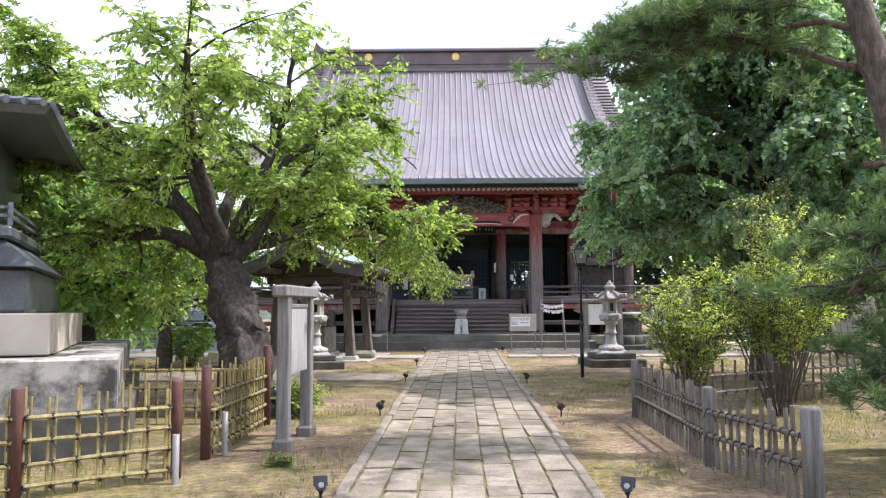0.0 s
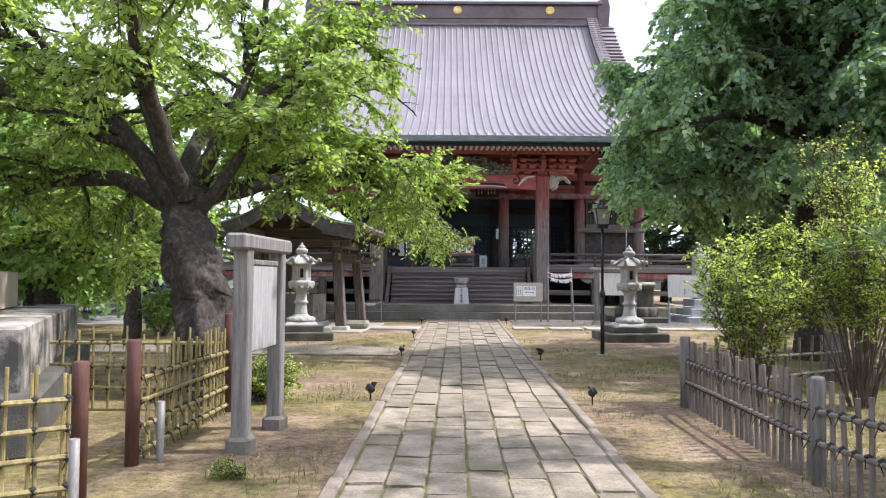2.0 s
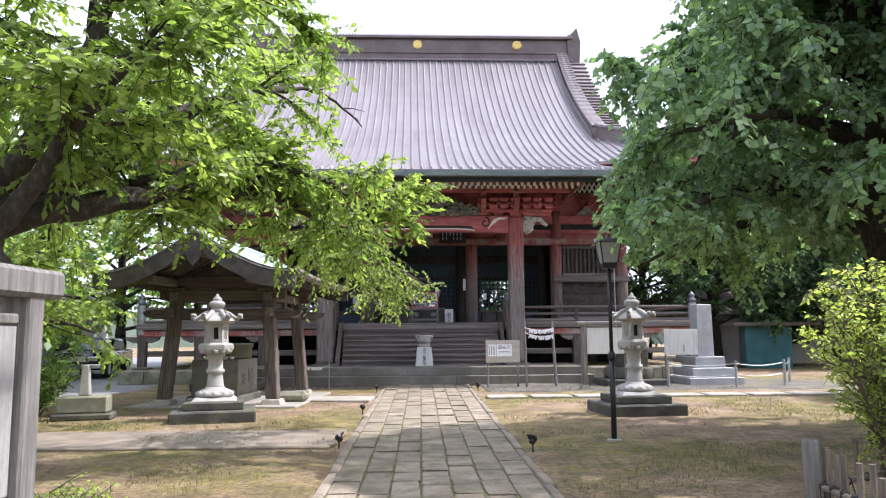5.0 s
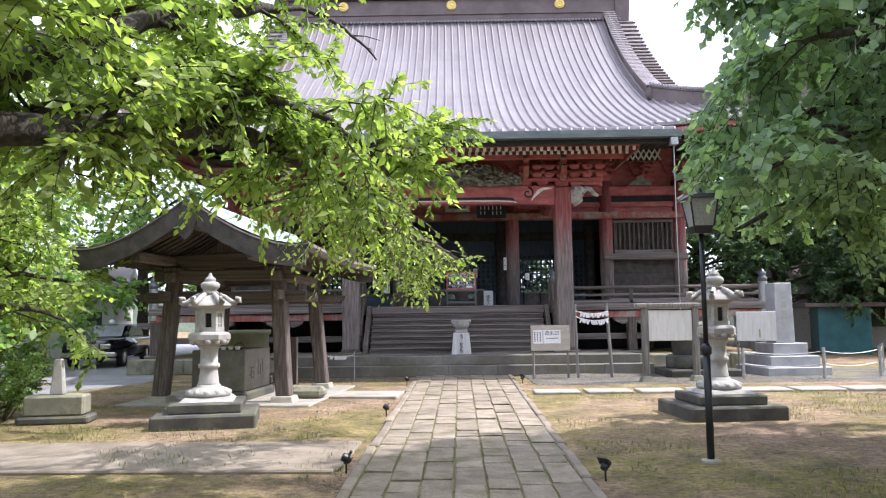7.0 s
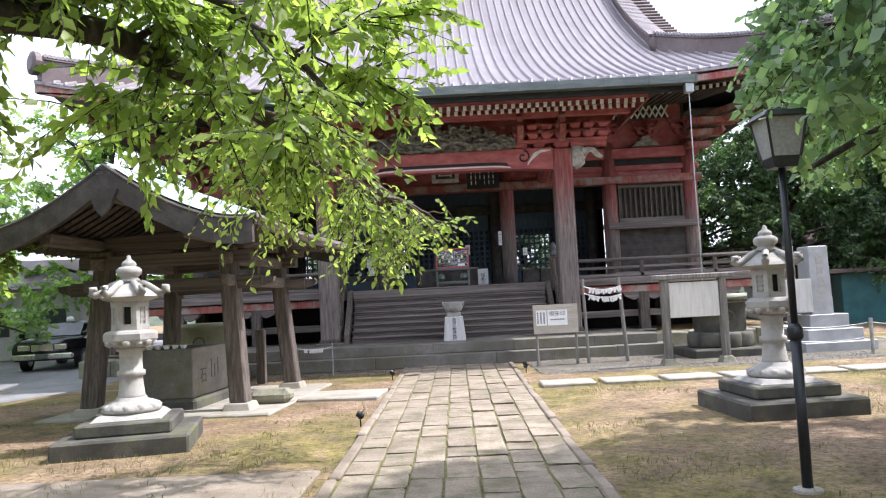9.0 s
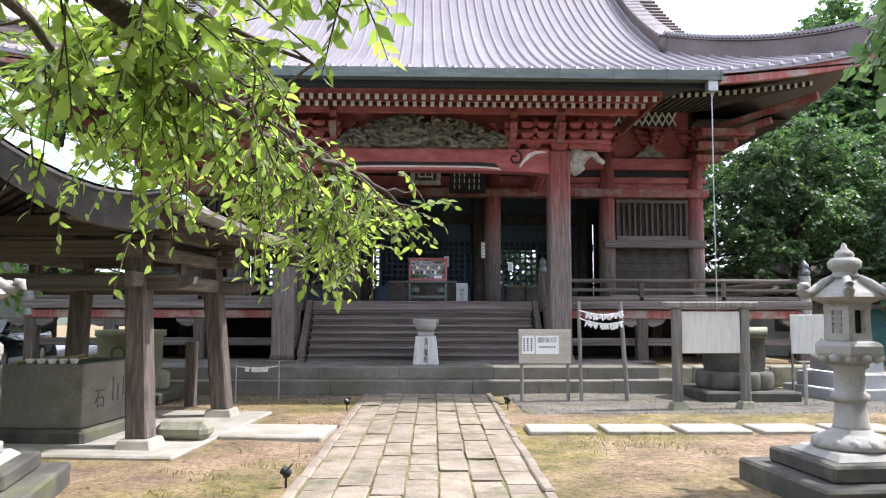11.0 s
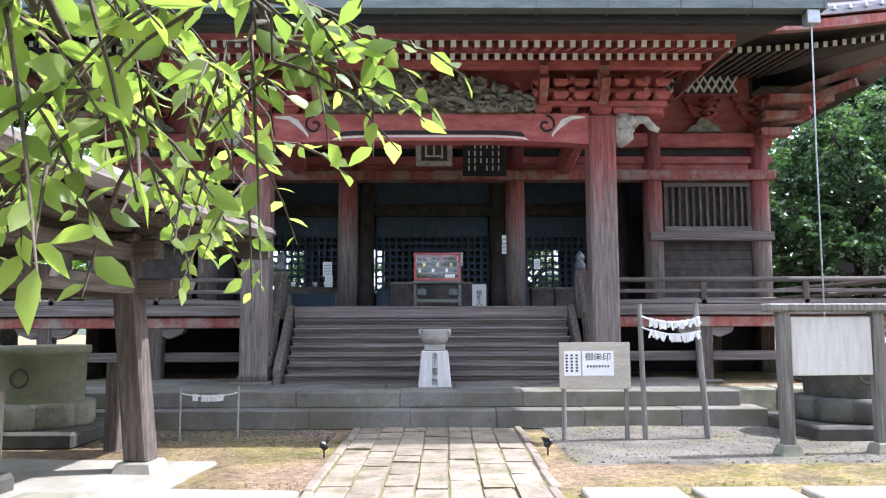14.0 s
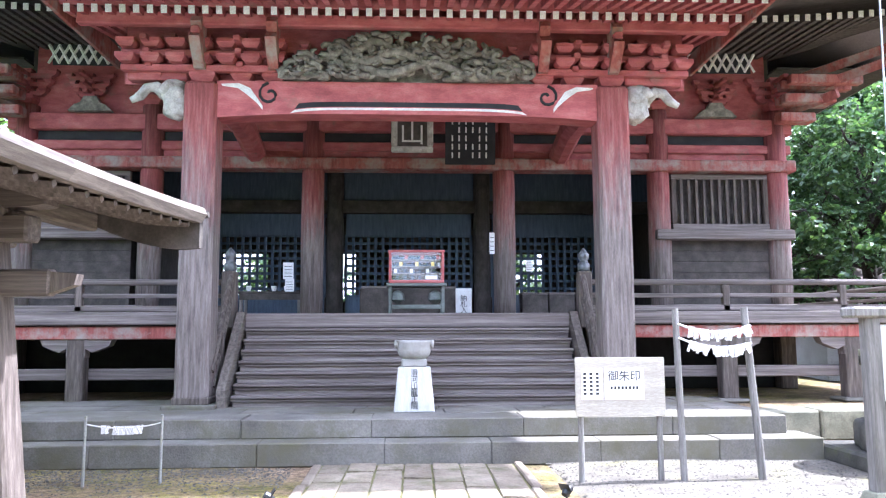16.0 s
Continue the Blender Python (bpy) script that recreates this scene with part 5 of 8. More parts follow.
            part("barge_edge", tube([(sx * x, sy * 2.88, rz(x) + 0.12) for x in span(0, 2.03, 12)], 0.035, 6), M_DARKWOOD, w)
    part("ridge_box", box((-0.13, -2.9, 3.32), (0.13, 2.9, 3.49), 0.03), M_PATINA, w)
    for sy in (-1, 1):
        part("gable_pendant", prism([(-0.2, 3.15), (-0.1, 2.9), (0, 2.78), (0.1, 2.9), (0.2, 3.15)], sy * 2.92 - 0.03, sy * 2.92 + 0.03), M_DARKWOOD, w)
    return w


well_pavilion()
apron = thing("well_apron", "worn pale concrete apron round the well", "paving", (-4.22, 23.78, 0), -5)
part("apron_slab", box((-1.75, -1.85, -0.1), (1.75, 1.85, 0.045), 0.02), M_SLAB, apron)
part("path_link", box((1.76, -0.55, -0.1), (3.05, 0.45, 0.06), 0.02), M_SLAB, apron)
part("rough_edge_stone", box((1.1, -0.9, 0.04), (1.75, -0.55, 0.26), 0.08), M_TUFF, apron)

trough = thing("water_basin", "grey granite wash basin with carved characters on its end", "basin", (-4.42, 23.4, 0), -5)
bm = box((-0.5, -0.7, 0.2), (0.5, 0.7, 0.95), 0.012)
rim = max(bm.faces, key=lambda f: f.calc_center_median().z * f.calc_area())
bmesh.ops.inset_region(bm, faces=[rim], thickness=0.11)
inner = bmesh.ops.extrude_discrete_faces(bm, faces=[rim])["faces"][0]
bmesh.ops.translate(bm, verts=inner.verts[:], vec=(0, 0, -0.33))
part("trough", bm, M_STEP, trough)
part("water", box((-0.376, -0.576, 0.63), (0.376, 0.576, 0.86)), M_GLASSDARK, trough, "dark still water")
part("foot_stone", box((-0.58, -0.8, 0.0), (0.58, 0.8, 0.2), 0.04), M_DARKSTONE, trough)
part("ladle_rest", tube([(-0.3, -0.75, 0.97), (-0.3, 0.75, 0.97)], 0.02, 8), M_BAMBOO, trough)
lettering("carved_writing", "石", 0.26, pose(0.503, -0.3, 0.5, 90, 0, 90), M_DARKSTONE, trough, 0.002)
for y, z, h in ((0.02, 0.6, 0.3), (0.14, 0.55, 0.22), (0.28, 0.62, 0.26)):
    part("carved_stroke", box((0.5, y - 0.015, z - h / 2), (0.504, y + 0.015, z + h / 2)), M_DARKSTONE, trough)
for k in range(5):
    cup = thing("ladle_cup", "small pale metal dipper cup on the basin's rim", "cup", (-4.42 - 0.25 + 0.13 * k, 22.78, 0.955), 0, "dipper cups")
    part("cup", turned([(0.035, 0), (0.05, 0.04), (0.052, 0.055), (0.04, 0.05), (0.0, 0.01)], 14, cap=False), M_PAPER, cup, smooth=True)
    part("handle", tube([(0, 0.04, 0.04), (0.02, 0.35, 0.05)], 0.008, 6), M_BAMBOO, cup)
stake = thing("wooden_post", "short square weathered timber post", "post", (-3.88, 26.45, 0))
part("post", box((-0.085, -0.085, -0.1), (0.085, 0.085, 1.08), 0.015), M_WOOD, stake)


# ---------------------------------------------------------------- rain tanks either side of the stair
def rain_tank(at, label, dark_drum):
    t = thing("rain_tank", label, "water tank", at, 0, "rain tanks")
    part("square_base", box((-0.85, -0.85, 0), (0.85, 0.85, 0.2), 0.03), M_DARKSTONE, t)
    for k in range(8):
        a = k * math.pi / 4
        part("pedestal_lobe", turned([(0.27, 0.2), (0.29, 0.24), (0.29, 0.46), (0.27, 0.5), (0.2, 0.52)], 14, m=Matrix.Translation((0.42 * math.cos(a), 0.42 * math.sin(a), 0))), M_TUFF if not dark_drum else M_DARKSTONE, t, smooth=True)
    body = part("drum", turned([(0.52, 0.5), (0.54, 0.6), (0.55, 1.12), (0.6, 1.15), (0.6, 1.25), (0.54, 1.25), (0.52, 0.9), (0.0, 0.88)], 32, cap=False), M_TANK if not dark_drum else M_DARKSTONE, t, smooth=True)
    if dark_drum:
        part("upper_ring", turned([(0.53, 1.12), (0.6, 1.14), (0.6, 1.32), (0.52, 1.32), (0.5, 1.15)], 32, cap=False), M_TANK, t, "olive glazed rim", smooth=True)
    part("emblem_ring", turned([(0.12, -0.01), (0.13, 0.01), (0.1, 0.012), (0.1, -0.01)], 24, m=Matrix.Translation((0, -0.555, 0.85)) @ Matrix.Rotation(math.pi / 2, 4, "X"), cap=False), M_DARKSTONE, body)


rain_tank((-5.25, 27.35, 0), "olive glazed rain tank on a lobed stone pedestal", False)
rain_tank((5.8, 27.55, 0), "dark mossy stone rain tank with an olive rim", True)


# ---------------------------------------------------------------- incense burner and offertory things
burner = thing("incense_burner", "white granite incense burner on a lettered tapering plinth", "incense burner", (0.07, 29.35, 0.5))
part("plinth", frustum((0.27, 0.22), (0.215, 0.18), 0, 0.58, bevel=0.012), M_BOARD, burner, "pale granite plinth")
part("neck", box((-0.17, -0.14, 0.58), (0.17, 0.14, 0.69), 0.02), M_LANTERN, burner)
part("bowl", turned([(0.15, 0.69), (0.2, 0.72), (0.23, 0.8), (0.22, 0.87), (0.235, 0.9), (0.235, 0.93), (0.2, 0.93), (0.18, 0.85), (0.0, 0.83)], 24, cap=False), M_LANTERN, burner, smooth=True)
for s in (-1, 1):
    part("handle", turned([(0.05, -0.03), (0.06, 0), (0.05, 0.03)], 12, m=Matrix.Translation((s * 0.235, 0, 0.88)) @ Matrix.Rotation(math.pi / 2, 4, "Y")), M_LANTERN, burner, smooth=True)
lettering("writing", "滑\n河\n山\n龍\n正\n院", 0.1, pose(0, -0.204, 0.29, 85.5, 0, 0), M_INK, burner, 0.002, 0.85)

case = thing("glass_case", "red-framed glass case on a pale green table", "display case", (0.12, 31.2, 1.6))
for x in (-0.42, 0.42):
    for y in (-0.13, 0.3):
        part("table_leg", box((x - 0.025, y - 0.025, 0 if y < 0 else 0.24), (x + 0.025, y + 0.025, 0.68), 0.005), M_GUTTER, case)
part("table_rail", box((-0.44, -0.15, 0.3), (0.44, -0.11, 0.37), 0.01), M_GUTTER, case)
part("table_top", box((-0.48, -0.2, 0.66), (0.48, 0.36, 0.71), 0.01), M_GUTTER, case)
frame_of_case = part("case_base", box((-0.44, -0.16, 0.71), (0.44, 0.32, 0.76), 0.01), M_RED, case)
part("case_top", box((-0.45, -0.17, 1.2), (0.45, 0.33, 1.24), 0.01), M_RED, case)
for x in (-0.42, 0.42):
    for y in (-0.14, 0.3):
        part("case_post", box((x - 0.02, y - 0.02, 0.76), (x + 0.02, y + 0.02, 1.2), 0.004), M_RED, case)
for z in (0.86, 0.97, 1.08):
    part("case_shelf", box((-0.4, -0.1, z), (0.4, 0.28, z + 0.015)), M_GREYWOOD, case)
for k in range(9):
    part("amulet", box((-0.36 + k * 0.085, -0.08, 0.88 + 0.11 * (k % 3)), (-0.31 + k * 0.085, -0.05, 0.945 + 0.11 * (k % 3))), (M_PAPER, M_GOLD, M_RED)[k % 3], case)
pane = part("glass_pane", box((-0.41, -0.15, 0.76), (0.41, -0.145, 1.2)), M_GLASS, case)
pane.visible_shadow = False
part("price_card", box((0.14, -0.165, 0.77), (0.33, -0.16, 0.83)), M_PAPER, case)
for s in (-1, 1):
    part("bronze_leaf_ornament", turned([(0.02, 0.38), (0.12, 0.45), (0.1, 0.55), (0.03, 0.6)], 8, m=Matrix.Translation((s * 0.3, -0.02, 0))), M_GUTTER, case)

placard = thing("placard", "white placard with black brush writing", "sign", (1.02, 33.1, 1.84))
part("panel", box((-0.15, -0.02, 0), (0.15, 0.02, 0.5), 0.006), M_PAPER, placard)
lettering("writing", "納\n札\n入", 0.13, pose(0, -0.024, 0.2, 90, 0, 0), M_INK, placard, 0.001, 0.85)
for x, z, w, h, y in ((-2.33, 2.72, 0.2, 0.32, 33.72), (-2.3, 2.44, 0.17, 0.24, 33.72), (2.36, 2.82, 0.13, 0.22, 33.7), (1.62, 3.25, 0.1, 0.42, 33.6), (0.66, 3.0, 0.14, 0.3, 34.5)):
    sheet = tagged(part("paper_notice", box((x - w / 2, y, z - h / 2), (x + w / 2, y + 0.008, z + h / 2)), M_PAPER), "white paper notice pinned to a doorway post", "notice", "paper notices")
    for k in range(4):
        part("text_bar", box((x - w * 0.35, y - 0.002, z - h * 0.35 + k * h * 0.2), (x + w * 0.35, y, z - h * 0.32 + k * h * 0.2)), M_INK, sheet)


def long_table(at, w):
    t = thing("low_table", "dark wooden table with small votive things", "table", at)
    part("table_top", box((-w / 2, -0.25, 0.42), (w / 2, 0.25, 0.47), 0.01), M_DARKWOOD, t)
    for x in (-w / 2 + 0.08, w / 2 - 0.08):
        for y in (-0.2, 0.2):
            part("leg", box((x - 0.03, y - 0.03, 0), (x + 0.03, y + 0.03, 0.42)), M_GREYWOOD, t)
    part("apron", box((-w / 2 + 0.05, -0.24, 0.3), (w / 2 - 0.05, -0.21, 0.42)), M_DARKWOOD, t)


long_table((-2.75, 34.4, 1.88), 1.3)
for k, x in enumerate((-3.2, -2.7, -2.45)):
    ob = thing("votive_cup", "small pale offering cup on the table", "cup", (x, 34.3, 2.35), 0, "offering cups")
    part("cup", turned([(0.03, 0), (0.05, 0.05), (0.055, 0.11), (0.045, 0.11), (0.0, 0.04)], 12, cap=False), M_PAPER, ob, smooth=True)
for x in (2.55, 3.1, 3.65):
    ob = thing("wooden_box", "brown wooden box in the doorway bay", "box", (x, 34.4, 1.88), 0, "wooden boxes")
    part("body", box((-0.26, -0.2, 0), (0.26, 0.2, 0.4), 0.01), M_DARKWOOD, ob)
    part("lid", box((-0.27, -0.21, 0.4), (0.27, 0.21, 0.44), 0.01), M_WOOD_X, ob)
chest = thing("offertory_chest", "wide dark slatted offertory chest", "chest", (0.0, 34.0, 1.88))
part("body", box((-0.95, -0.3, 0), (0.95, 0.3, 0.5), 0.02), M_DARKWOOD, chest)
for k in range(9):
    part("slat", box((-0.92, -0.27 + k * 0.06, 0.5), (0.92, -0.24 + k * 0.06, 0.54), 0.005), M_WOOD_X, chest)

# hanging plaques
plaque = thing("name_plaque", "gilt-framed plaque with white brush character", "plaque", (0.06, 33.15, 4.95))
part("panel", box((-0.3, -0.03, 0.06), (0.3, 0.03, 0.8), 0.01, m=Matrix.Rotation(radians(8), 4, "X")), M_DARKWOOD, plaque)
for lo, hi in (((-0.4, -0.06, -0.02), (0.4, 0.04, 0.1)), ((-0.4, -0.06, 0.76), (0.4, 0.04, 0.88)), ((-0.4, -0.06, 0.1), (-0.28, 0.04, 0.76)), ((0.28, -0.06, 0.1), (0.4, 0.04, 0.76))):
    part("gilt_frame_bar", box(lo, hi, 0.02, m=Matrix.Rotation(radians(8), 4, "X")), M_CARVE_PALE, plaque, "worn gilt frame")
lettering("writing", "山", 0.5, Matrix.Rotation(radians(8), 4, "X") @ pose(0, -0.036, 0.33, 90, 0, 0), M_WHITE, plaque, 0.004)
board = thing("verse_board", "dark hanging board with columns of pale script", "plaque", (1.17, 33.2, 4.72))
part("panel", box((-0.48, -0.03, 0), (0.48, 0.03, 1.0), 0.01, m=Matrix.Rotation(radians(7), 4, "X")), M_BLACK, board)
for k in range(6):
    for j in range(5):
        if (k * 5 + j) % 7 != 3:
            part("script_bar", box((-0.36 + k * 0.13, -0.036, 0.12 + j * 0.16), (-0.33 + k * 0.13, -0.031, 0.23 + j * 0.16), m=Matrix.Rotation(radians(7), 4, "X")), M_WHITE, board)


# ---------------------------------------------------------------- signs
def pole(x, y, z0, z1, r, mat, parent, lean=(0, 0), name="post"):
    return part(name, tube([(x, y, z0), (x + lean[0], y + lean[1], z1)], [r, r * 0.92], 10), mat, parent)


sign = thing("plywood_sign", "pale plywood sign on two thin posts with white papers", "sign", (2.16, 26.95, 0))
pole(-0.4, 0, -0.1, 1.27, 0.032, M_GREYWOOD, sign)
pole(0.42, 0, -0.1, 1.27, 0.032, M_GREYWOOD, sign)
part("panel", box((-0.46, -0.06, 0.68), (0.47, -0.033, 1.28), 0.006), M_PLY, sign, "pale plywood panel")
for x0, x1 in ((-0.4, -0.18), (-0.16, 0.25)):
    part("paper", box((x0, -0.066, 0.85), (x1, -0.061, 1.17)), M_PAPER, sign)
lettering("writing", "御朱印", 0.115, pose(0.045, -0.069, 1.085, 90, 0, 0), M_INK, sign, 0.001)
for k in range(8):
    part("text_bar", box((-0.1 + k * 0.038, -0.068, 0.955), (-0.078 + k * 0.038, -0.0665, 0.985)), M_INK, sign)
for k in range(3):
    for j in range(6):
        part("text_bar", box((-0.38 + k * 0.065, -0.068, 0.9 + j * 0.04), (-0.35 + k * 0.065, -0.0665, 0.925 + j * 0.04)), M_INK, sign)

gate = thing("rope_gate", "two grey poles with white paper streamers on ropes", "rope gate", (3.2, 26.92, 0))
pole(-0.39, 0, -0.1, 1.78, 0.036, M_GREYWOOD, gate, (-0.03, 0.02), "pole")
pole(0.42, -0.03, -0.1, 1.79, 0.042, M_GREYWOOD, gate, (-0.08, 0.1), "pole")
rnd = random.Random(3)
for z0, z1 in ((1.62, 1.6), (1.48, 1.42)):
    pts = [(-0.41 + 0.78 * u, 0.02 * u - 0.03, z0 + (z1 - z0) * u - 0.3 * u * (1 - u)) for u in span(0, 1, 12)]
    rope = part("rope", tube(pts, 0.012, 6), M_PAPER, gate)
    bm = bmesh.new()
    for k in range(46):
        u = rnd.uniform(0.14, 0.98)
        x, z = -0.41 + 0.78 * u, z0 + (z1 - z0) * u - 0.3 * u * (1 - u)
        box((-0.014, -0.004, -rnd.uniform(0.05, 0.11)), (0.014, 0.004, 0.02), 0, bm, Matrix.Translation((x, -0.02 + rnd.uniform(-0.02, 0.02), z)) @ Matrix.Rotation(rnd.uniform(-0.5, 0.5), 4, "Y") @ Matrix.Rotation(rnd.uniform(-0.7, 0.7), 4, "Z"))
    tagged(part("paper_fringe", bm, M_PAPER, rope), kind="stuff")

garland = thing("paper_garland", "low rope with white paper strips between thin rods", "rope", (-2.93, 27.22, 0))
pole(-0.38, -0.05, -0.05, 0.7, 0.016, M_CHAIN, garland, name="rod")
pole(0.36, 0.05, -0.05, 0.7, 0.016, M_CHAIN, garland, name="rod")
pts = [(-0.38 + 0.74 * u, -0.05 + 0.1 * u, 0.62 - 0.2 * u * (1 - u)) for u in span(0, 1, 10)]
rope = part("rope", tube(pts, 0.008, 6), M_PAPER, garland)
bm = bmesh.new()
for k in range(30):
    u = rnd.uniform(0.2, 0.75)
    box((-0.012, -0.003, -0.07), (0.012, 0.003, 0.02), 0, bm, Matrix.Translation((-0.38 + 0.74 * u, -0.05 + 0.1 * u, 0.62 - 0.2 * u * (1 - u))) @ Matrix.Rotation(rnd.uniform(-0.6, 0.6), 4, "Y") @ Matrix.Rotation(rnd.uniform(-0.7, 0.7), 4, "Z"))
tagged(part("paper_fringe", bm, M_PAPER, rope), kind="stuff")

notice = thing("roofed_notice_board", "blank white notice board between grey timber posts with a cap beam", "notice board", (4.72, 25.85, 0), 5)
for x in (-0.58, 0.58):
    part("post", box((x - 0.07, -0.06, -0.1), (x + 0.07, 0.06, 1.68), 0.012), M_GREYWOOD, notice)
    part("post_foot", frustum((0.16, 0.14), (0.1, 0.09), -0.05, 0.14, m=Matrix.Translation((x, 0, 0)), bevel=0.01), M_TUFF, notice)
part("cap_beam", box((-0.8, -0.1, 1.66), (0.8, 0.1, 1.76), 0.02), M_GREYWOOD, notice)
part("panel", box((-0.5, -0.03, 0.92), (0.5, 0.02, 1.6), 0.008), M_BOARD, notice, "blank faded white panel")

small = thing("white_sign_board", "blank white sign board on two thin posts", "sign", (7.2, 27.2, 0), -6)
for x in (-0.43, 0.43):
    pole(x, 0.03, -0.1, 1.5, 0.025, M_GREYWOOD, small)
part("panel", box((-0.46, -0.02, 0.84), (0.46, 0.01, 1.55), 0.006), M_BOARD, small)
part("stain_mark", box((0.05, -0.024, 0.93), (0.09, -0.021, 1.12)), M_TUFF, small)

wooden = thing("weathered_notice_board", "silver-grey timber notice board with a faded panel", "notice board", (-2.06, 9.45, 0), 86)
for x in (-0.46, 0.46):
    part("post", box((x - 0.065, -0.065, 0.02), (x + 0.065, 0.065, 1.68), 0.012), M_GREYWOOD, wooden)
    part("post_foot", box((x - 0.1, -0.1, -0.05), (x + 0.1, 0.1, 0.13), 0.03), M_STEP, wooden)
part("cap_beam", box((-0.66, -0.085, 1.62), (0.66, 0.085, 1.75), 0.02), M_GREYWOOD, wooden)
part("panel", box((-0.395, -0.02, 0.78), (0.395, 0.015, 1.5), 0.006), M_BOARD_SUNWARD, wooden, "faded white panel with grey streaks")
part("panel_rail", box((-0.395, -0.03, 1.5), (0.395, 0.03, 1.55), 0.01), M_GREYWOOD, wooden)


# ---------------------------------------------------------------- lamp post, path lights, stone pillar
lamp = thing("lamp_post", "slim black iron lamp post with a glazed lantern head", "lamp post", (2.43, 16.75, 0))
part("footing", turned([(0.11, -0.03), (0.1, 0.02), (0.06, 0.03)], 16), M_SLAB, lamp)
part("lower_post", tube([(0, 0, 0), (0, 0, 1.12)], 0.038, 14), M_IRON, lamp, smooth=True)
part("collar", turned([(0.04, 1.08), (0.055, 1.1), (0.055, 1.16), (0.035, 1.2)], 14), M_IRON, lamp, smooth=True)
part("upper_post", tube([(0, 0, 1.12), (0, 0, 2.36)], 0.026, 12), M_IRON, lamp, smooth=True)
head = part("lamp_head", frustum((0.085, 0.085), (0.1, 0.1), 2.34, 2.42, bevel=0.006), M_IRON, lamp)
for a, b in ((0, -1), (0, 1), (1, 0), (-1, 0)):
    q = bmesh.new()
    c0, c1 = Vector((a * 0.098, b * 0.098, 2.42)), Vector((a * 0.142, b * 0.142, 2.7))
    side = Vector((b, a, 0))
    v = [q.verts.new(c0 - side * 0.092), q.verts.new(c0 + side * 0.092), q.verts.new(c1 + side * 0.135), q.verts.new(c1 - side * 0.135)]
    q.faces.new(v)
    part("glass_side", q, M_FROST, head, "milky glass side")
for sx in (-1, 1):
    for sy in (-1, 1):
        part("frame_bar", tube([(sx * 0.1, sy * 0.1, 2.41), (sx * 0.145, sy * 0.145, 2.71)], 0.01, 6), M_IRON, head)
part("cap", frustum((0.19, 0.19), (0.13, 0.13), 2.7, 2.76, bevel=0.006), M_IRON, head)
part("cap_knob", turned([(0.05, 2.76), (0.03, 2.79), (0.015, 2.82)], 10), M_IRON, head)


def path_light(x, y, turn, lit=False):
    t = thing("path_light", "small black solar spotlight on a ground spike beside the path", "path light", (x, y, 0), turn, "path lights")
    part("stake", tube([(0, 0, -0.05), (0, 0, 0.12)], 0.012, 6), M_IRON, t)
    part("bracket", box((-0.02, -0.03, 0.1), (0.02, 0.03, 0.13), 0.005), M_IRON, t)
    h = part("lamp_head", turned([(0.03, -0.06), (0.05, 0.0), (0.05, 0.05)], 12, m=Matrix.Translation((0, 0, 0.16)) @ Matrix.Rotation(radians(60), 4, "X")), M_IRON, t)
    part("solar_panel", box((-0.065, -0.01, -0.05), (0.065, 0.0, 0.05), 0.004, m=Matrix.Translation((0, 0.04, 0.2)) @ Matrix.Rotation(radians(-35), 4, "X")), M_IRON, t)
    part("lens", turned([(0.026, 0.0), (0.026, 0.004)], 12, m=Matrix.Translation((0, 0, 0.16)) @ Matrix.Rotation(radians(60), 4, "X") @ Matrix.Translation((0, 0, 0.051))), M_FROST if lit else M_GLASSDARK, h)
    t.scale = (0.85, 0.85, 0.85)


for k, (x, y) in enumerate(((-1.31, 6.8), (1.02, 6.74), (-1.31, 11.55), (1.2, 11.4), (-1.25, 16.4), (1.19, 15.95), (-1.22, 20.6), (-1.21, 25.9), (1.4, 26.0))):
    path_light(x, y, (25 if x < 0 else -25) + 13 * (k % 3) - 10 if k < 2 else (-95 if x < 0 else 95) + 20 * (k % 3), k < 2)

pillar = thing("stone_name_pillar", "tall polished grey granite pillar on three steps", "stone pillar", (7.95, 27.6, 0), 6)
for k, (h, z0, z1) in enumerate(((0.8, 0, 0.22), (0.62, 0.22, 0.48), (0.44, 0.48, 0.78))):
    part("step", box((-h, -h, z0), (h, h, z1), 0.012), M_GREYSTONE, pillar)
part("shaft", frustum((0.24, 0.24), (0.22, 0.22), 0.78, 2.25, bevel=0.015), M_GREYSTONE, pillar)
for k in range(5):
    part("carved_mark", box((-0.07, -0.236, 0.98 + k * 0.22), (0.07, -0.232, 1.13 + k * 0.22)), M_LANTERN, pillar)
fence_posts = [(6.5, 26.3), (8.2, 26.0), (9.8, 26.6), (10.6, 27.9)]
chain = thing("chain_barrier", "thin grey posts joined by a slack chain", "barrier", (8.2, 26.3, 0))
for x, y in fence_posts:
    part("barrier_post", tube([(x - 8.2, y - 26.3, -0.05), (x - 8.2, y - 26.3, 0.72)], 0.035, 10), M_CHAIN, chain)
for (xa, ya), (xb, yb) in zip(fence_posts, fence_posts[1:]):
    for z in (0.64, 0.36):
        part("chain", tube([(xa - 8.2 + (xb - xa) * u, ya - 26.3 + (yb - ya) * u, z - 0.3 * u * (1 - u)) for u in span(0, 1, 8)], 0.01, 5), M_CHAIN, chain)

for k in range(9):
    x = 1.42 + k * 1.01
    slab = thing("stepping_slab", "pale concrete stepping slab laid on the moss", "slab", (x + 0.42, 23.72, 0), (k * 37 % 7 - 3) * 0.4, "row of slabs")
    part("slab", box((-0.44, -0.32, -0.06), (0.44, 0.32, 0.055), 0.015), M_SLAB, slab)


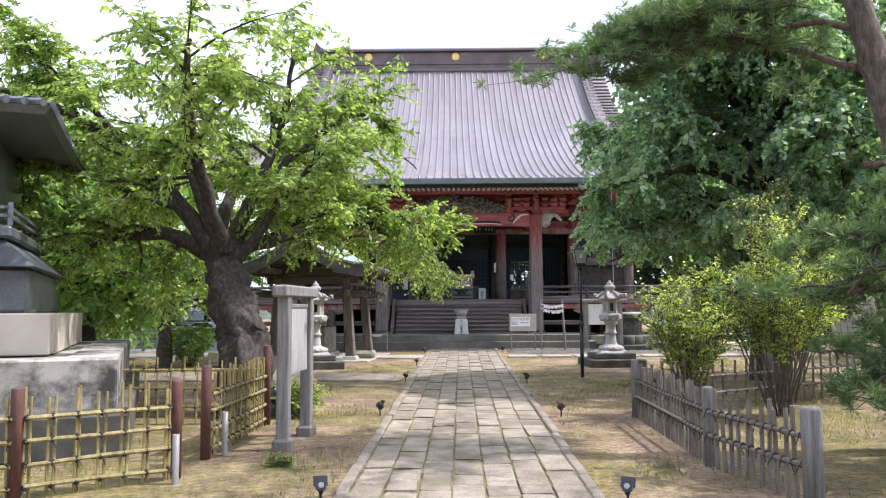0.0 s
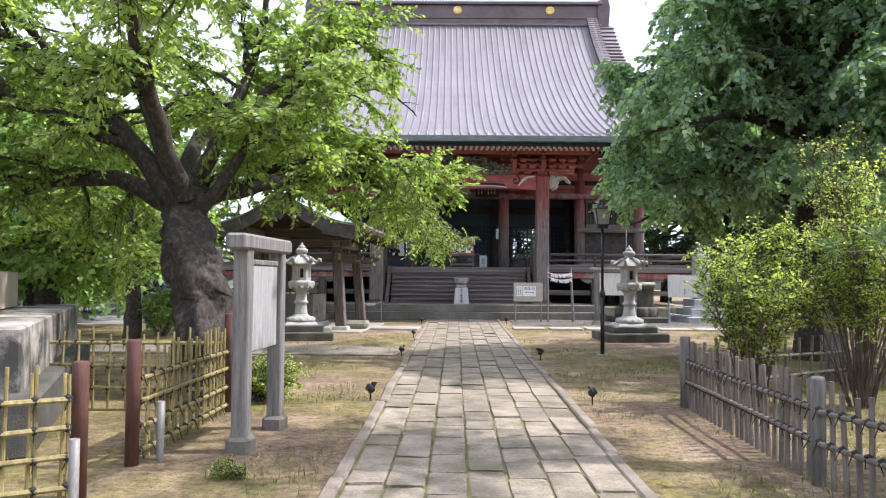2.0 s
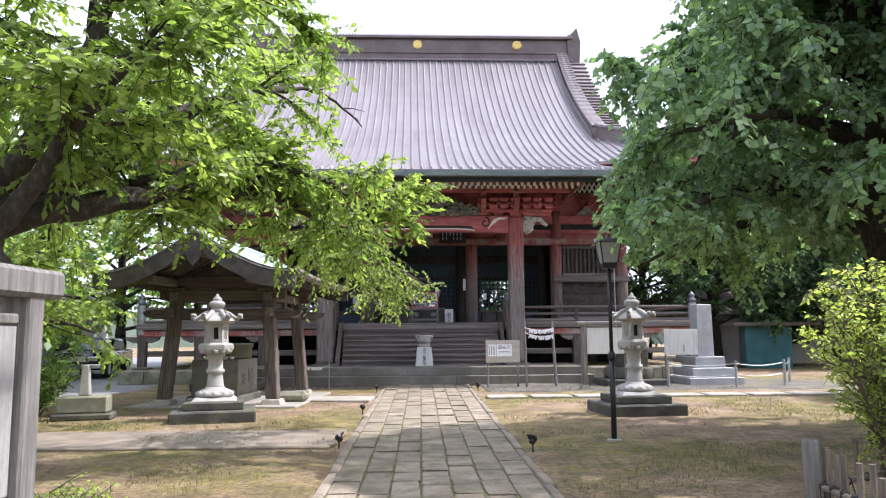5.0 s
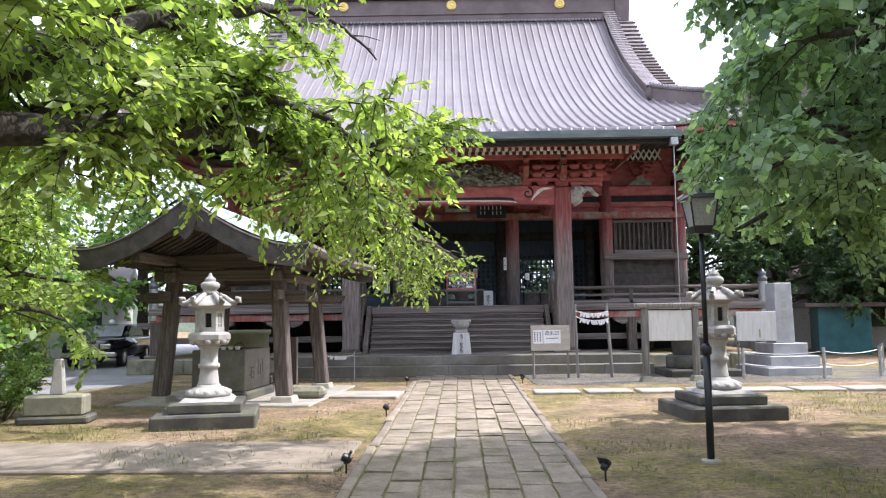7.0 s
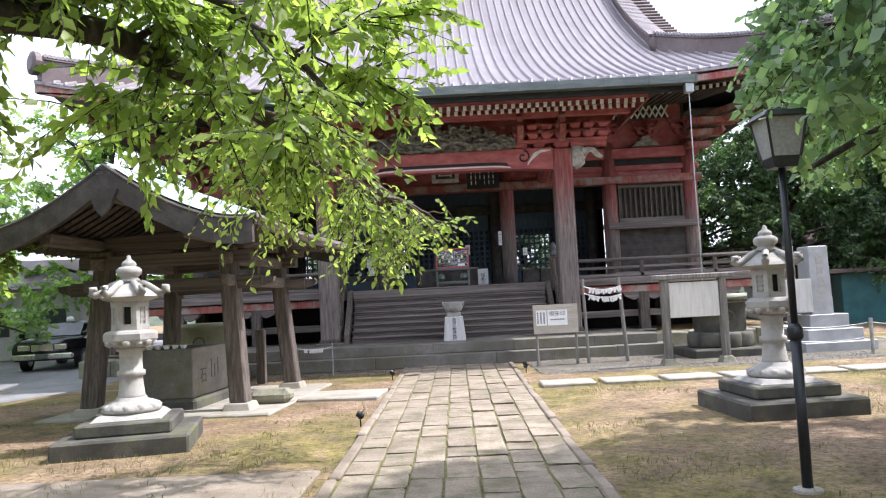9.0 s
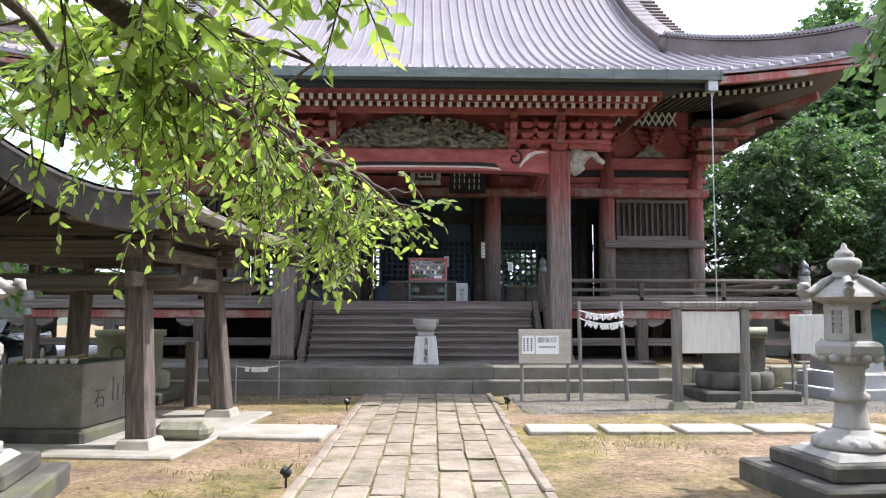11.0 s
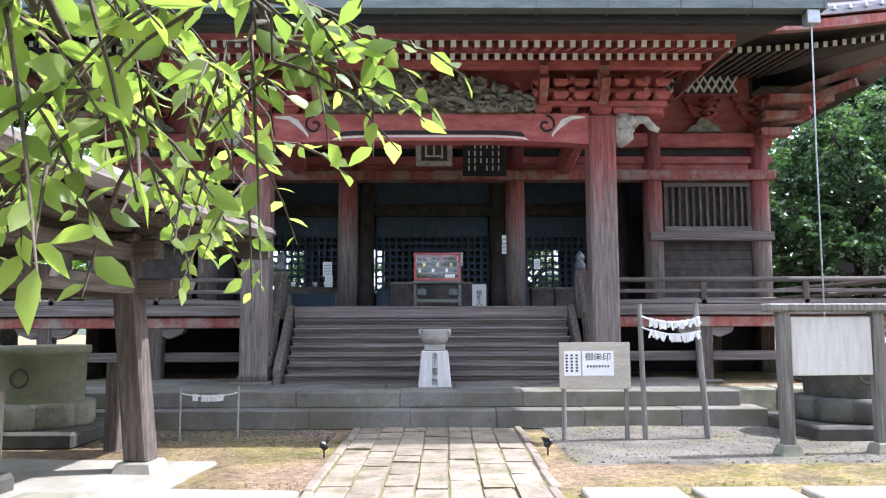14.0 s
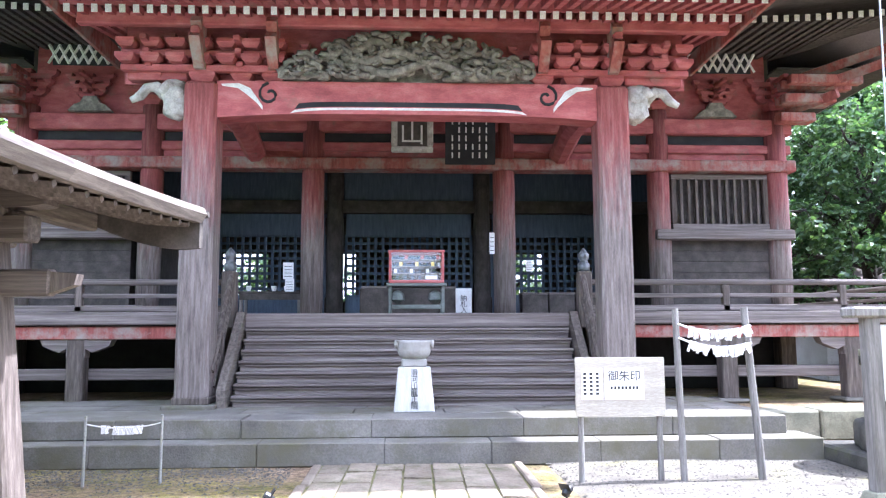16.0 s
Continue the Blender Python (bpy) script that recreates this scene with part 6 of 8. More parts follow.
# ---------------------------------------------------------------- bamboo fences
def lattice_fence(name, a, b, label, height=0.86, step=0.17, rails=(0.22, 0.45, 0.7), mat=None, cord=True, double=False, wobble=0.02, seed=1):
    """Upright canes tied to level canes with dark cord."""
    r = random.Random(seed)
    mat = mat or M_BAMBOO
    a, b = Vector((*a, 0)), Vector((*b, 0))
    t = thing(name, label, "fence", a)
    d = b - a
    n = max(2, round(d.length / step))
    side = Vector((-d.y, d.x, 0)).normalized()
    for z in rails:
        p = [d * u + Vector((0, 0, z + r.uniform(-0.01, 0.01))) - side * 0.024 for u in (-0.01, 0.5, 1.01)]
        part("rail_cane", tube(p, 0.019, 7), mat, t)
    knots = bmesh.new()
    for k in range(n + 1):
        q = d * (k / n)
        for off in ((-0.02, 0.02) if double else (0,)):
            along = d.normalized() * (off + r.uniform(-0.01, 0.01))
            lean = side * r.uniform(-wobble, wobble) + d.normalized() * r.uniform(-wobble, wobble)
            h = height * r.uniform(0.93, 1.05)
            part("cane", tube([q + along + side * 0.008 + Vector((0, 0, -0.05)), q + along + lean + side * 0.008 + Vector((0, 0, h))], [0.02 if mat is M_BAMBOO_GREY else 0.014, 0.018 if mat is M_BAMBOO_GREY else 0.012], 7), mat, t)
        if cord:
            for z in rails:
                bmesh.ops.create_icosphere(knots, subdivisions=1, radius=0.032, matrix=Matrix.Translation(q - side * 0.016 + Vector((0, 0, z))))
                tube([q - side * 0.04 + Vector((0, 0, z)), q - side * 0.055 + Vector((r.uniform(-0.03, 0.03), r.uniform(-0.03, 0.03), z - 0.07))], 0.004, 4, knots)
    if cord:
        tagged(part("cord_lashing", knots, M_CORD, t, "black palm-cord ties"), kind="stuff")
    return t


lattice_fence("bamboo_fence", (-3.68, 6.95), (-2.8, 7.62), "yellow split-bamboo lattice fence with dark ties", 0.84, 0.185, (0.1, 0.28, 0.46, 0.64), double=True, seed=2)
lattice_fence("bamboo_fence", (-5.6, 6.3), (-3.78, 6.9), "yellow split-bamboo lattice fence with dark ties", 0.84, 0.185, (0.1, 0.28, 0.46, 0.64), double=True, seed=3)
lattice_fence("bamboo_fence", (-2.76, 8.6), (-2.71, 10.6), "yellow split-bamboo lattice fence with dark ties", 0.86, 0.185, (0.1, 0.28, 0.46, 0.64), double=True, seed=4)
lattice_fence("bamboo_fence", (-4.9, 10.95), (-2.8, 10.8), "yellow split-bamboo lattice fence behind the plinth", 0.84, 0.17, seed=5)
for x, y, h in ((-3.74, 6.92, 0.88), (-2.76, 7.7, 0.86), (-2.76, 8.5, 0.93), (-2.7, 10.72, 1.02)):
    t = thing("fence_post", "rust-red round fence post", "post", (x, y, 0), 0, "rust-red posts")
    part("post", turned([(0.05, -0.1), (0.05, h - 0.01), (0.044, h)], 16), M_RUST, t, smooth=True)
for x, y, h in ((-2.68, 7.48, 0.42), (-2.62, 8.68, 0.45)):
    t = thing("plastic_pipe", "grey plastic pipe standing beside the fence", "pipe", (x, y, 0), 0, "grey pipes")
    part("pipe", turned([(0.03, -0.05), (0.03, h), (0.024, h), (0.024, 0.1)], 14, cap=False), M_PIPE, t, smooth=True)

lattice_fence("picket_fence", (2.18, 11.05), (2.12, 8.2), "weathered grey bamboo picket fence tied with black cord", 0.72, 0.115, (0.3, 0.52), M_BAMBOO_GREY, seed=6, wobble=0.035)
lattice_fence("picket_fence", (2.12, 8.1), (2.36, 6.75), "weathered grey bamboo picket fence tied with black cord", 0.7, 0.115, (0.3, 0.52), M_BAMBOO_GREY, seed=7, wobble=0.035)
lattice_fence("picket_fence", (2.25, 11.2), (6.6, 13.9), "dark weathered picket fence tied with black cord", 0.74, 0.24, (0.25, 0.5), M_BAMBOO_GREY, seed=8, wobble=0.03)
for x, y, h, r in ((2.18, 11.2, 0.78, 0.055), (2.12, 8.15, 0.74, 0.05), (2.38, 6.66, 0.74, 0.075), (5.0, 13.5, 1.15, 0.12)):
    t = thing("fence_post", "weathered grey-green timber fence post", "post", (x, y, 0), 0, "grey fence posts")
    part("post", turned([(r, -0.1), (r, h - 0.02), (r * 0.85, h)], 14), M_GREYWOOD, t, smooth=True)


# ---------------------------------------------------------------- bronze monument on stone tiers, near the entrance
mon = thing("bronze_monument", "dark bronze shrine-like monument on tiers of pale stained stone", "monument", (-7.56, 10.11, 0), 22)
for k in range(4):
    part("plinth_block", box((-2.6 + k * 1.4, -2.4, 0.0), (-1.21 + k * 1.4, -1.9, 0.98), 0.02), M_STAINSTONE, mon, "pale stone streaked with black stains")
part("plinth_side", box((2.45, -1.88, 0), (2.98, 3.0, 0.98), 0.02), M_STAINSTONE, mon)
part("plinth_core", box((-2.6, -1.88, 0), (2.44, 3.0, 0.96)), M_STAINSTONE, mon)
part("plinth_foot", box((-2.7, -2.85, 0), (3.15, 3.2, 0.45), 0.03), M_DARKSTONE, mon)
for k in range(3):
    part("cream_block", box((-2.4 + k * 1.55, -1.55, 0.98), (-0.86 + k * 1.55, -1.2, 1.46), 0.015), M_CREAMSTONE, mon, "smooth cream granite tier")
part("cream_core", box((-2.4, -1.2, 0.98), (2.25, 2.6, 1.45)), M_CREAMSTONE, mon)
part("bronze_base", box((-2.0, -1.15, 1.46), (1.95, 2.2, 2.0), 0.04), M_BRONZE, mon)
part("bronze_skirt", frustum((2.1, 1.95), (1.7, 1.5), 2.0, 2.35, m=Matrix.Translation((-0.05, 0.5, 0))), M_BRONZE, mon)
part("gallery", box((-1.85, -1.15, 2.35), (1.75, 2.2, 2.5), 0.03), M_BRONZE, mon)
for z in (2.6, 2.7):
    part("gallery_rail", box((-1.8, -1.12, z), (1.72, -1.06, z + 0.04)), M_BRONZE, mon)
    part("gallery_rail", box((1.66, -1.12, z), (1.72, 2.1, z + 0.04)), M_BRONZE, mon)
for k in range(8):
    part("gallery_post", box((-1.8 + k * 0.5, -1.12, 2.5), (-1.75 + k * 0.5, -1.07, 2.78)), M_BRONZE, mon)
part("body", box((-1.5, -0.8, 2.5), (1.4, 1.9, 3.75), 0.03), M_BRONZE, mon)
for k in range(5):
    part("door_leaf", box((-1.3 + k * 0.52, -0.84, 2.6), (-0.85 + k * 0.52, -0.8, 3.6), 0.02), M_BRONZE, mon)
roof_of_mon = part("roof", frustum((2.24, 2.24), (1.5, 1.5), 3.83, 3.99, m=Matrix.Translation((-0.05, 0.5, 0))), M_BRONZE, mon, "dark tiled bronze roof")
part("eave_board", frustum((2.17, 2.17), (2.24, 2.24), 3.74, 3.826, m=Matrix.Translation((-0.05, 0.5, 0))), M_BRONZE, roof_of_mon)
part("upper_roof", frustum((1.5, 1.5), (0.5, 0.5), 3.994, 4.42, m=Matrix.Translation((-0.05, 0.5, 0))), M_BRONZE, roof_of_mon)
for k in range(24):
    x = -2.16 + k * 0.188
    part("tile_roll", tube([(x - 0.05, -1.76, 3.86), (x * 0.68 - 0.05, -1.0, 4.01), (x * 0.21 - 0.05, 0.0, 4.44)], 0.05, 6), M_BRONZE, roof_of_mon)
    part("tile_roll", tube([(2.2, x + 0.5, 3.86), (1.46, x * 0.68 + 0.5, 4.01), (0.45, x * 0.21 + 0.5, 4.44)], 0.05, 6), M_BRONZE, roof_of_mon)


# ---------------------------------------------------------------- trees
FINE_V = np.array([(0, 0, 0), (-0.23, 0.28, 0.05), (0.23, 0.28, 0.05), (-0.22, 0.6, 0.03), (0.22, 0.6, 0.03), (0, 1.0, -0.1), (0, 0.28, 0.0), (0, 0.6, -0.02)])
FINE_F = [(0, 2, 6), (0, 6, 1), (6, 2, 4, 7), (1, 6, 7, 3), (7, 4, 5), (3, 7, 5)]
PLAIN_V = np.array([(0, 0, 0), (-0.26, 0.45, 0.05), (0, 1.0, -0.06), (0.26, 0.45, 0.05)])
PLAIN_F = [(0, 3, 2), (0, 2, 1)]


def unit(a):
    return a / np.maximum(np.linalg.norm(a, axis=-1, keepdims=True), 1e-9)


def leaf_mesh(name, pos, way, sizes, mat, fine=False, width=1.0, flat=0.55, seed=1, face=0.0):
    """One mesh of many folded leaves that start at pos and point along way."""
    rs = np.random.RandomState(seed)
    tv, tf = (FINE_V, FINE_F) if fine else (PLAIN_V, PLAIN_F)
    n = len(pos)
    way = unit(way)
    nor = np.array([0, 0, 1.0]) * flat + rs.normal(0, 0.5, (n, 3))
    if face:
        # leaves of a dense crown turn their faces outward
        nor = nor + face * unit(pos - pos.mean(0))
    nor = unit(nor)
    right = unit(np.cross(way, nor))
    nor = np.cross(right, way)
    verts = pos[:, None, :] + sizes[:, None, None] * (tv[None, :, 0:1] * width * right[:, None, :] + tv[None, :, 1:2] * way[:, None, :] + tv[None, :, 2:3] * nor[:, None, :])
    k = len(tv)
    me = bpy.data.meshes.new(name)
    loops, starts, totals = [], [], []
    base = np.arange(n)[:, None] * k
    per = sum(len(f) for f in tf)
    flat_f = np.array([i for f in tf for i in f])
    loops = (base + flat_f[None, :]).ravel()
    cuts = np.cumsum([0] + [len(f) for f in tf[:-1]])
    starts = (np.arange(n)[:, None] * per + cuts[None, :]).ravel()
    me.vertices.add(n * k)
    me.vertices.foreach_set("co", verts.ravel())
    me.loops.add(len(loops))
    me.loops.foreach_set("vertex_index", loops.astype(np.int32))
    me.polygons.add(len(starts))
    me.polygons.foreach_set("loop_start", starts.astype(np.int32))
    me.update(calc_edges=True)
    me.validate()
    me.materials.append(mat)
    return me


class Wood:
    """Tubes gathered into one mesh."""

    def __init__(self):
        self.v, self.f = [], []

    def add(self, pts, radii, sides):
        pts = [Vector(p) for p in pts]
        start = len(self.v)
        for k, p in enumerate(pts):
            d = (pts[min(k + 1, len(pts) - 1)] - pts[max(k - 1, 0)]).normalized()
            a = d.cross(Vector((0.31, 0.17, 0.93)) if abs(d.z) < 0.9 else Vector((1, 0.1, 0))).normalized()
            b = d.cross(a)
            for j in range(sides):
                w = 2 * math.pi * j / sides
                self.v.append(p + (a * math.cos(w) + b * math.sin(w)) * radii[k])
        for k in range(len(pts) - 1):
            for j in range(sides):
                s = start + k * sides
                self.f.append((s + j, s + sides + j, s + sides + (j + 1) % sides, s + (j + 1) % sides))
        self.f.append(tuple(start + (len(pts) - 1) * sides + j for j in range(sides)))

    def mesh(self, name, mat):
        me = bpy.data.meshes.new(name)
        me.from_pydata([tuple(p) for p in self.v], [], self.f)
        me.materials.append(mat)
        me.polygons.foreach_set("use_smooth", [True] * len(me.polygons))
        return me


def smooth_line(points, n, jitter, r):
    """A wandering curve through points, n pieces a span."""
    p = [Vector(q) for q in points]
    out = []
    for k in range(len(p) - 1):
        a, b, c, d = p[max(k - 1, 0)], p[k], p[k + 1], p[min(k + 2, len(p) - 1)]
        for j in range(n):
            t = j / n
            q = 0.5 * ((2 * b) + (c - a) * t + (2 * a - 5 * b + 4 * c - d) * t * t + (3 * b - a - 3 * c + d) * t**3)
            if j or k:
                q = q + Vector((r.uniform(-1, 1), r.uniform(-1, 1), r.uniform(-1, 1))) * jitter
            out.append(q)
    out.append(p[-1])
    return out


def grow(limb, wood, r, sides=9, side_len=1.5, twigs=9, twig_len=0.6, leaves=14, droop=0.25, begin=0.25, spread=1.0, lift=0.25, floor=None, keep=None):
    """Side branches, twigs and leaf places along a limb given as (points, radius at start, radius at end)."""
    pts, r0, r1 = limb
    line = smooth_line(pts, 5, 0.03 * spread, r)
    m = len(line)
    wood.add(line, [r0 + (r1 - r0) * (k / (m - 1)) ** 0.8 for k in range(m)], 9)
    pos, way = [], []
    for s in range(sides):
        u = begin + (1 - begin) * (s + r.random()) / sides
        k = min(m - 2, int(u * (m - 1)))
        o = line[k].lerp(line[k + 1], r.random())
        tang = (line[k + 1] - line[k]).normalized()
        rand = Vector((r.gauss(0, 1), r.gauss(0, 1), r.gauss(0, 0.6))).normalized()
        d = (tang * 0.55 + rand * spread + Vector((0, 0, lift))).normalized()
        ln = side_len * r.uniform(0.55, 1.1)
        br = []
        for j in range(6):
            w = j / 5
            br.append(o + d * ln * w + Vector((r.uniform(-1, 1), r.uniform(-1, 1), r.uniform(-1, 1))) * 0.05 * w - Vector((0, 0, droop * ln * w * w)))
        if (floor is not None and br[-1].z < floor) or (keep is not None and not all(keep(p) for p in br)):
            continue
        rr = max(0.008, (r0 + (r1 - r0) * u) * 0.38)
        wood.add(br, [rr * (1 - 0.75 * j / 5) for j in range(6)], 5)
        for q in range(twigs):
            w = 0.2 + 0.8 * (q + r.random()) / twigs
            j = min(4, int(w * 5))
            o2 = br[j].lerp(br[j + 1], r.random())
            t2 = (br[j + 1] - br[j]).normalized()
            rand = Vector((r.gauss(0, 1), r.gauss(0, 1), r.gauss(0, 0.55))).normalized()
            d2 = (t2 * 0.6 + rand * 0.9).normalized()
            l2 = twig_len * r.uniform(0.5, 1.15)
            tw = [o2 + d2 * l2 * e / 3 - Vector((0, 0, droop * l2 * (e / 3) ** 2 * 1.2)) for e in range(4)]
            if floor is not None and min(p.z for p in tw) < floor:
                continue
            if keep is not None and not all(keep(p) for p in tw):
                continue
            wood.add(tw, [0.007, 0.005, 0.004, 0.002], 3)
            side = d2.cross(Vector((0, 0, 1)))
            for e in range(leaves):
                w2 = (e + 0.5) / leaves
                g = min(2, int(w2 * 3))
                p = tw[g].lerp(tw[g + 1], w2 * 3 - g)
                pos.append(p)
                way.append(d2 * 0.5 + side * (0.9 if e % 2 else -0.9) + Vector((r.gauss(0, 0.35), r.gauss(0, 0.35), -0.45 + r.gauss(0, 0.3))))
    return pos, way


def tree(name, label, limbs, bark, leaf_mat, leaf_size, seed, at, trunk=None, fine=False, width=1.0, flat=0.55, gnarl=0.0, face=0.0, **how):
    r = random.Random(seed)
    t = thing(name, label, "tree" if "tree" in name else "bush", at)
    wood = Wood()
    pos, way = [], []
    if trunk:
        pts, radii = trunk
        line = smooth_line(pts, 6 if not gnarl else 16, 0.02 if not gnarl else 0.006, r)
        m = len(line)
        rad = [np.interp(k / (m - 1), np.linspace(0, 1, len(radii)), radii) for k in range(m)]
        tw = Wood()
        tw.add(line, rad, 22 if not gnarl else 56)
        me = tw.mesh("trunk", bark)
        for v in me.vertices:
            v.co += Vector((noise.noise(v.co * 3.1), noise.noise(v.co * 3.1 + Vector((9, 0, 0))), 0)) * 0.13 * min(1.0, rad[0] * 2) + Vector((v.co.x - line[0].x, v.co.y - line[0].y, 0)).normalized() * 0.055 * min(1.0, rad[0] * 2) * noise.noise(Vector((v.co.x * 9, v.co.y * 9, v.co.z * 2)))
        if gnarl:
            # burls, ridges and deep bark plates
            for v in me.vertices:
                c = min(line, key=lambda p: abs(p.z - v.co.z))
                away = Vector((v.co.x - c.x, v.co.y - c.y, 0)).normalized()
                w = math.atan2(away.y, away.x)
                ridge = math.sin(5 * w + 2.0 * v.co.z) * 0.045 * max(0.25, 1.0 - v.co.z * 0.45)
                plate = abs(noise.noise(Vector((v.co.x * 11, v.co.y * 11, v.co.z * 6)))) * 0.07 + noise.noise(v.co * 27) * 0.02
                burl = max(0.0, noise.noise(v.co * 2.3 + Vector((4, 1, 7)))) * 0.16
                v.co += away * (ridge + plate + burl) * gnarl
        part("trunk", me, bark, t).matrix_parent_inverse = t.matrix_basis.inverted()
    for limb in limbs:
        extra = dict(how)
        if len(limb) > 3:
            extra.update(limb[3])
        p, w = grow(limb[:3], wood, r, **extra)
        pos += p
        way += w
    part("branchwork", wood.mesh("branchwork", bark), bark, t).matrix_parent_inverse = t.matrix_basis.inverted()
    if pos:
        p = np.array([tuple(v) for v in pos])
        w = np.array([tuple(v) for v in way])
        s = leaf_size * np.random.RandomState(seed).uniform(0.6, 1.15, len(p))
        crown = part("crown", leaf_mesh("crown", p, w, s, leaf_mat, fine, width, flat, seed, face), leaf_mat, t)
        crown.matrix_parent_inverse = t.matrix_basis.inverted()
        tagged(crown, kind="stuff")
    return t


def clear_of_walk(p):
    """Keeps foliage off the walking line at head height."""
    return not (abs(p.x - 0.03) < 0.34 and p.z < 1.95)


CHERRY = [
    ([(-4.0, 12.8, 2.3), (-4.9, 12.9, 2.7), (-5.8, 13.0, 2.65), (-6.7, 13.2, 2.45)], 0.16, 0.04, dict(sides=11, lift=0.3)),
    ([(-4.0, 12.8, 2.3), (-4.7, 12.9, 3.2), (-5.8, 13.1, 4.2), (-6.9, 13.0, 4.9), (-7.9, 12.8, 5.1)], 0.18, 0.04, dict(sides=16)),
    ([(-4.6, 12.9, 3.1), (-6.0, 12.5, 3.6), (-7.3, 12.1, 3.9)], 0.09, 0.02, dict(sides=14)),
    ([(-5.6, 13.1, 4.1), (-6.3, 12.4, 5.0), (-6.8, 12.0, 5.6)], 0.06, 0.02, dict(sides=11, side_len=1.1)),
    ([(-3.9, 12.8, 2.4), (-3.5, 13.2, 3.5), (-3.2, 13.5, 4.6), (-3.0, 13.5, 5.9)], 0.14, 0.03, dict(sides=15)),
    ([(-3.9, 13.0, 2.4), (-3.4, 14.0, 3.2), (-2.9, 15.4, 4.2), (-2.5, 16.2, 4.6), (-2.1, 17.0, 4.95)], 0.16, 0.05, dict(sides=13, side_len=1.3)),
    ([(-3.9, 12.9, 2.4), (-2.95, 14.0, 2.85), (-2.0, 15.6, 3.15), (-1.25, 17.2, 2.85)], 0.15, 0.055, dict(sides=19, side_len=1.1, floor=1.95, keep=clear_of_walk)),
    ([(-4.2, 13.3, 2.6), (-4.4, 14.9, 3.7), (-4.2, 16.6, 4.5), (-3.6, 18.4, 4.7)], 0.15, 0.04, dict(sides=16)),
    ([(-3.8, 12.4, 2.4), (-3.9, 11.6, 3.4), (-3.8, 10.6, 4.3), (-3.4, 9.6, 4.7)], 0.14, 0.03, dict(sides=15)),
    ([(-3.7, 13.2, 3.2), (-2.9, 13.6, 4.2), (-2.1, 14.0, 4.9), (-1.6, 14.3, 5.0)], 0.09, 0.02, dict(sides=13, side_len=1.1)),
    ([(-4.1, 12.8, 2.7), (-4.6, 12.8, 4.1), (-4.5, 12.6, 5.4)], 0.12, 0.03, dict(sides=14)),
    ([(-4.3, 13.2, 2.7), (-5.5, 14.2, 3.7), (-6.6, 15.6, 4.3)], 0.12, 0.03, dict(sides=14)),
    ([(-3.6, 12.5, 2.3), (-2.9, 12.4, 3.2), (-2.3, 12.3, 3.9)], 0.1, 0.02, dict(sides=12, side_len=1.1, floor=2.1)),
    ([(-3.2, 14.2, 3.0), (-2.2, 14.9, 3.4), (-1.3, 15.6, 3.3), (-0.8, 16.2, 2.9)], 0.07, 0.02, dict(sides=13, side_len=0.95, floor=2.0, keep=clear_of_walk)),
]
tree("cherry_tree", "old leaning cherry tree with a broad leafy crown over the path", CHERRY, M_BARK, M_LEAF_CHERRY, 0.115, 11, (-3.2, 11.6, 0),
     trunk=([(-3.1, 11.55, -0.1), (-3.2, 11.6, 0.4), (-3.4, 11.85, 1.2), (-3.7, 12.3, 1.9), (-4.0, 12.85, 2.6)], [0.56, 0.36, 0.3, 0.28, 0.2]),
     side_len=1.6, twigs=16, twig_len=0.62, leaves=20, droop=0.22, begin=0.25, width=0.95, gnarl=1.0, face=0.4)
NEAR_LIMBS = [
    ([(-1.25, 17.2, 2.85), (-1.15, 18.0, 2.85), (-1.0, 18.9, 2.5), (-0.75, 19.5, 2.1)], 0.045, 0.008, dict(sides=13, side_len=0.55)),
    ([(-1.2, 17.3, 2.75), (-0.75, 17.8, 2.5), (-0.35, 18.15, 2.38), (-0.05, 18.35, 2.2)], 0.035, 0.006, dict(sides=10, side_len=0.4)),
    ([(-1.6, 16.6, 2.95), (-1.0, 17.0, 2.9), (-0.5, 17.3, 2.75)], 0.03, 0.006, dict(sides=9, side_len=0.5)),
    ([(-1.0, 17.9, 2.75), (-0.5, 18.6, 2.5), (-0.32, 18.85, 2.33), (-0.18, 19.0, 2.2)], 0.022, 0.005, dict(sides=10, side_len=0.34)),
    ([(-1.3, 17.4, 2.8), (-1.1, 18.4, 2.75), (-0.75, 19.0, 2.45), (-0.6, 19.3, 2.2)], 0.025, 0.005, dict(sides=9, side_len=0.4)),
    ([(-0.9, 17.7, 2.55), (-0.65, 18.3, 2.25), (-0.5, 18.8, 1.85)], 0.018, 0.005, dict(sides=7, side_len=0.3)),
    ([(-1.7, 16.5, 2.9), (-1.9, 17.6, 2.9), (-1.8, 18.7, 2.6)], 0.035, 0.007, dict(sides=8, side_len=0.55)),
]
tree("hanging_tree_branch", "low hanging cherry branch with large pointed leaves over the path", NEAR_LIMBS, M_TWIG, M_LEAF_CHERRY, 0.088, 12, (-1.2, 17.3, 2.8), fine=True,
     twigs=5, twig_len=0.34, leaves=7, droop=0.5, begin=0.1, lift=-0.1, floor=1.6, keep=clear_of_walk)

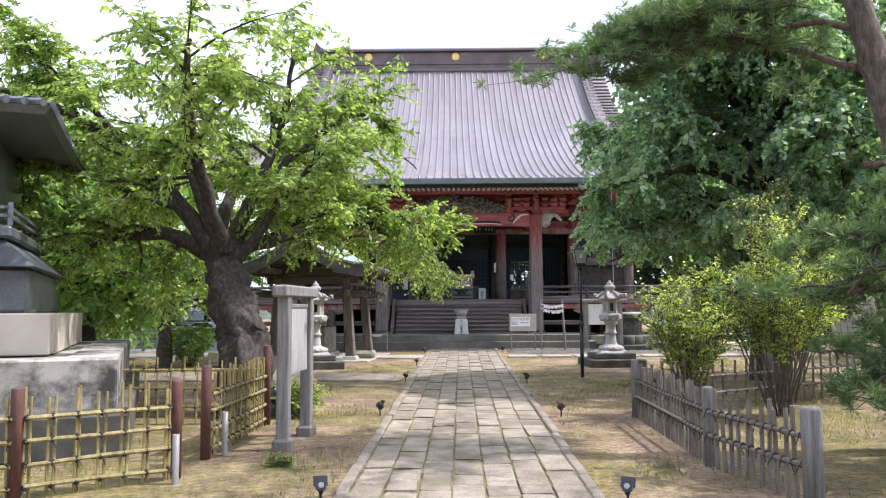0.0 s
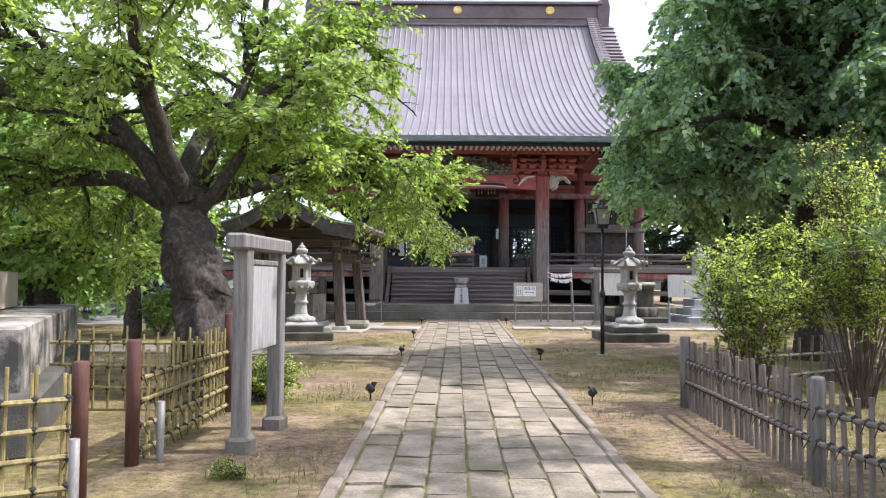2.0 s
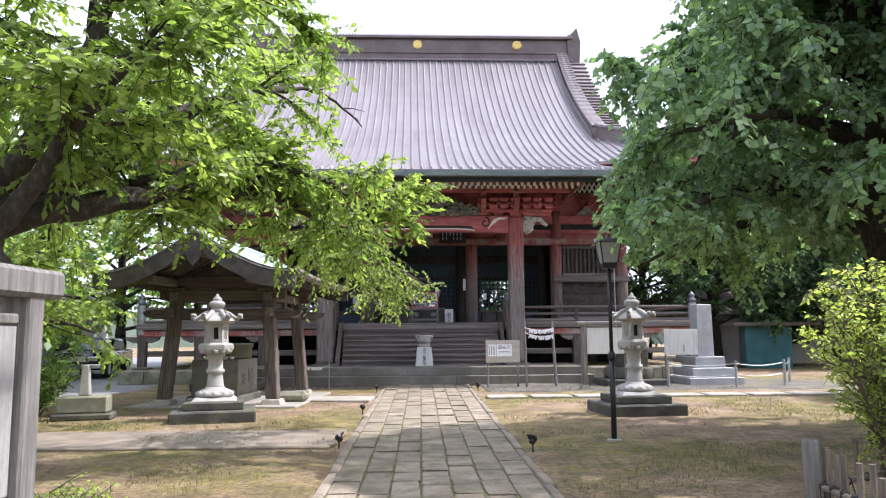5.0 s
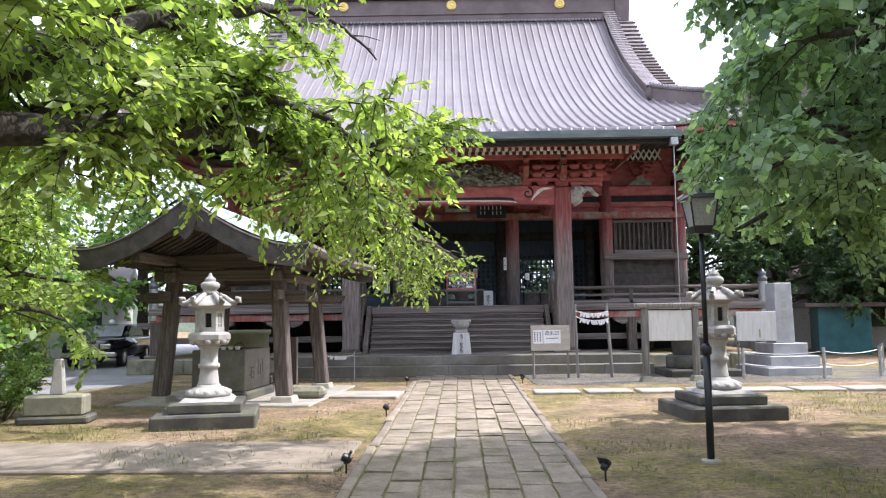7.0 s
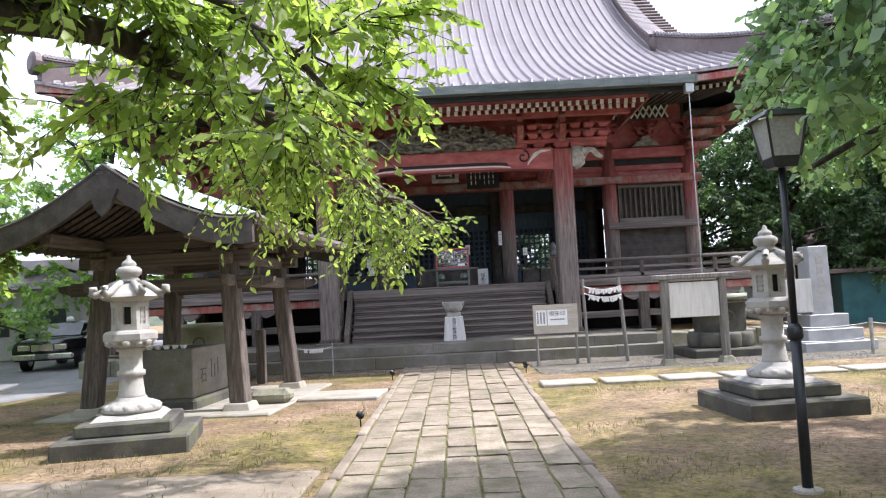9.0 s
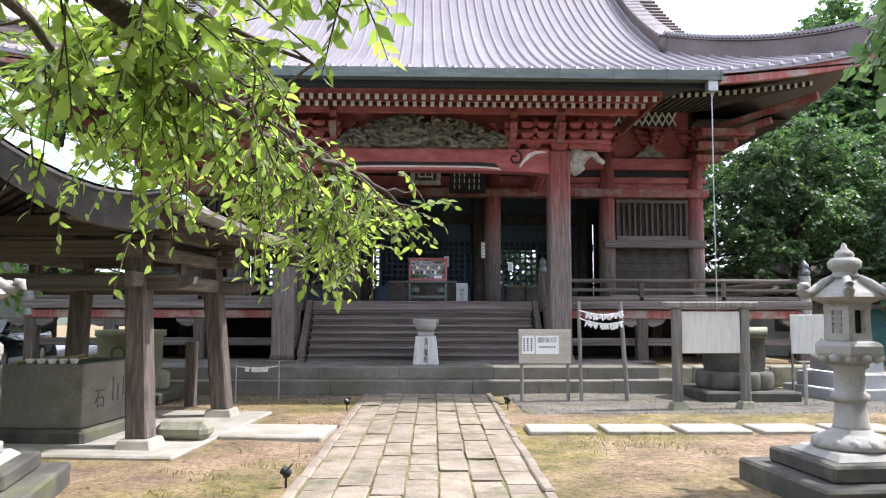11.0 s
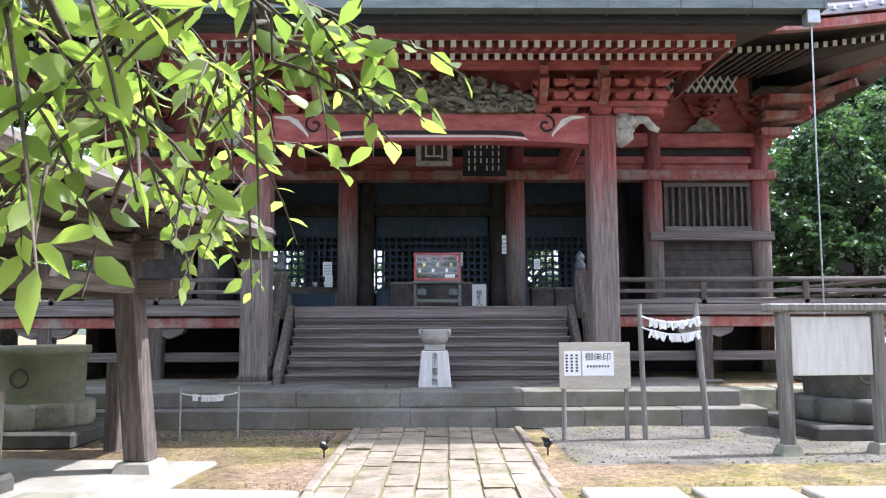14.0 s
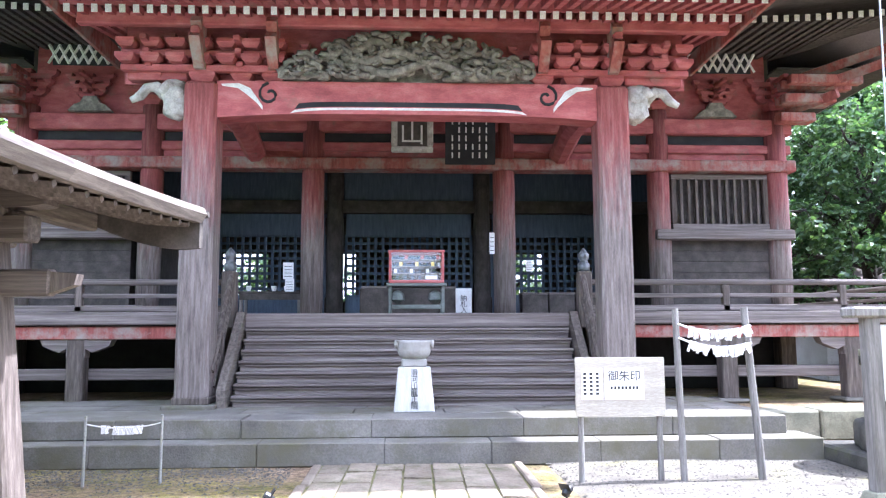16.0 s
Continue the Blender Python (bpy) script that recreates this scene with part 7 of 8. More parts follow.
# dead branch end beyond the crown
dead = Wood()
r_dead = random.Random(5)
main = smooth_line([(-2.1, 17.0, 4.95), (-1.75, 17.3, 5.05), (-1.35, 17.6, 4.9), (-1.08, 17.85, 4.66)], 4, 0.02, r_dead)
dead.add(main, [0.035 - 0.025 * k / (len(main) - 1) for k in range(len(main))], 6)
for k in range(4, len(main), 2):
    e = main[k] + Vector((r_dead.uniform(-0.1, 0.35), r_dead.uniform(-0.1, 0.2), r_dead.uniform(-0.1, 0.22)))
    dead.add([main[k], main[k].lerp(e, 0.5) + Vector((0, 0, 0.02)), e], [0.012, 0.008, 0.003], 4)
tagged(part("dead_branch", dead.mesh("dead_branch", M_BARK), M_BARK), "bare grey dead branch of the cherry tree", "branch")


def round_tree(name, label, at, height, radius, low, leaf_mat, leaf_size, seed, limbs=12, trunk_r=0.2, bark=None, **how):
    """A tree whose limbs fan out from its trunk and fill an uneven dome."""
    r = random.Random(seed)
    x, y, z = at
    top = height * 0.75
    trunk = ([(x, y, z - 0.1), (x + 0.05 * radius * 0.2, y, z + low * 0.6), (x, y + 0.02 * radius, z + low), (x - 0.02 * radius, y, z + top)], [trunk_r * 1.35, trunk_r, trunk_r * 0.9, trunk_r * 0.4])
    out = []
    for k in range(limbs):
        a = k * 2.399 + r.uniform(-0.3, 0.3)
        h = (k + 0.5) / limbs
        z0 = z + low * 0.8 + (top - low * 0.8) * h * 0.8
        el = -0.02 + 1.25 * h * h + r.uniform(-0.1, 0.15)
        ln = radius * r.uniform(0.75, 1.05) * (1.0 - 0.25 * h)
        end = Vector((x + ln * math.cos(a) * math.cos(el), y + ln * math.sin(a) * math.cos(el), z0 + ln * math.sin(el) * 0.9))
        mid = Vector((x, y, z0)).lerp(end, 0.5) + Vector((0, 0, 0.12 * ln))
        out.append(([(x, y, z0), tuple(mid), tuple(end)], trunk_r * 0.4, 0.02))
    return tree(name, label, out, bark or M_BARK, leaf_mat, leaf_size, seed, at, trunk=trunk, **how)


def crown_floor(p):
    """The crown's lower edge, which hangs lower on the far side from the path."""
    return p.z > (2.45 if p.x < 4.6 else 1.75 if p.x < 5.6 else 1.3)


round_tree("broadleaf_tree", "tall dense dark green broadleaf tree with a low crown", (6.15, 16.3, 0), 11.0, 3.75, 3.3, M_LEAF_DARK, 0.125, 21, limbs=46, trunk_r=0.3, sides=14, side_len=1.2, twigs=13, twig_len=0.5, leaves=17, droop=0.45, width=1.6, begin=0.35, lift=0.05, keep=crown_floor, face=0.45)


def spray_bush(label, at, height, spread, leaf_mat, leaf_size, seed, stems=16, **how):
    r = random.Random(seed)
    x, y, z = at
    limbs = []
    for k in range(stems):
        a = r.uniform(0, 6.28)
        d = spread * math.sqrt(r.random())
        hh = height * r.uniform(0.75, 1.05) * (1 - 0.25 * d / spread)
        limbs.append(([(x + 0.1 * d * math.cos(a), y + 0.1 * d * math.sin(a), z - 0.05), (x + 0.55 * d * math.cos(a), y + 0.55 * d * math.sin(a), z + hh * 0.55), (x + d * math.cos(a), y + d * math.sin(a), z + hh)], 0.014, 0.003))
    base = dict(sides=9, side_len=0.35, twigs=6, twig_len=0.2, leaves=9, droop=0.0, begin=0.22, lift=0.7, spread=0.8)
    base.update(how)
    return tree("garden_shrub", label, limbs, M_TWIG, leaf_mat, leaf_size, seed, at, **base)


spray_bush("upright yellow-green shrub behind the picket fence", (2.95, 11.3, 0), 1.95, 0.62, M_LEAF_BUSH, 0.05, 31, stems=20, begin=0.36, sides=10)
spray_bush("bushy yellow-green shrub behind the picket fence", (4.15, 11.3, 0), 2.45, 0.95, M_LEAF_BUSH, 0.05, 32, stems=28, begin=0.4, sides=10)
spray_bush("tall thin shrub with bare grey twig ends", (4.9, 12.7, 0), 3.5, 1.0, M_LEAF_BUSH, 0.05, 33, stems=17, leaves=5, begin=0.4)
spray_bush("dark low shrub beside the drive", (-7.2, 20.6, 0), 1.0, 0.9, M_LEAF_FAR, 0.07, 34)
spray_bush("low leafy plant at the foot of the fence", (-2.35, 11.4, 0), 0.28, 0.16, M_LEAF_BUSH, 0.05, 35, stems=7)
spray_bush("small weed with yellow-green leaves", (-1.95, 8.2, 0), 0.08, 0.1, M_LEAF_BUSH, 0.022, 36, stems=5, side_len=0.06, twig_len=0.06)
spray_bush("green shrub beside the notice", (9.6, 22.5, 0), 1.7, 1.2, M_LEAF_BUSH, 0.09, 37, stems=14)
spray_bush("orange-tinged shrub at the drive", (-14.2, 31.5, 0), 1.8, 1.3, M_LEAF_MAPLE, 0.1, 38, stems=14)


def pine():
    r = random.Random(41)
    t = thing("pine_tree", "old pine with scaly bark leaning over the fence", "tree", (4.15, 8.8, 0))
    inv = t.matrix_basis.inverted()
    wood = Wood()
    trunk = smooth_line([(4.45, 8.75, -0.1), (4.5, 8.8, 0.8), (4.62, 8.85, 2.2), (4.5, 8.9, 3.3), (4.28, 8.95, 4.3), (4.15, 9.1, 5.3), (3.9, 9.2, 6.5)], 6, 0.015, r)
    tw = Wood()
    tw.add(trunk, [np.interp(k / (len(trunk) - 1), [0, 0.06, 0.4, 1], [0.34, 0.22, 0.19, 0.1]) for k in range(len(trunk))], 18)
    part("trunk", tw.mesh("trunk", M_PINEBARK), M_PINEBARK, t).matrix_parent_inverse = inv
    pos, way = [], []
    for pts, pads in (([(4.25, 9.0, 4.5), (2.9, 9.2, 4.75), (2.3, 9.4, 4.65), (1.75, 9.45, 4.35)], 44), ([(4.4, 8.95, 4.0), (3.2, 9.6, 4.6), (2.0, 9.9, 4.9)], 26), ([(4.55, 8.85, 2.9), (4.15, 8.3, 2.5), (3.65, 7.9, 2.0), (3.25, 7.7, 1.6)], 24), ([(4.55, 8.8, 1.9), (4.3, 8.0, 1.5), (3.85, 7.7, 1.1), (3.35, 7.6, 0.8)], 26), ([(4.5, 8.8, 1.5), (4.6, 7.9, 1.2), (4.4, 7.4, 0.9)], 14), ([(4.1, 8.9, 3.0), (4.9, 8.6, 3.2), (5.6, 8.6, 3.1)], 8), ([(3.5, 9.2, 5.6), (2.4, 9.0, 6.0), (1.4, 8.8, 5.9)], 12), ([(3.4, 9.3, 6.0), (4.2, 9.4, 6.5), (5.0, 9.2, 6.5)], 10), ([(3.6, 9.2, 5.0), (3.0, 8.0, 5.6), (2.3, 6.9, 5.8)], 12)):
        line = smooth_line(pts, 5, 0.05, r)
        wood.add(line, [0.045 - 0.034 * k / (len(line) - 1) for k in range(len(line))], 7)
        for k in range(pads):
            o = line[min(len(line) - 1, int(len(line) * (0.3 + 0.7 * r.random())))]
            e = o + Vector((r.gauss(0, 0.3), r.gauss(0, 0.3), r.uniform(-0.28, 0.26)))
            wood.add([o, o.lerp(e, 0.5) + Vector((0, 0, 0.05)), e], [0.018, 0.012, 0.006], 4)
            for s in range(11):
                c = e + Vector((r.gauss(0, 0.16), r.gauss(0, 0.16), r.gauss(0, 0.05)))
                d = Vector((r.gauss(0, 0.7), r.gauss(0, 0.7), 0.8)).normalized()
                wood.add([e, c], [0.006, 0.004], 3)
                for n in range(44):
                    pos.append(tuple(c + d * r.uniform(0, 0.07)))
                    way.append((d.x * 0.5 + r.gauss(0, 0.6), d.y * 0.5 + r.gauss(0, 0.6), d.z * 0.5 + r.gauss(0, 0.5)))
    part("branchwork", wood.mesh("branchwork", M_PINEBARK), M_PINEBARK, t).matrix_parent_inverse = inv
    c = part("needles", leaf_mesh("needles", np.array(pos), np.array(way), np.random.RandomState(4).uniform(0.09, 0.15, len(pos)), M_NEEDLE, False, 0.075, 0.2, 5), M_NEEDLE, t)
    c.matrix_parent_inverse = inv
    tagged(c, kind="stuff")


pine()

# trees further off
FAR = dict(face=0.8, sides=9, side_len=1.4, twigs=7, twig_len=0.7, leaves=8, droop=0.15, begin=0.3, width=1.4)
round_tree("garden_tree", "slender leaning tree beside the drive", (-7.6, 19.9, 0), 5.2, 2.4, 1.8, M_LEAF_CHERRY, 0.12, 51, limbs=14, trunk_r=0.16, sides=9, side_len=0.9, twigs=9, twig_len=0.5, leaves=12, droop=0.15, begin=0.3, width=1.3)
for k, (x, y, h, rad, low, mat) in enumerate((
    (-12.5, 21.0, 7.5, 3.6, 2.0, M_LEAF_FAR), (-15.5, 30.0, 9.0, 4.2, 2.2, M_LEAF_FAR), (-13.5, 41.0, 11.5, 4.8, 2.0, M_LEAF_FAR), (-20.0, 38.0, 13.0, 5.4, 1.5, M_LEAF_DARK),
    # the pair at y = 54 is added unseen, to dim the back-wall openings
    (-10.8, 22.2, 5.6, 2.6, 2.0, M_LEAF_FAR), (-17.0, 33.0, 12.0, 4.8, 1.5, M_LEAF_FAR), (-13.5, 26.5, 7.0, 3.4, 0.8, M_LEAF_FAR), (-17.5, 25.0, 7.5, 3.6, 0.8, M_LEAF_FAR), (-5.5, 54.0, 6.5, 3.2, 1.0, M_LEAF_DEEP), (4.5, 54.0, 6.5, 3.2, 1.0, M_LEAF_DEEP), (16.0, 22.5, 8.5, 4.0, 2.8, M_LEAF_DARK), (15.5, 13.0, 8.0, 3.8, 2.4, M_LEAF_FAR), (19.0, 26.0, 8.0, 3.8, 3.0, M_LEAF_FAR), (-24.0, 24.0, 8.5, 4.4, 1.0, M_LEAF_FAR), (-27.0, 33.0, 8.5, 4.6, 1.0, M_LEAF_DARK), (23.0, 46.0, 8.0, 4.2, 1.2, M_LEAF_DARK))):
    round_tree("background_tree", "full green tree behind the yard, or added behind the hall", (x, y, 0), h, rad, low, mat, 0.24, 60 + k, limbs=20, trunk_r=0.24, **FAR)
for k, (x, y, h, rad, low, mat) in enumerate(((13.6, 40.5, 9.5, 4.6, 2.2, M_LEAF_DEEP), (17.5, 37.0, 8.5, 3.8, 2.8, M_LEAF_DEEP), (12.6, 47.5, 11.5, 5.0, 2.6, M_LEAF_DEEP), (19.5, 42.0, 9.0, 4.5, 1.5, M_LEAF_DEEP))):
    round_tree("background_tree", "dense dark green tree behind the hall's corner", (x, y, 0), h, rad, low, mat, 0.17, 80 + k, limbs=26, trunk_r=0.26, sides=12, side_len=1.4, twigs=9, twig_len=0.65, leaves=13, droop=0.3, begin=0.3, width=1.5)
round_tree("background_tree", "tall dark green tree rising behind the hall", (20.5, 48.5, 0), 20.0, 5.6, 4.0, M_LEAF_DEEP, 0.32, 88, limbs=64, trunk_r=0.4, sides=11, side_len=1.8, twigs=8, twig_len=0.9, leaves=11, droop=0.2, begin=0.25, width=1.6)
# unseen trees added beside and behind the first steps, for dappled path shade
for k, (x, y, h, rad, low) in enumerate(((6.8, 4.9, 9.0, 3.3, 3.7), (4.8, -3.2, 9.0, 3.6, 3.5), (-7.5, 0.5, 8.0, 3.4, 3.2))):
    round_tree("unseen_shade_tree", "unseen leafy tree added to shade the entrance path", (x, y, 0), h, rad, low, M_LEAF_FAR, 0.2, 90 + k, limbs=14, trunk_r=0.22, **FAR)


# ---------------------------------------------------------------- parked car and far buildings
def car():
    c = thing("parked_car", "black saloon taxi with chrome grille and roof light", "car", (-12.1, 35.1, 0), 188)
    # the car's nose points along local +y
    w = 0.84
    side = [(-2.3, 0.32), (-2.32, 0.62), (-2.25, 0.92), (-1.3, 0.98), (-0.95, 1.36), (0.35, 1.4), (1.05, 0.98), (2.1, 0.88), (2.28, 0.7), (2.28, 0.32)]
    body = prism([(y, z) for y, z in side[:3] + [(-1.3, 0.98), (1.05, 0.98)] + side[7:]], -w, w, m=Matrix.Rotation(math.pi / 2, 4, "Z"))
    bmesh.ops.bevel(body, geom=body.edges[:], offset=0.06, segments=2, affect="EDGES")
    part("body", body, M_CARBLACK, c, smooth=True)
    cabin = prism([(-1.35, 0.95), (-0.95, 1.38), (0.3, 1.4), (1.05, 0.95)], -w + 0.1, w - 0.1, m=Matrix.Rotation(math.pi / 2, 4, "Z"))
    bmesh.ops.bevel(cabin, geom=cabin.edges[:], offset=0.05, segments=2, affect="EDGES")
    cab = part("cabin", cabin, M_CARBLACK, c, smooth=True)
    wind = bmesh.new()
    v = [wind.verts.new(p) for p in ((-0.62, 1.0, 1.0), (0.62, 1.0, 1.0), (0.56, 0.42, 1.36), (-0.56, 0.42, 1.36))]
    wind.faces.new(v)
    part("windscreen", wind, M_GLASSDARK, cab)
    for s in (-1, 1):
        q = bmesh.new()
        q.faces.new([q.verts.new(p) for p in ((s * 0.755, 0.85, 1.0), (s * 0.755, -1.15, 1.0), (s * 0.75, -0.85, 1.3), (s * 0.75, 0.32, 1.33))])
        part("side_window", q, M_GLASSDARK, cab)
        part("headlight", box((s * 0.5 - 0.17, 2.25, 0.62), (s * 0.5 + 0.17, 2.31, 0.78), 0.02), M_CHROME, c)
        part("mirror", box((s * 0.9 - 0.08, 1.35, 0.98), (s * 0.9 + 0.08, 1.43, 1.1), 0.02), M_CARBLACK, c)
        for y in (-1.4, 1.4):
            wheel = part("tyre", turned([(0.2, -0.09), (0.3, -0.1), (0.31, 0), (0.3, 0.1), (0.2, 0.09)], 20, m=Matrix.Translation((s * 0.76, y, 0.31)) @ Matrix.Rotation(math.pi / 2, 4, "Y")), M_RUBBER, c)
            part("rim", turned([(0.19, -0.095), (0.19, 0.105)], 16, m=Matrix.Translation((s * 0.76, y, 0.31)) @ Matrix.Rotation(math.pi / 2, 4, "Y")), M_CHROME, wheel)
    part("grille", box((-0.3, 2.26, 0.6), (0.3, 2.31, 0.79), 0.01), M_CHROME, c)
    part("bumper", box((-0.84, 2.22, 0.36), (0.84, 2.36, 0.52), 0.03), M_CHROME, c)
    part("number_plate", box((-0.17, 2.36, 0.38), (0.17, 2.37, 0.52)), M_GUTTER, c)
    part("roof_light", turned([(0.1, 1.4), (0.12, 1.46), (0.09, 1.54), (0.02, 1.57)], 16, m=Matrix.Translation((0, 0, 0))), M_PAPER, c, smooth=True)


car()


def low_house(at, turn, w, d, h, label, wall=None):
    t = thing("low_house", label, "house", at, turn)
    part("wall", box((-w / 2, -d / 2, 0), (w / 2, d / 2, h), 0.02), wall or M_HALLWALL, t)
    part("roof", prism([(-d / 2 - 0.5, h), (d / 2 + 0.5, h), (d / 2 + 0.5, h + 0.1), (0, h + 1.4), (-d / 2 - 0.5, h + 0.1)], -w / 2 - 0.4, w / 2 + 0.4, m=Matrix.Rotation(math.pi / 2, 4, "Z")), M_RIDGE, t)
    for k in range(int(w // 2)):
        x = -w / 2 + 1 + 2 * k
        win = part("window", box((x - 0.5, -d / 2 - 0.03, 0.9), (x + 0.5, -d / 2 - 0.003, 1.9)), M_GLASSDARK, t)
        part("window_frame", box((x - 0.55, -d / 2 - 0.05, 1.9), (x + 0.55, -d / 2 - 0.003, 1.96)), M_CHAIN, win)


low_house((-19, 42, 0), 15, 8, 5, 2.6, "low white-walled house beyond the drive")
low_house((17.5, 42.5, 0), -12, 9, 4, 2.2, "low pale outbuilding with a dark roof")
low_house((-30, 30, 0), 60, 9, 6, 2.8, "low white-walled house beyond the drive")
shed = thing("sheet_shed", "small teal sheet-metal shed", "shed", (14.2, 36.8, 0), -10)
part("panel", box((-0.9, -0.5, 0), (0.9, 0.5, 1.7), 0.02), M_TEAL, shed)
part("roof", box((-1.4, -0.8, 1.7), (1.9, 0.9, 1.85), 0.02), M_RIDGE, shed)
lattice_fence("bamboo_fence", (15.2, 35.6), (19.5, 34.6), "yellow bamboo lattice fence at the yard's edge", 1.6, 0.25, (0.3, 0.8, 1.3), cord=False, seed=15)

stone = thing("small_stone_basin", "low weathered stone block with a small figure stone", "stone block", (-6.1, 20.2, 0), 10)
part("foot", box((-0.5, -0.25, 0), (0.5, 0.25, 0.12), 0.03), M_DARKSTONE, stone)
part("block", box((-0.42, -0.2, 0.12), (0.42, 0.2, 0.42), 0.03), M_TUFF, stone)
part("upright_stone", frustum((0.1, 0.08), (0.06, 0.05), 0.42, 0.95, bevel=0.02), M_LANTERN, stone)

# distance: hazy wooded ridge all round
bm = bmesh.new()
n = 160
ring = []
for k in range(n):
    a = 2 * math.pi * k / n
    h = 4.5 + 2.5 * noise.noise(Vector((math.cos(a) * 3, math.sin(a) * 3, 1))) + 1.2 * noise.noise(Vector((math.cos(a) * 14, math.sin(a) * 14, 5)))
    ring.append((bm.verts.new((95 * math.cos(a), 20 + 95 * math.sin(a), -0.2)), bm.verts.new((96 * math.cos(a), 20 + 96 * math.sin(a), h))))
for k in range(n):
    a, b = ring[k], ring[(k + 1) % n]
    bm.faces.new((a[0], b[0], b[1], a[1]))
M_HILL = surface("hazy_woods", (0.10, 0.135, 0.10), (0.15, 0.19, 0.14), (0.20, 0.24, 0.18), 0.3, 2.0, bump=0, vary=0, rough=1.0)
tagged(part("backdrop", bm, M_HILL), "low hazy wooded skyline", "backdrop", kind="structure")


# ---------------------------------------------------------------- grass, litter
def grass():
    rs = np.random.RandomState(7)
    pts = []
    for k in range(105000):
        x, y = rs.uniform(-7.5, 9.0), rs.uniform(5.5, 27.5)
        edge = -1.22 + 0.006 * (y - 7), 0.92 + 0.02 * (y - 7)
        if edge[0] - 0.1 < x < edge[1] + 0.1:
            continue
        dens = noise.noise(Vector((x * 0.55, y * 0.55, 2.0))) + 0.5 * noise.noise(Vector((x * 2.2, y * 2.2, 4.0)))
        if dens > 0.18 + rs.uniform(-0.12, 0.12) and not (y > 24.4 and abs(x) < 8) and not (-6.2 < x < -2.3 and 21.8 < y < 25.9) and not (abs(abs(x) - 3.77) < 0.8 and abs(y - 20.1) < 0.8):
            pts.append((x, y, ground_height(x, y) - 0.004))
    p = np.array(pts)
    way = np.stack([rs.normal(0, 0.45, len(p)), rs.normal(0, 0.45, len(p)), np.ones(len(p))], 1)
    ob = part("grass", leaf_mesh("grass", p, way, rs.uniform(0.025, 0.075, len(p)), M_GRASS, False, 0.22, 0.1, 3), M_GRASS)
    tagged(ob, "short dry and green grass tufts on the earth", "grass", kind="stuff")
    # fallen leaves
    n = 15000
    q = np.stack([rs.uniform(-6, 8, n), rs.uniform(6, 28, n), np.full(n, 0.012)], 1)
    q = q[(q[:, 0] < -1.2) | (q[:, 0] > 1.35)]
    q[:, 2] = [ground_height(x, y) + 0.012 for x, y, z in q]
    way = np.stack([rs.normal(0, 1, len(q)), rs.normal(0, 1, len(q)), np.full(len(q), 0.05)], 1)
    ob = part("fallen_leaves", leaf_mesh("fallen_leaves", q, way, rs.uniform(0.01, 0.042, len(q)), M_TWIG, False, 1.0, 3.0, 4), M_TWIG)
    tagged(ob, "scattered dry brown leaves", "leaves", kind="stuff")


grass()


def pebbles():
    rs = np.random.RandomState(23)
    n = 9000
    x = np.where(rs.rand(n) < 0.72, rs.uniform(1.6, 8.5, n), rs.uniform(-4.4, -1.3, n))
    y = np.where(x > 0, rs.uniform(25.4, 28.9, n), 28.05 - np.abs(rs.normal(0, 0.7, n)))
    y = np.where((x > -3.2) & (x < 3.4), np.minimum(y, 28.05), np.minimum(y, 28.05))
    z = np.array([ground_height(a, b) + (0.022 if a > 0 else 0.0) for a, b in zip(x, y)])
    size = rs.uniform(0.006, 0.02, n)
    tv = np.array([(1, 0, 0), (0, 1, 0), (-1, 0, 0), (0, -1, 0), (0, 0, 0.6), (0, 0, -0.6)])
    tv = tv[None] * size[:, None, None] * rs.uniform(0.6, 1.4, (n, 1, 3))
    a = rs.uniform(0, 6.28, n)
    v = np.stack([tv[:, :, 0] * np.cos(a)[:, None] - tv[:, :, 1] * np.sin(a)[:, None], tv[:, :, 0] * np.sin(a)[:, None] + tv[:, :, 1] * np.cos(a)[:, None], tv[:, :, 2]], 2) + np.stack([x, y, z], 1)[:, None, :]
    tf = np.array([(0, 1, 4), (1, 2, 4), (2, 3, 4), (3, 0, 4), (1, 0, 5), (2, 1, 5), (3, 2, 5), (0, 3, 5)])
    f = (np.arange(n)[:, None, None] * 6 + tf[None]).reshape(-1, 3)
    me = bpy.data.meshes.new("pebbles")
    me.from_pydata(v.reshape(-1, 3).tolist(), [], f.tolist())
    me.materials.append(M_PEBBLE)
    tagged(part("pebbles", me, M_PEBBLE), "loose grey and brown gravel chips before the platform", "gravel", kind="stuff")


M_PEBBLE = surface("gravel_chip", (0.07, 0.064, 0.055), (0.15, 0.138, 0.118), (0.27, 0.25, 0.22), 12, 90, bump=0.3, vary=0.6, rough=0.9)
pebbles()


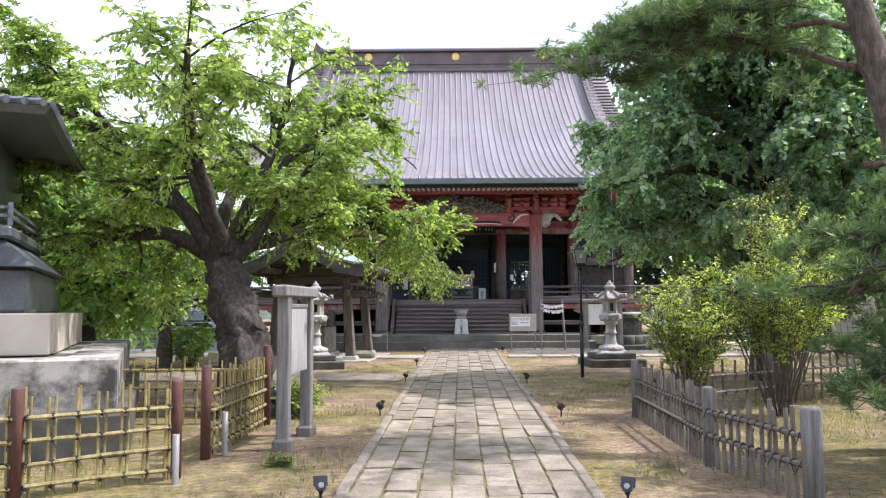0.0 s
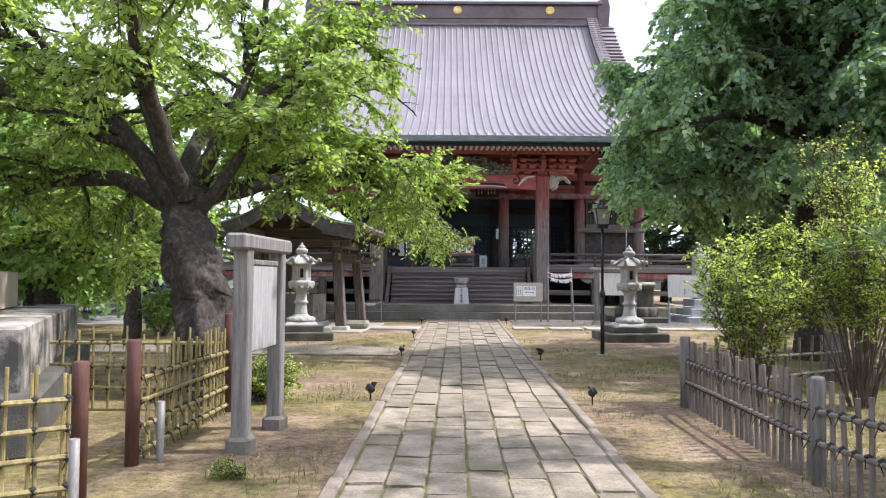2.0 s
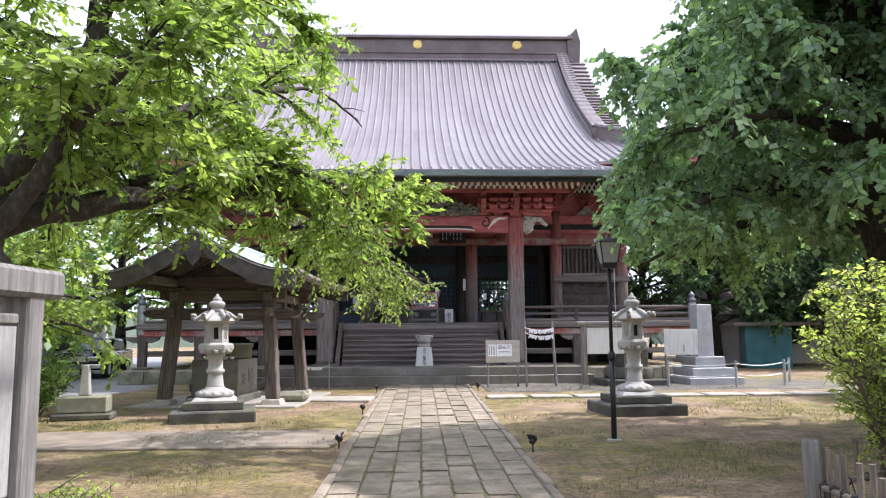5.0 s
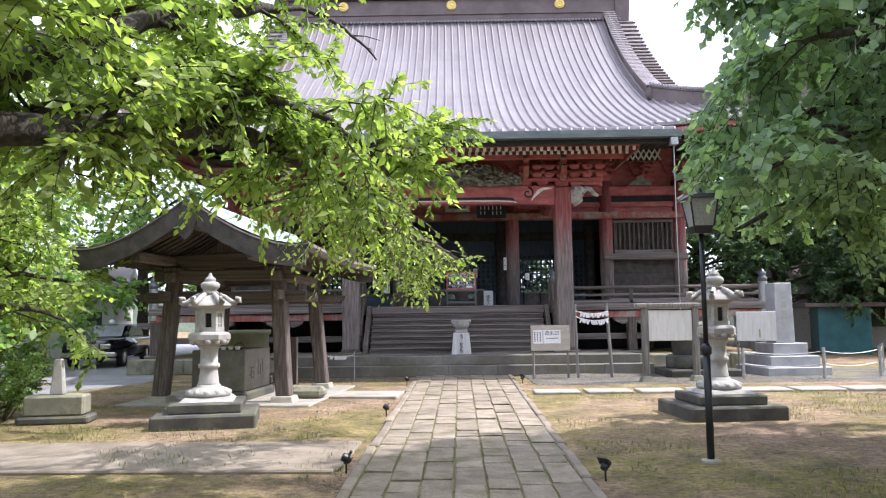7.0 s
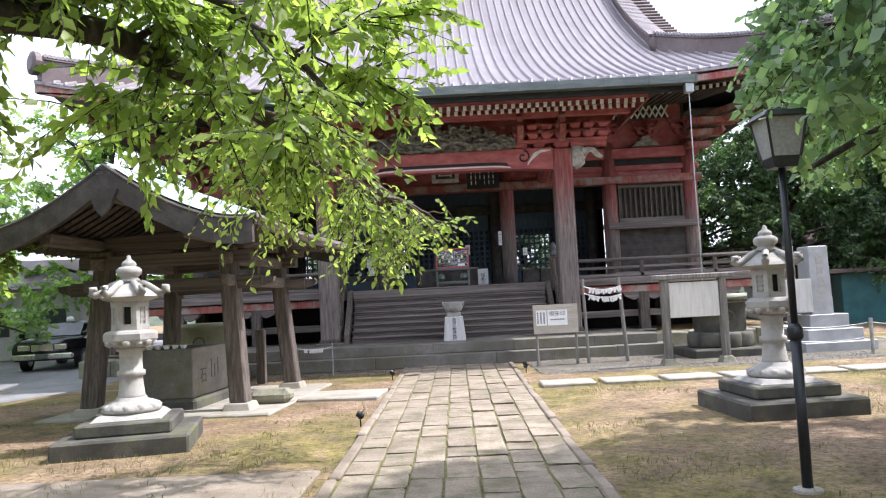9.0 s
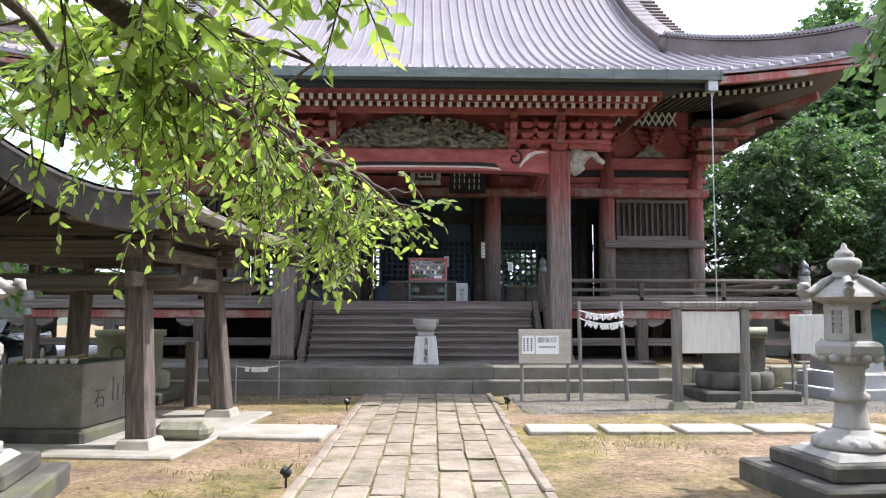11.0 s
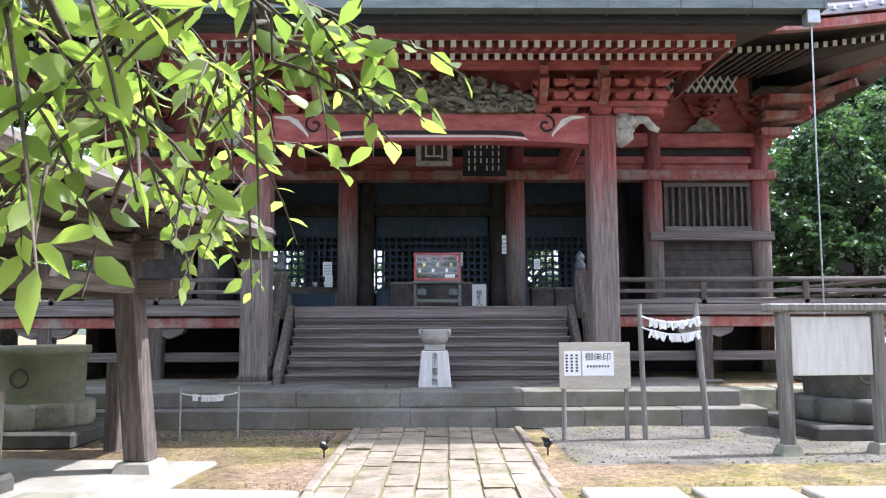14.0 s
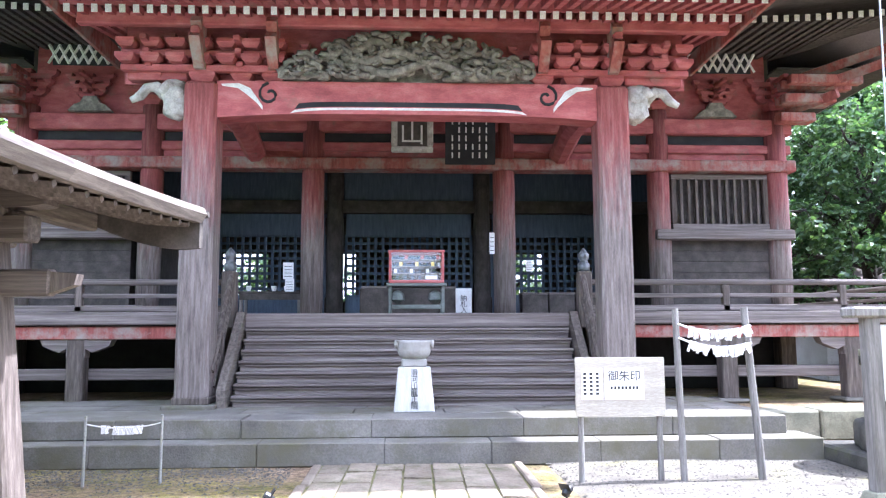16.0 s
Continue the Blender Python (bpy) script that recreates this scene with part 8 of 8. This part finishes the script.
# ---------------------------------------------------------------- paved path, stone by stone
def path():
    bed = bmesh.new()
    v = [bed.verts.new(p) for p in ((-1.3, -3, 0.015), (0.7, -3, 0.015), (1.3, 28.09, 0.015), (-1.1, 28.09, 0.015))]
    bed.faces.new(v)
    pav = tagged(part("pavement", bed, M_JOINT), "old stone-flagged approach path with mossy joints", "path", kind="structure")
    r = random.Random(17)
    shapes = []
    for k in range(10):
        bm = bmesh.new()
        bmesh.ops.create_cube(bm, size=1, matrix=Matrix.Translation((0, 0, -0.5)))
        bmesh.ops.bevel(bm, geom=[e for e in bm.edges if any(v.co.z > -0.1 for v in e.verts)], offset=0.045, segments=1, affect="EDGES")
        for vv in bm.verts:
            vv.co.x += r.uniform(-0.03, 0.03)
            vv.co.y += r.uniform(-0.035, 0.035)
            if vv.co.z > -0.1:
                vv.co.z += r.uniform(-0.12, 0.06)
        shapes.append(mesh_of(bm, "paving_stone", M_PAVER))
    cols = 7
    rest = bmesh.new()
    for c in range(cols):
        y = -2.4 + r.uniform(-0.5, 0)
        while y < 28.05:
            ln = r.choice((0.36, 0.46, 0.54, 0.64, 0.8))
            ln = min(ln, 28.09 - y)
            ym = y + ln / 2
            x0, x1 = -1.24 + 0.006 * (ym - 7) + 0.115, 0.90 + 0.02 * (ym - 7) - 0.115
            w = (x1 - x0) / cols
            m = Matrix.Translation((x0 + w * (c + 0.5), ym, 0.034 + r.uniform(-0.011, 0.011))) @ Matrix.Rotation(r.uniform(-0.022, 0.022) + 0.01 * (2 * c / cols - 1), 4, "Z") @ Matrix.Rotation(r.uniform(-0.008, 0.008), 4, "X") @ Matrix.Diagonal((w - 0.022, ln - 0.018, 0.055, 1))
            if ym > 5.5:
                st = part("paving_stone", shapes[r.randrange(10)], None, pav)
                st.matrix_basis = m
            else:
                box((m.translation.x - w / 2 + 0.008, y, 0.0), (m.translation.x + w / 2 - 0.008, y + ln - 0.014, 0.034), 0, rest)
            y += ln
    tagged(part("paving_rest", rest, M_PAVER, pav), kind="stuff")
    for s in (-1, 1):
        y = -2.9
        while y < 28.0:
            ln = min(r.uniform(0.75, 1.3), 28.1 - y)
            ym = y + ln / 2
            x = (-1.24 + 0.006 * (ym - 7) + 0.055) if s < 0 else (0.90 + 0.02 * (ym - 7) - 0.055)
            k = part("kerb_stone", box((-0.053, -ln / 2 + 0.006, -0.06), (0.053, ln / 2 - 0.006, 0.044), 0.016), M_KERB, pav)
            k.matrix_basis = Matrix.Translation((x + r.uniform(-0.012, 0.012), ym, r.uniform(-0.014, 0.008))) @ Matrix.Rotation(r.uniform(-0.02, 0.02), 4, "Z")
            y += ln


path()
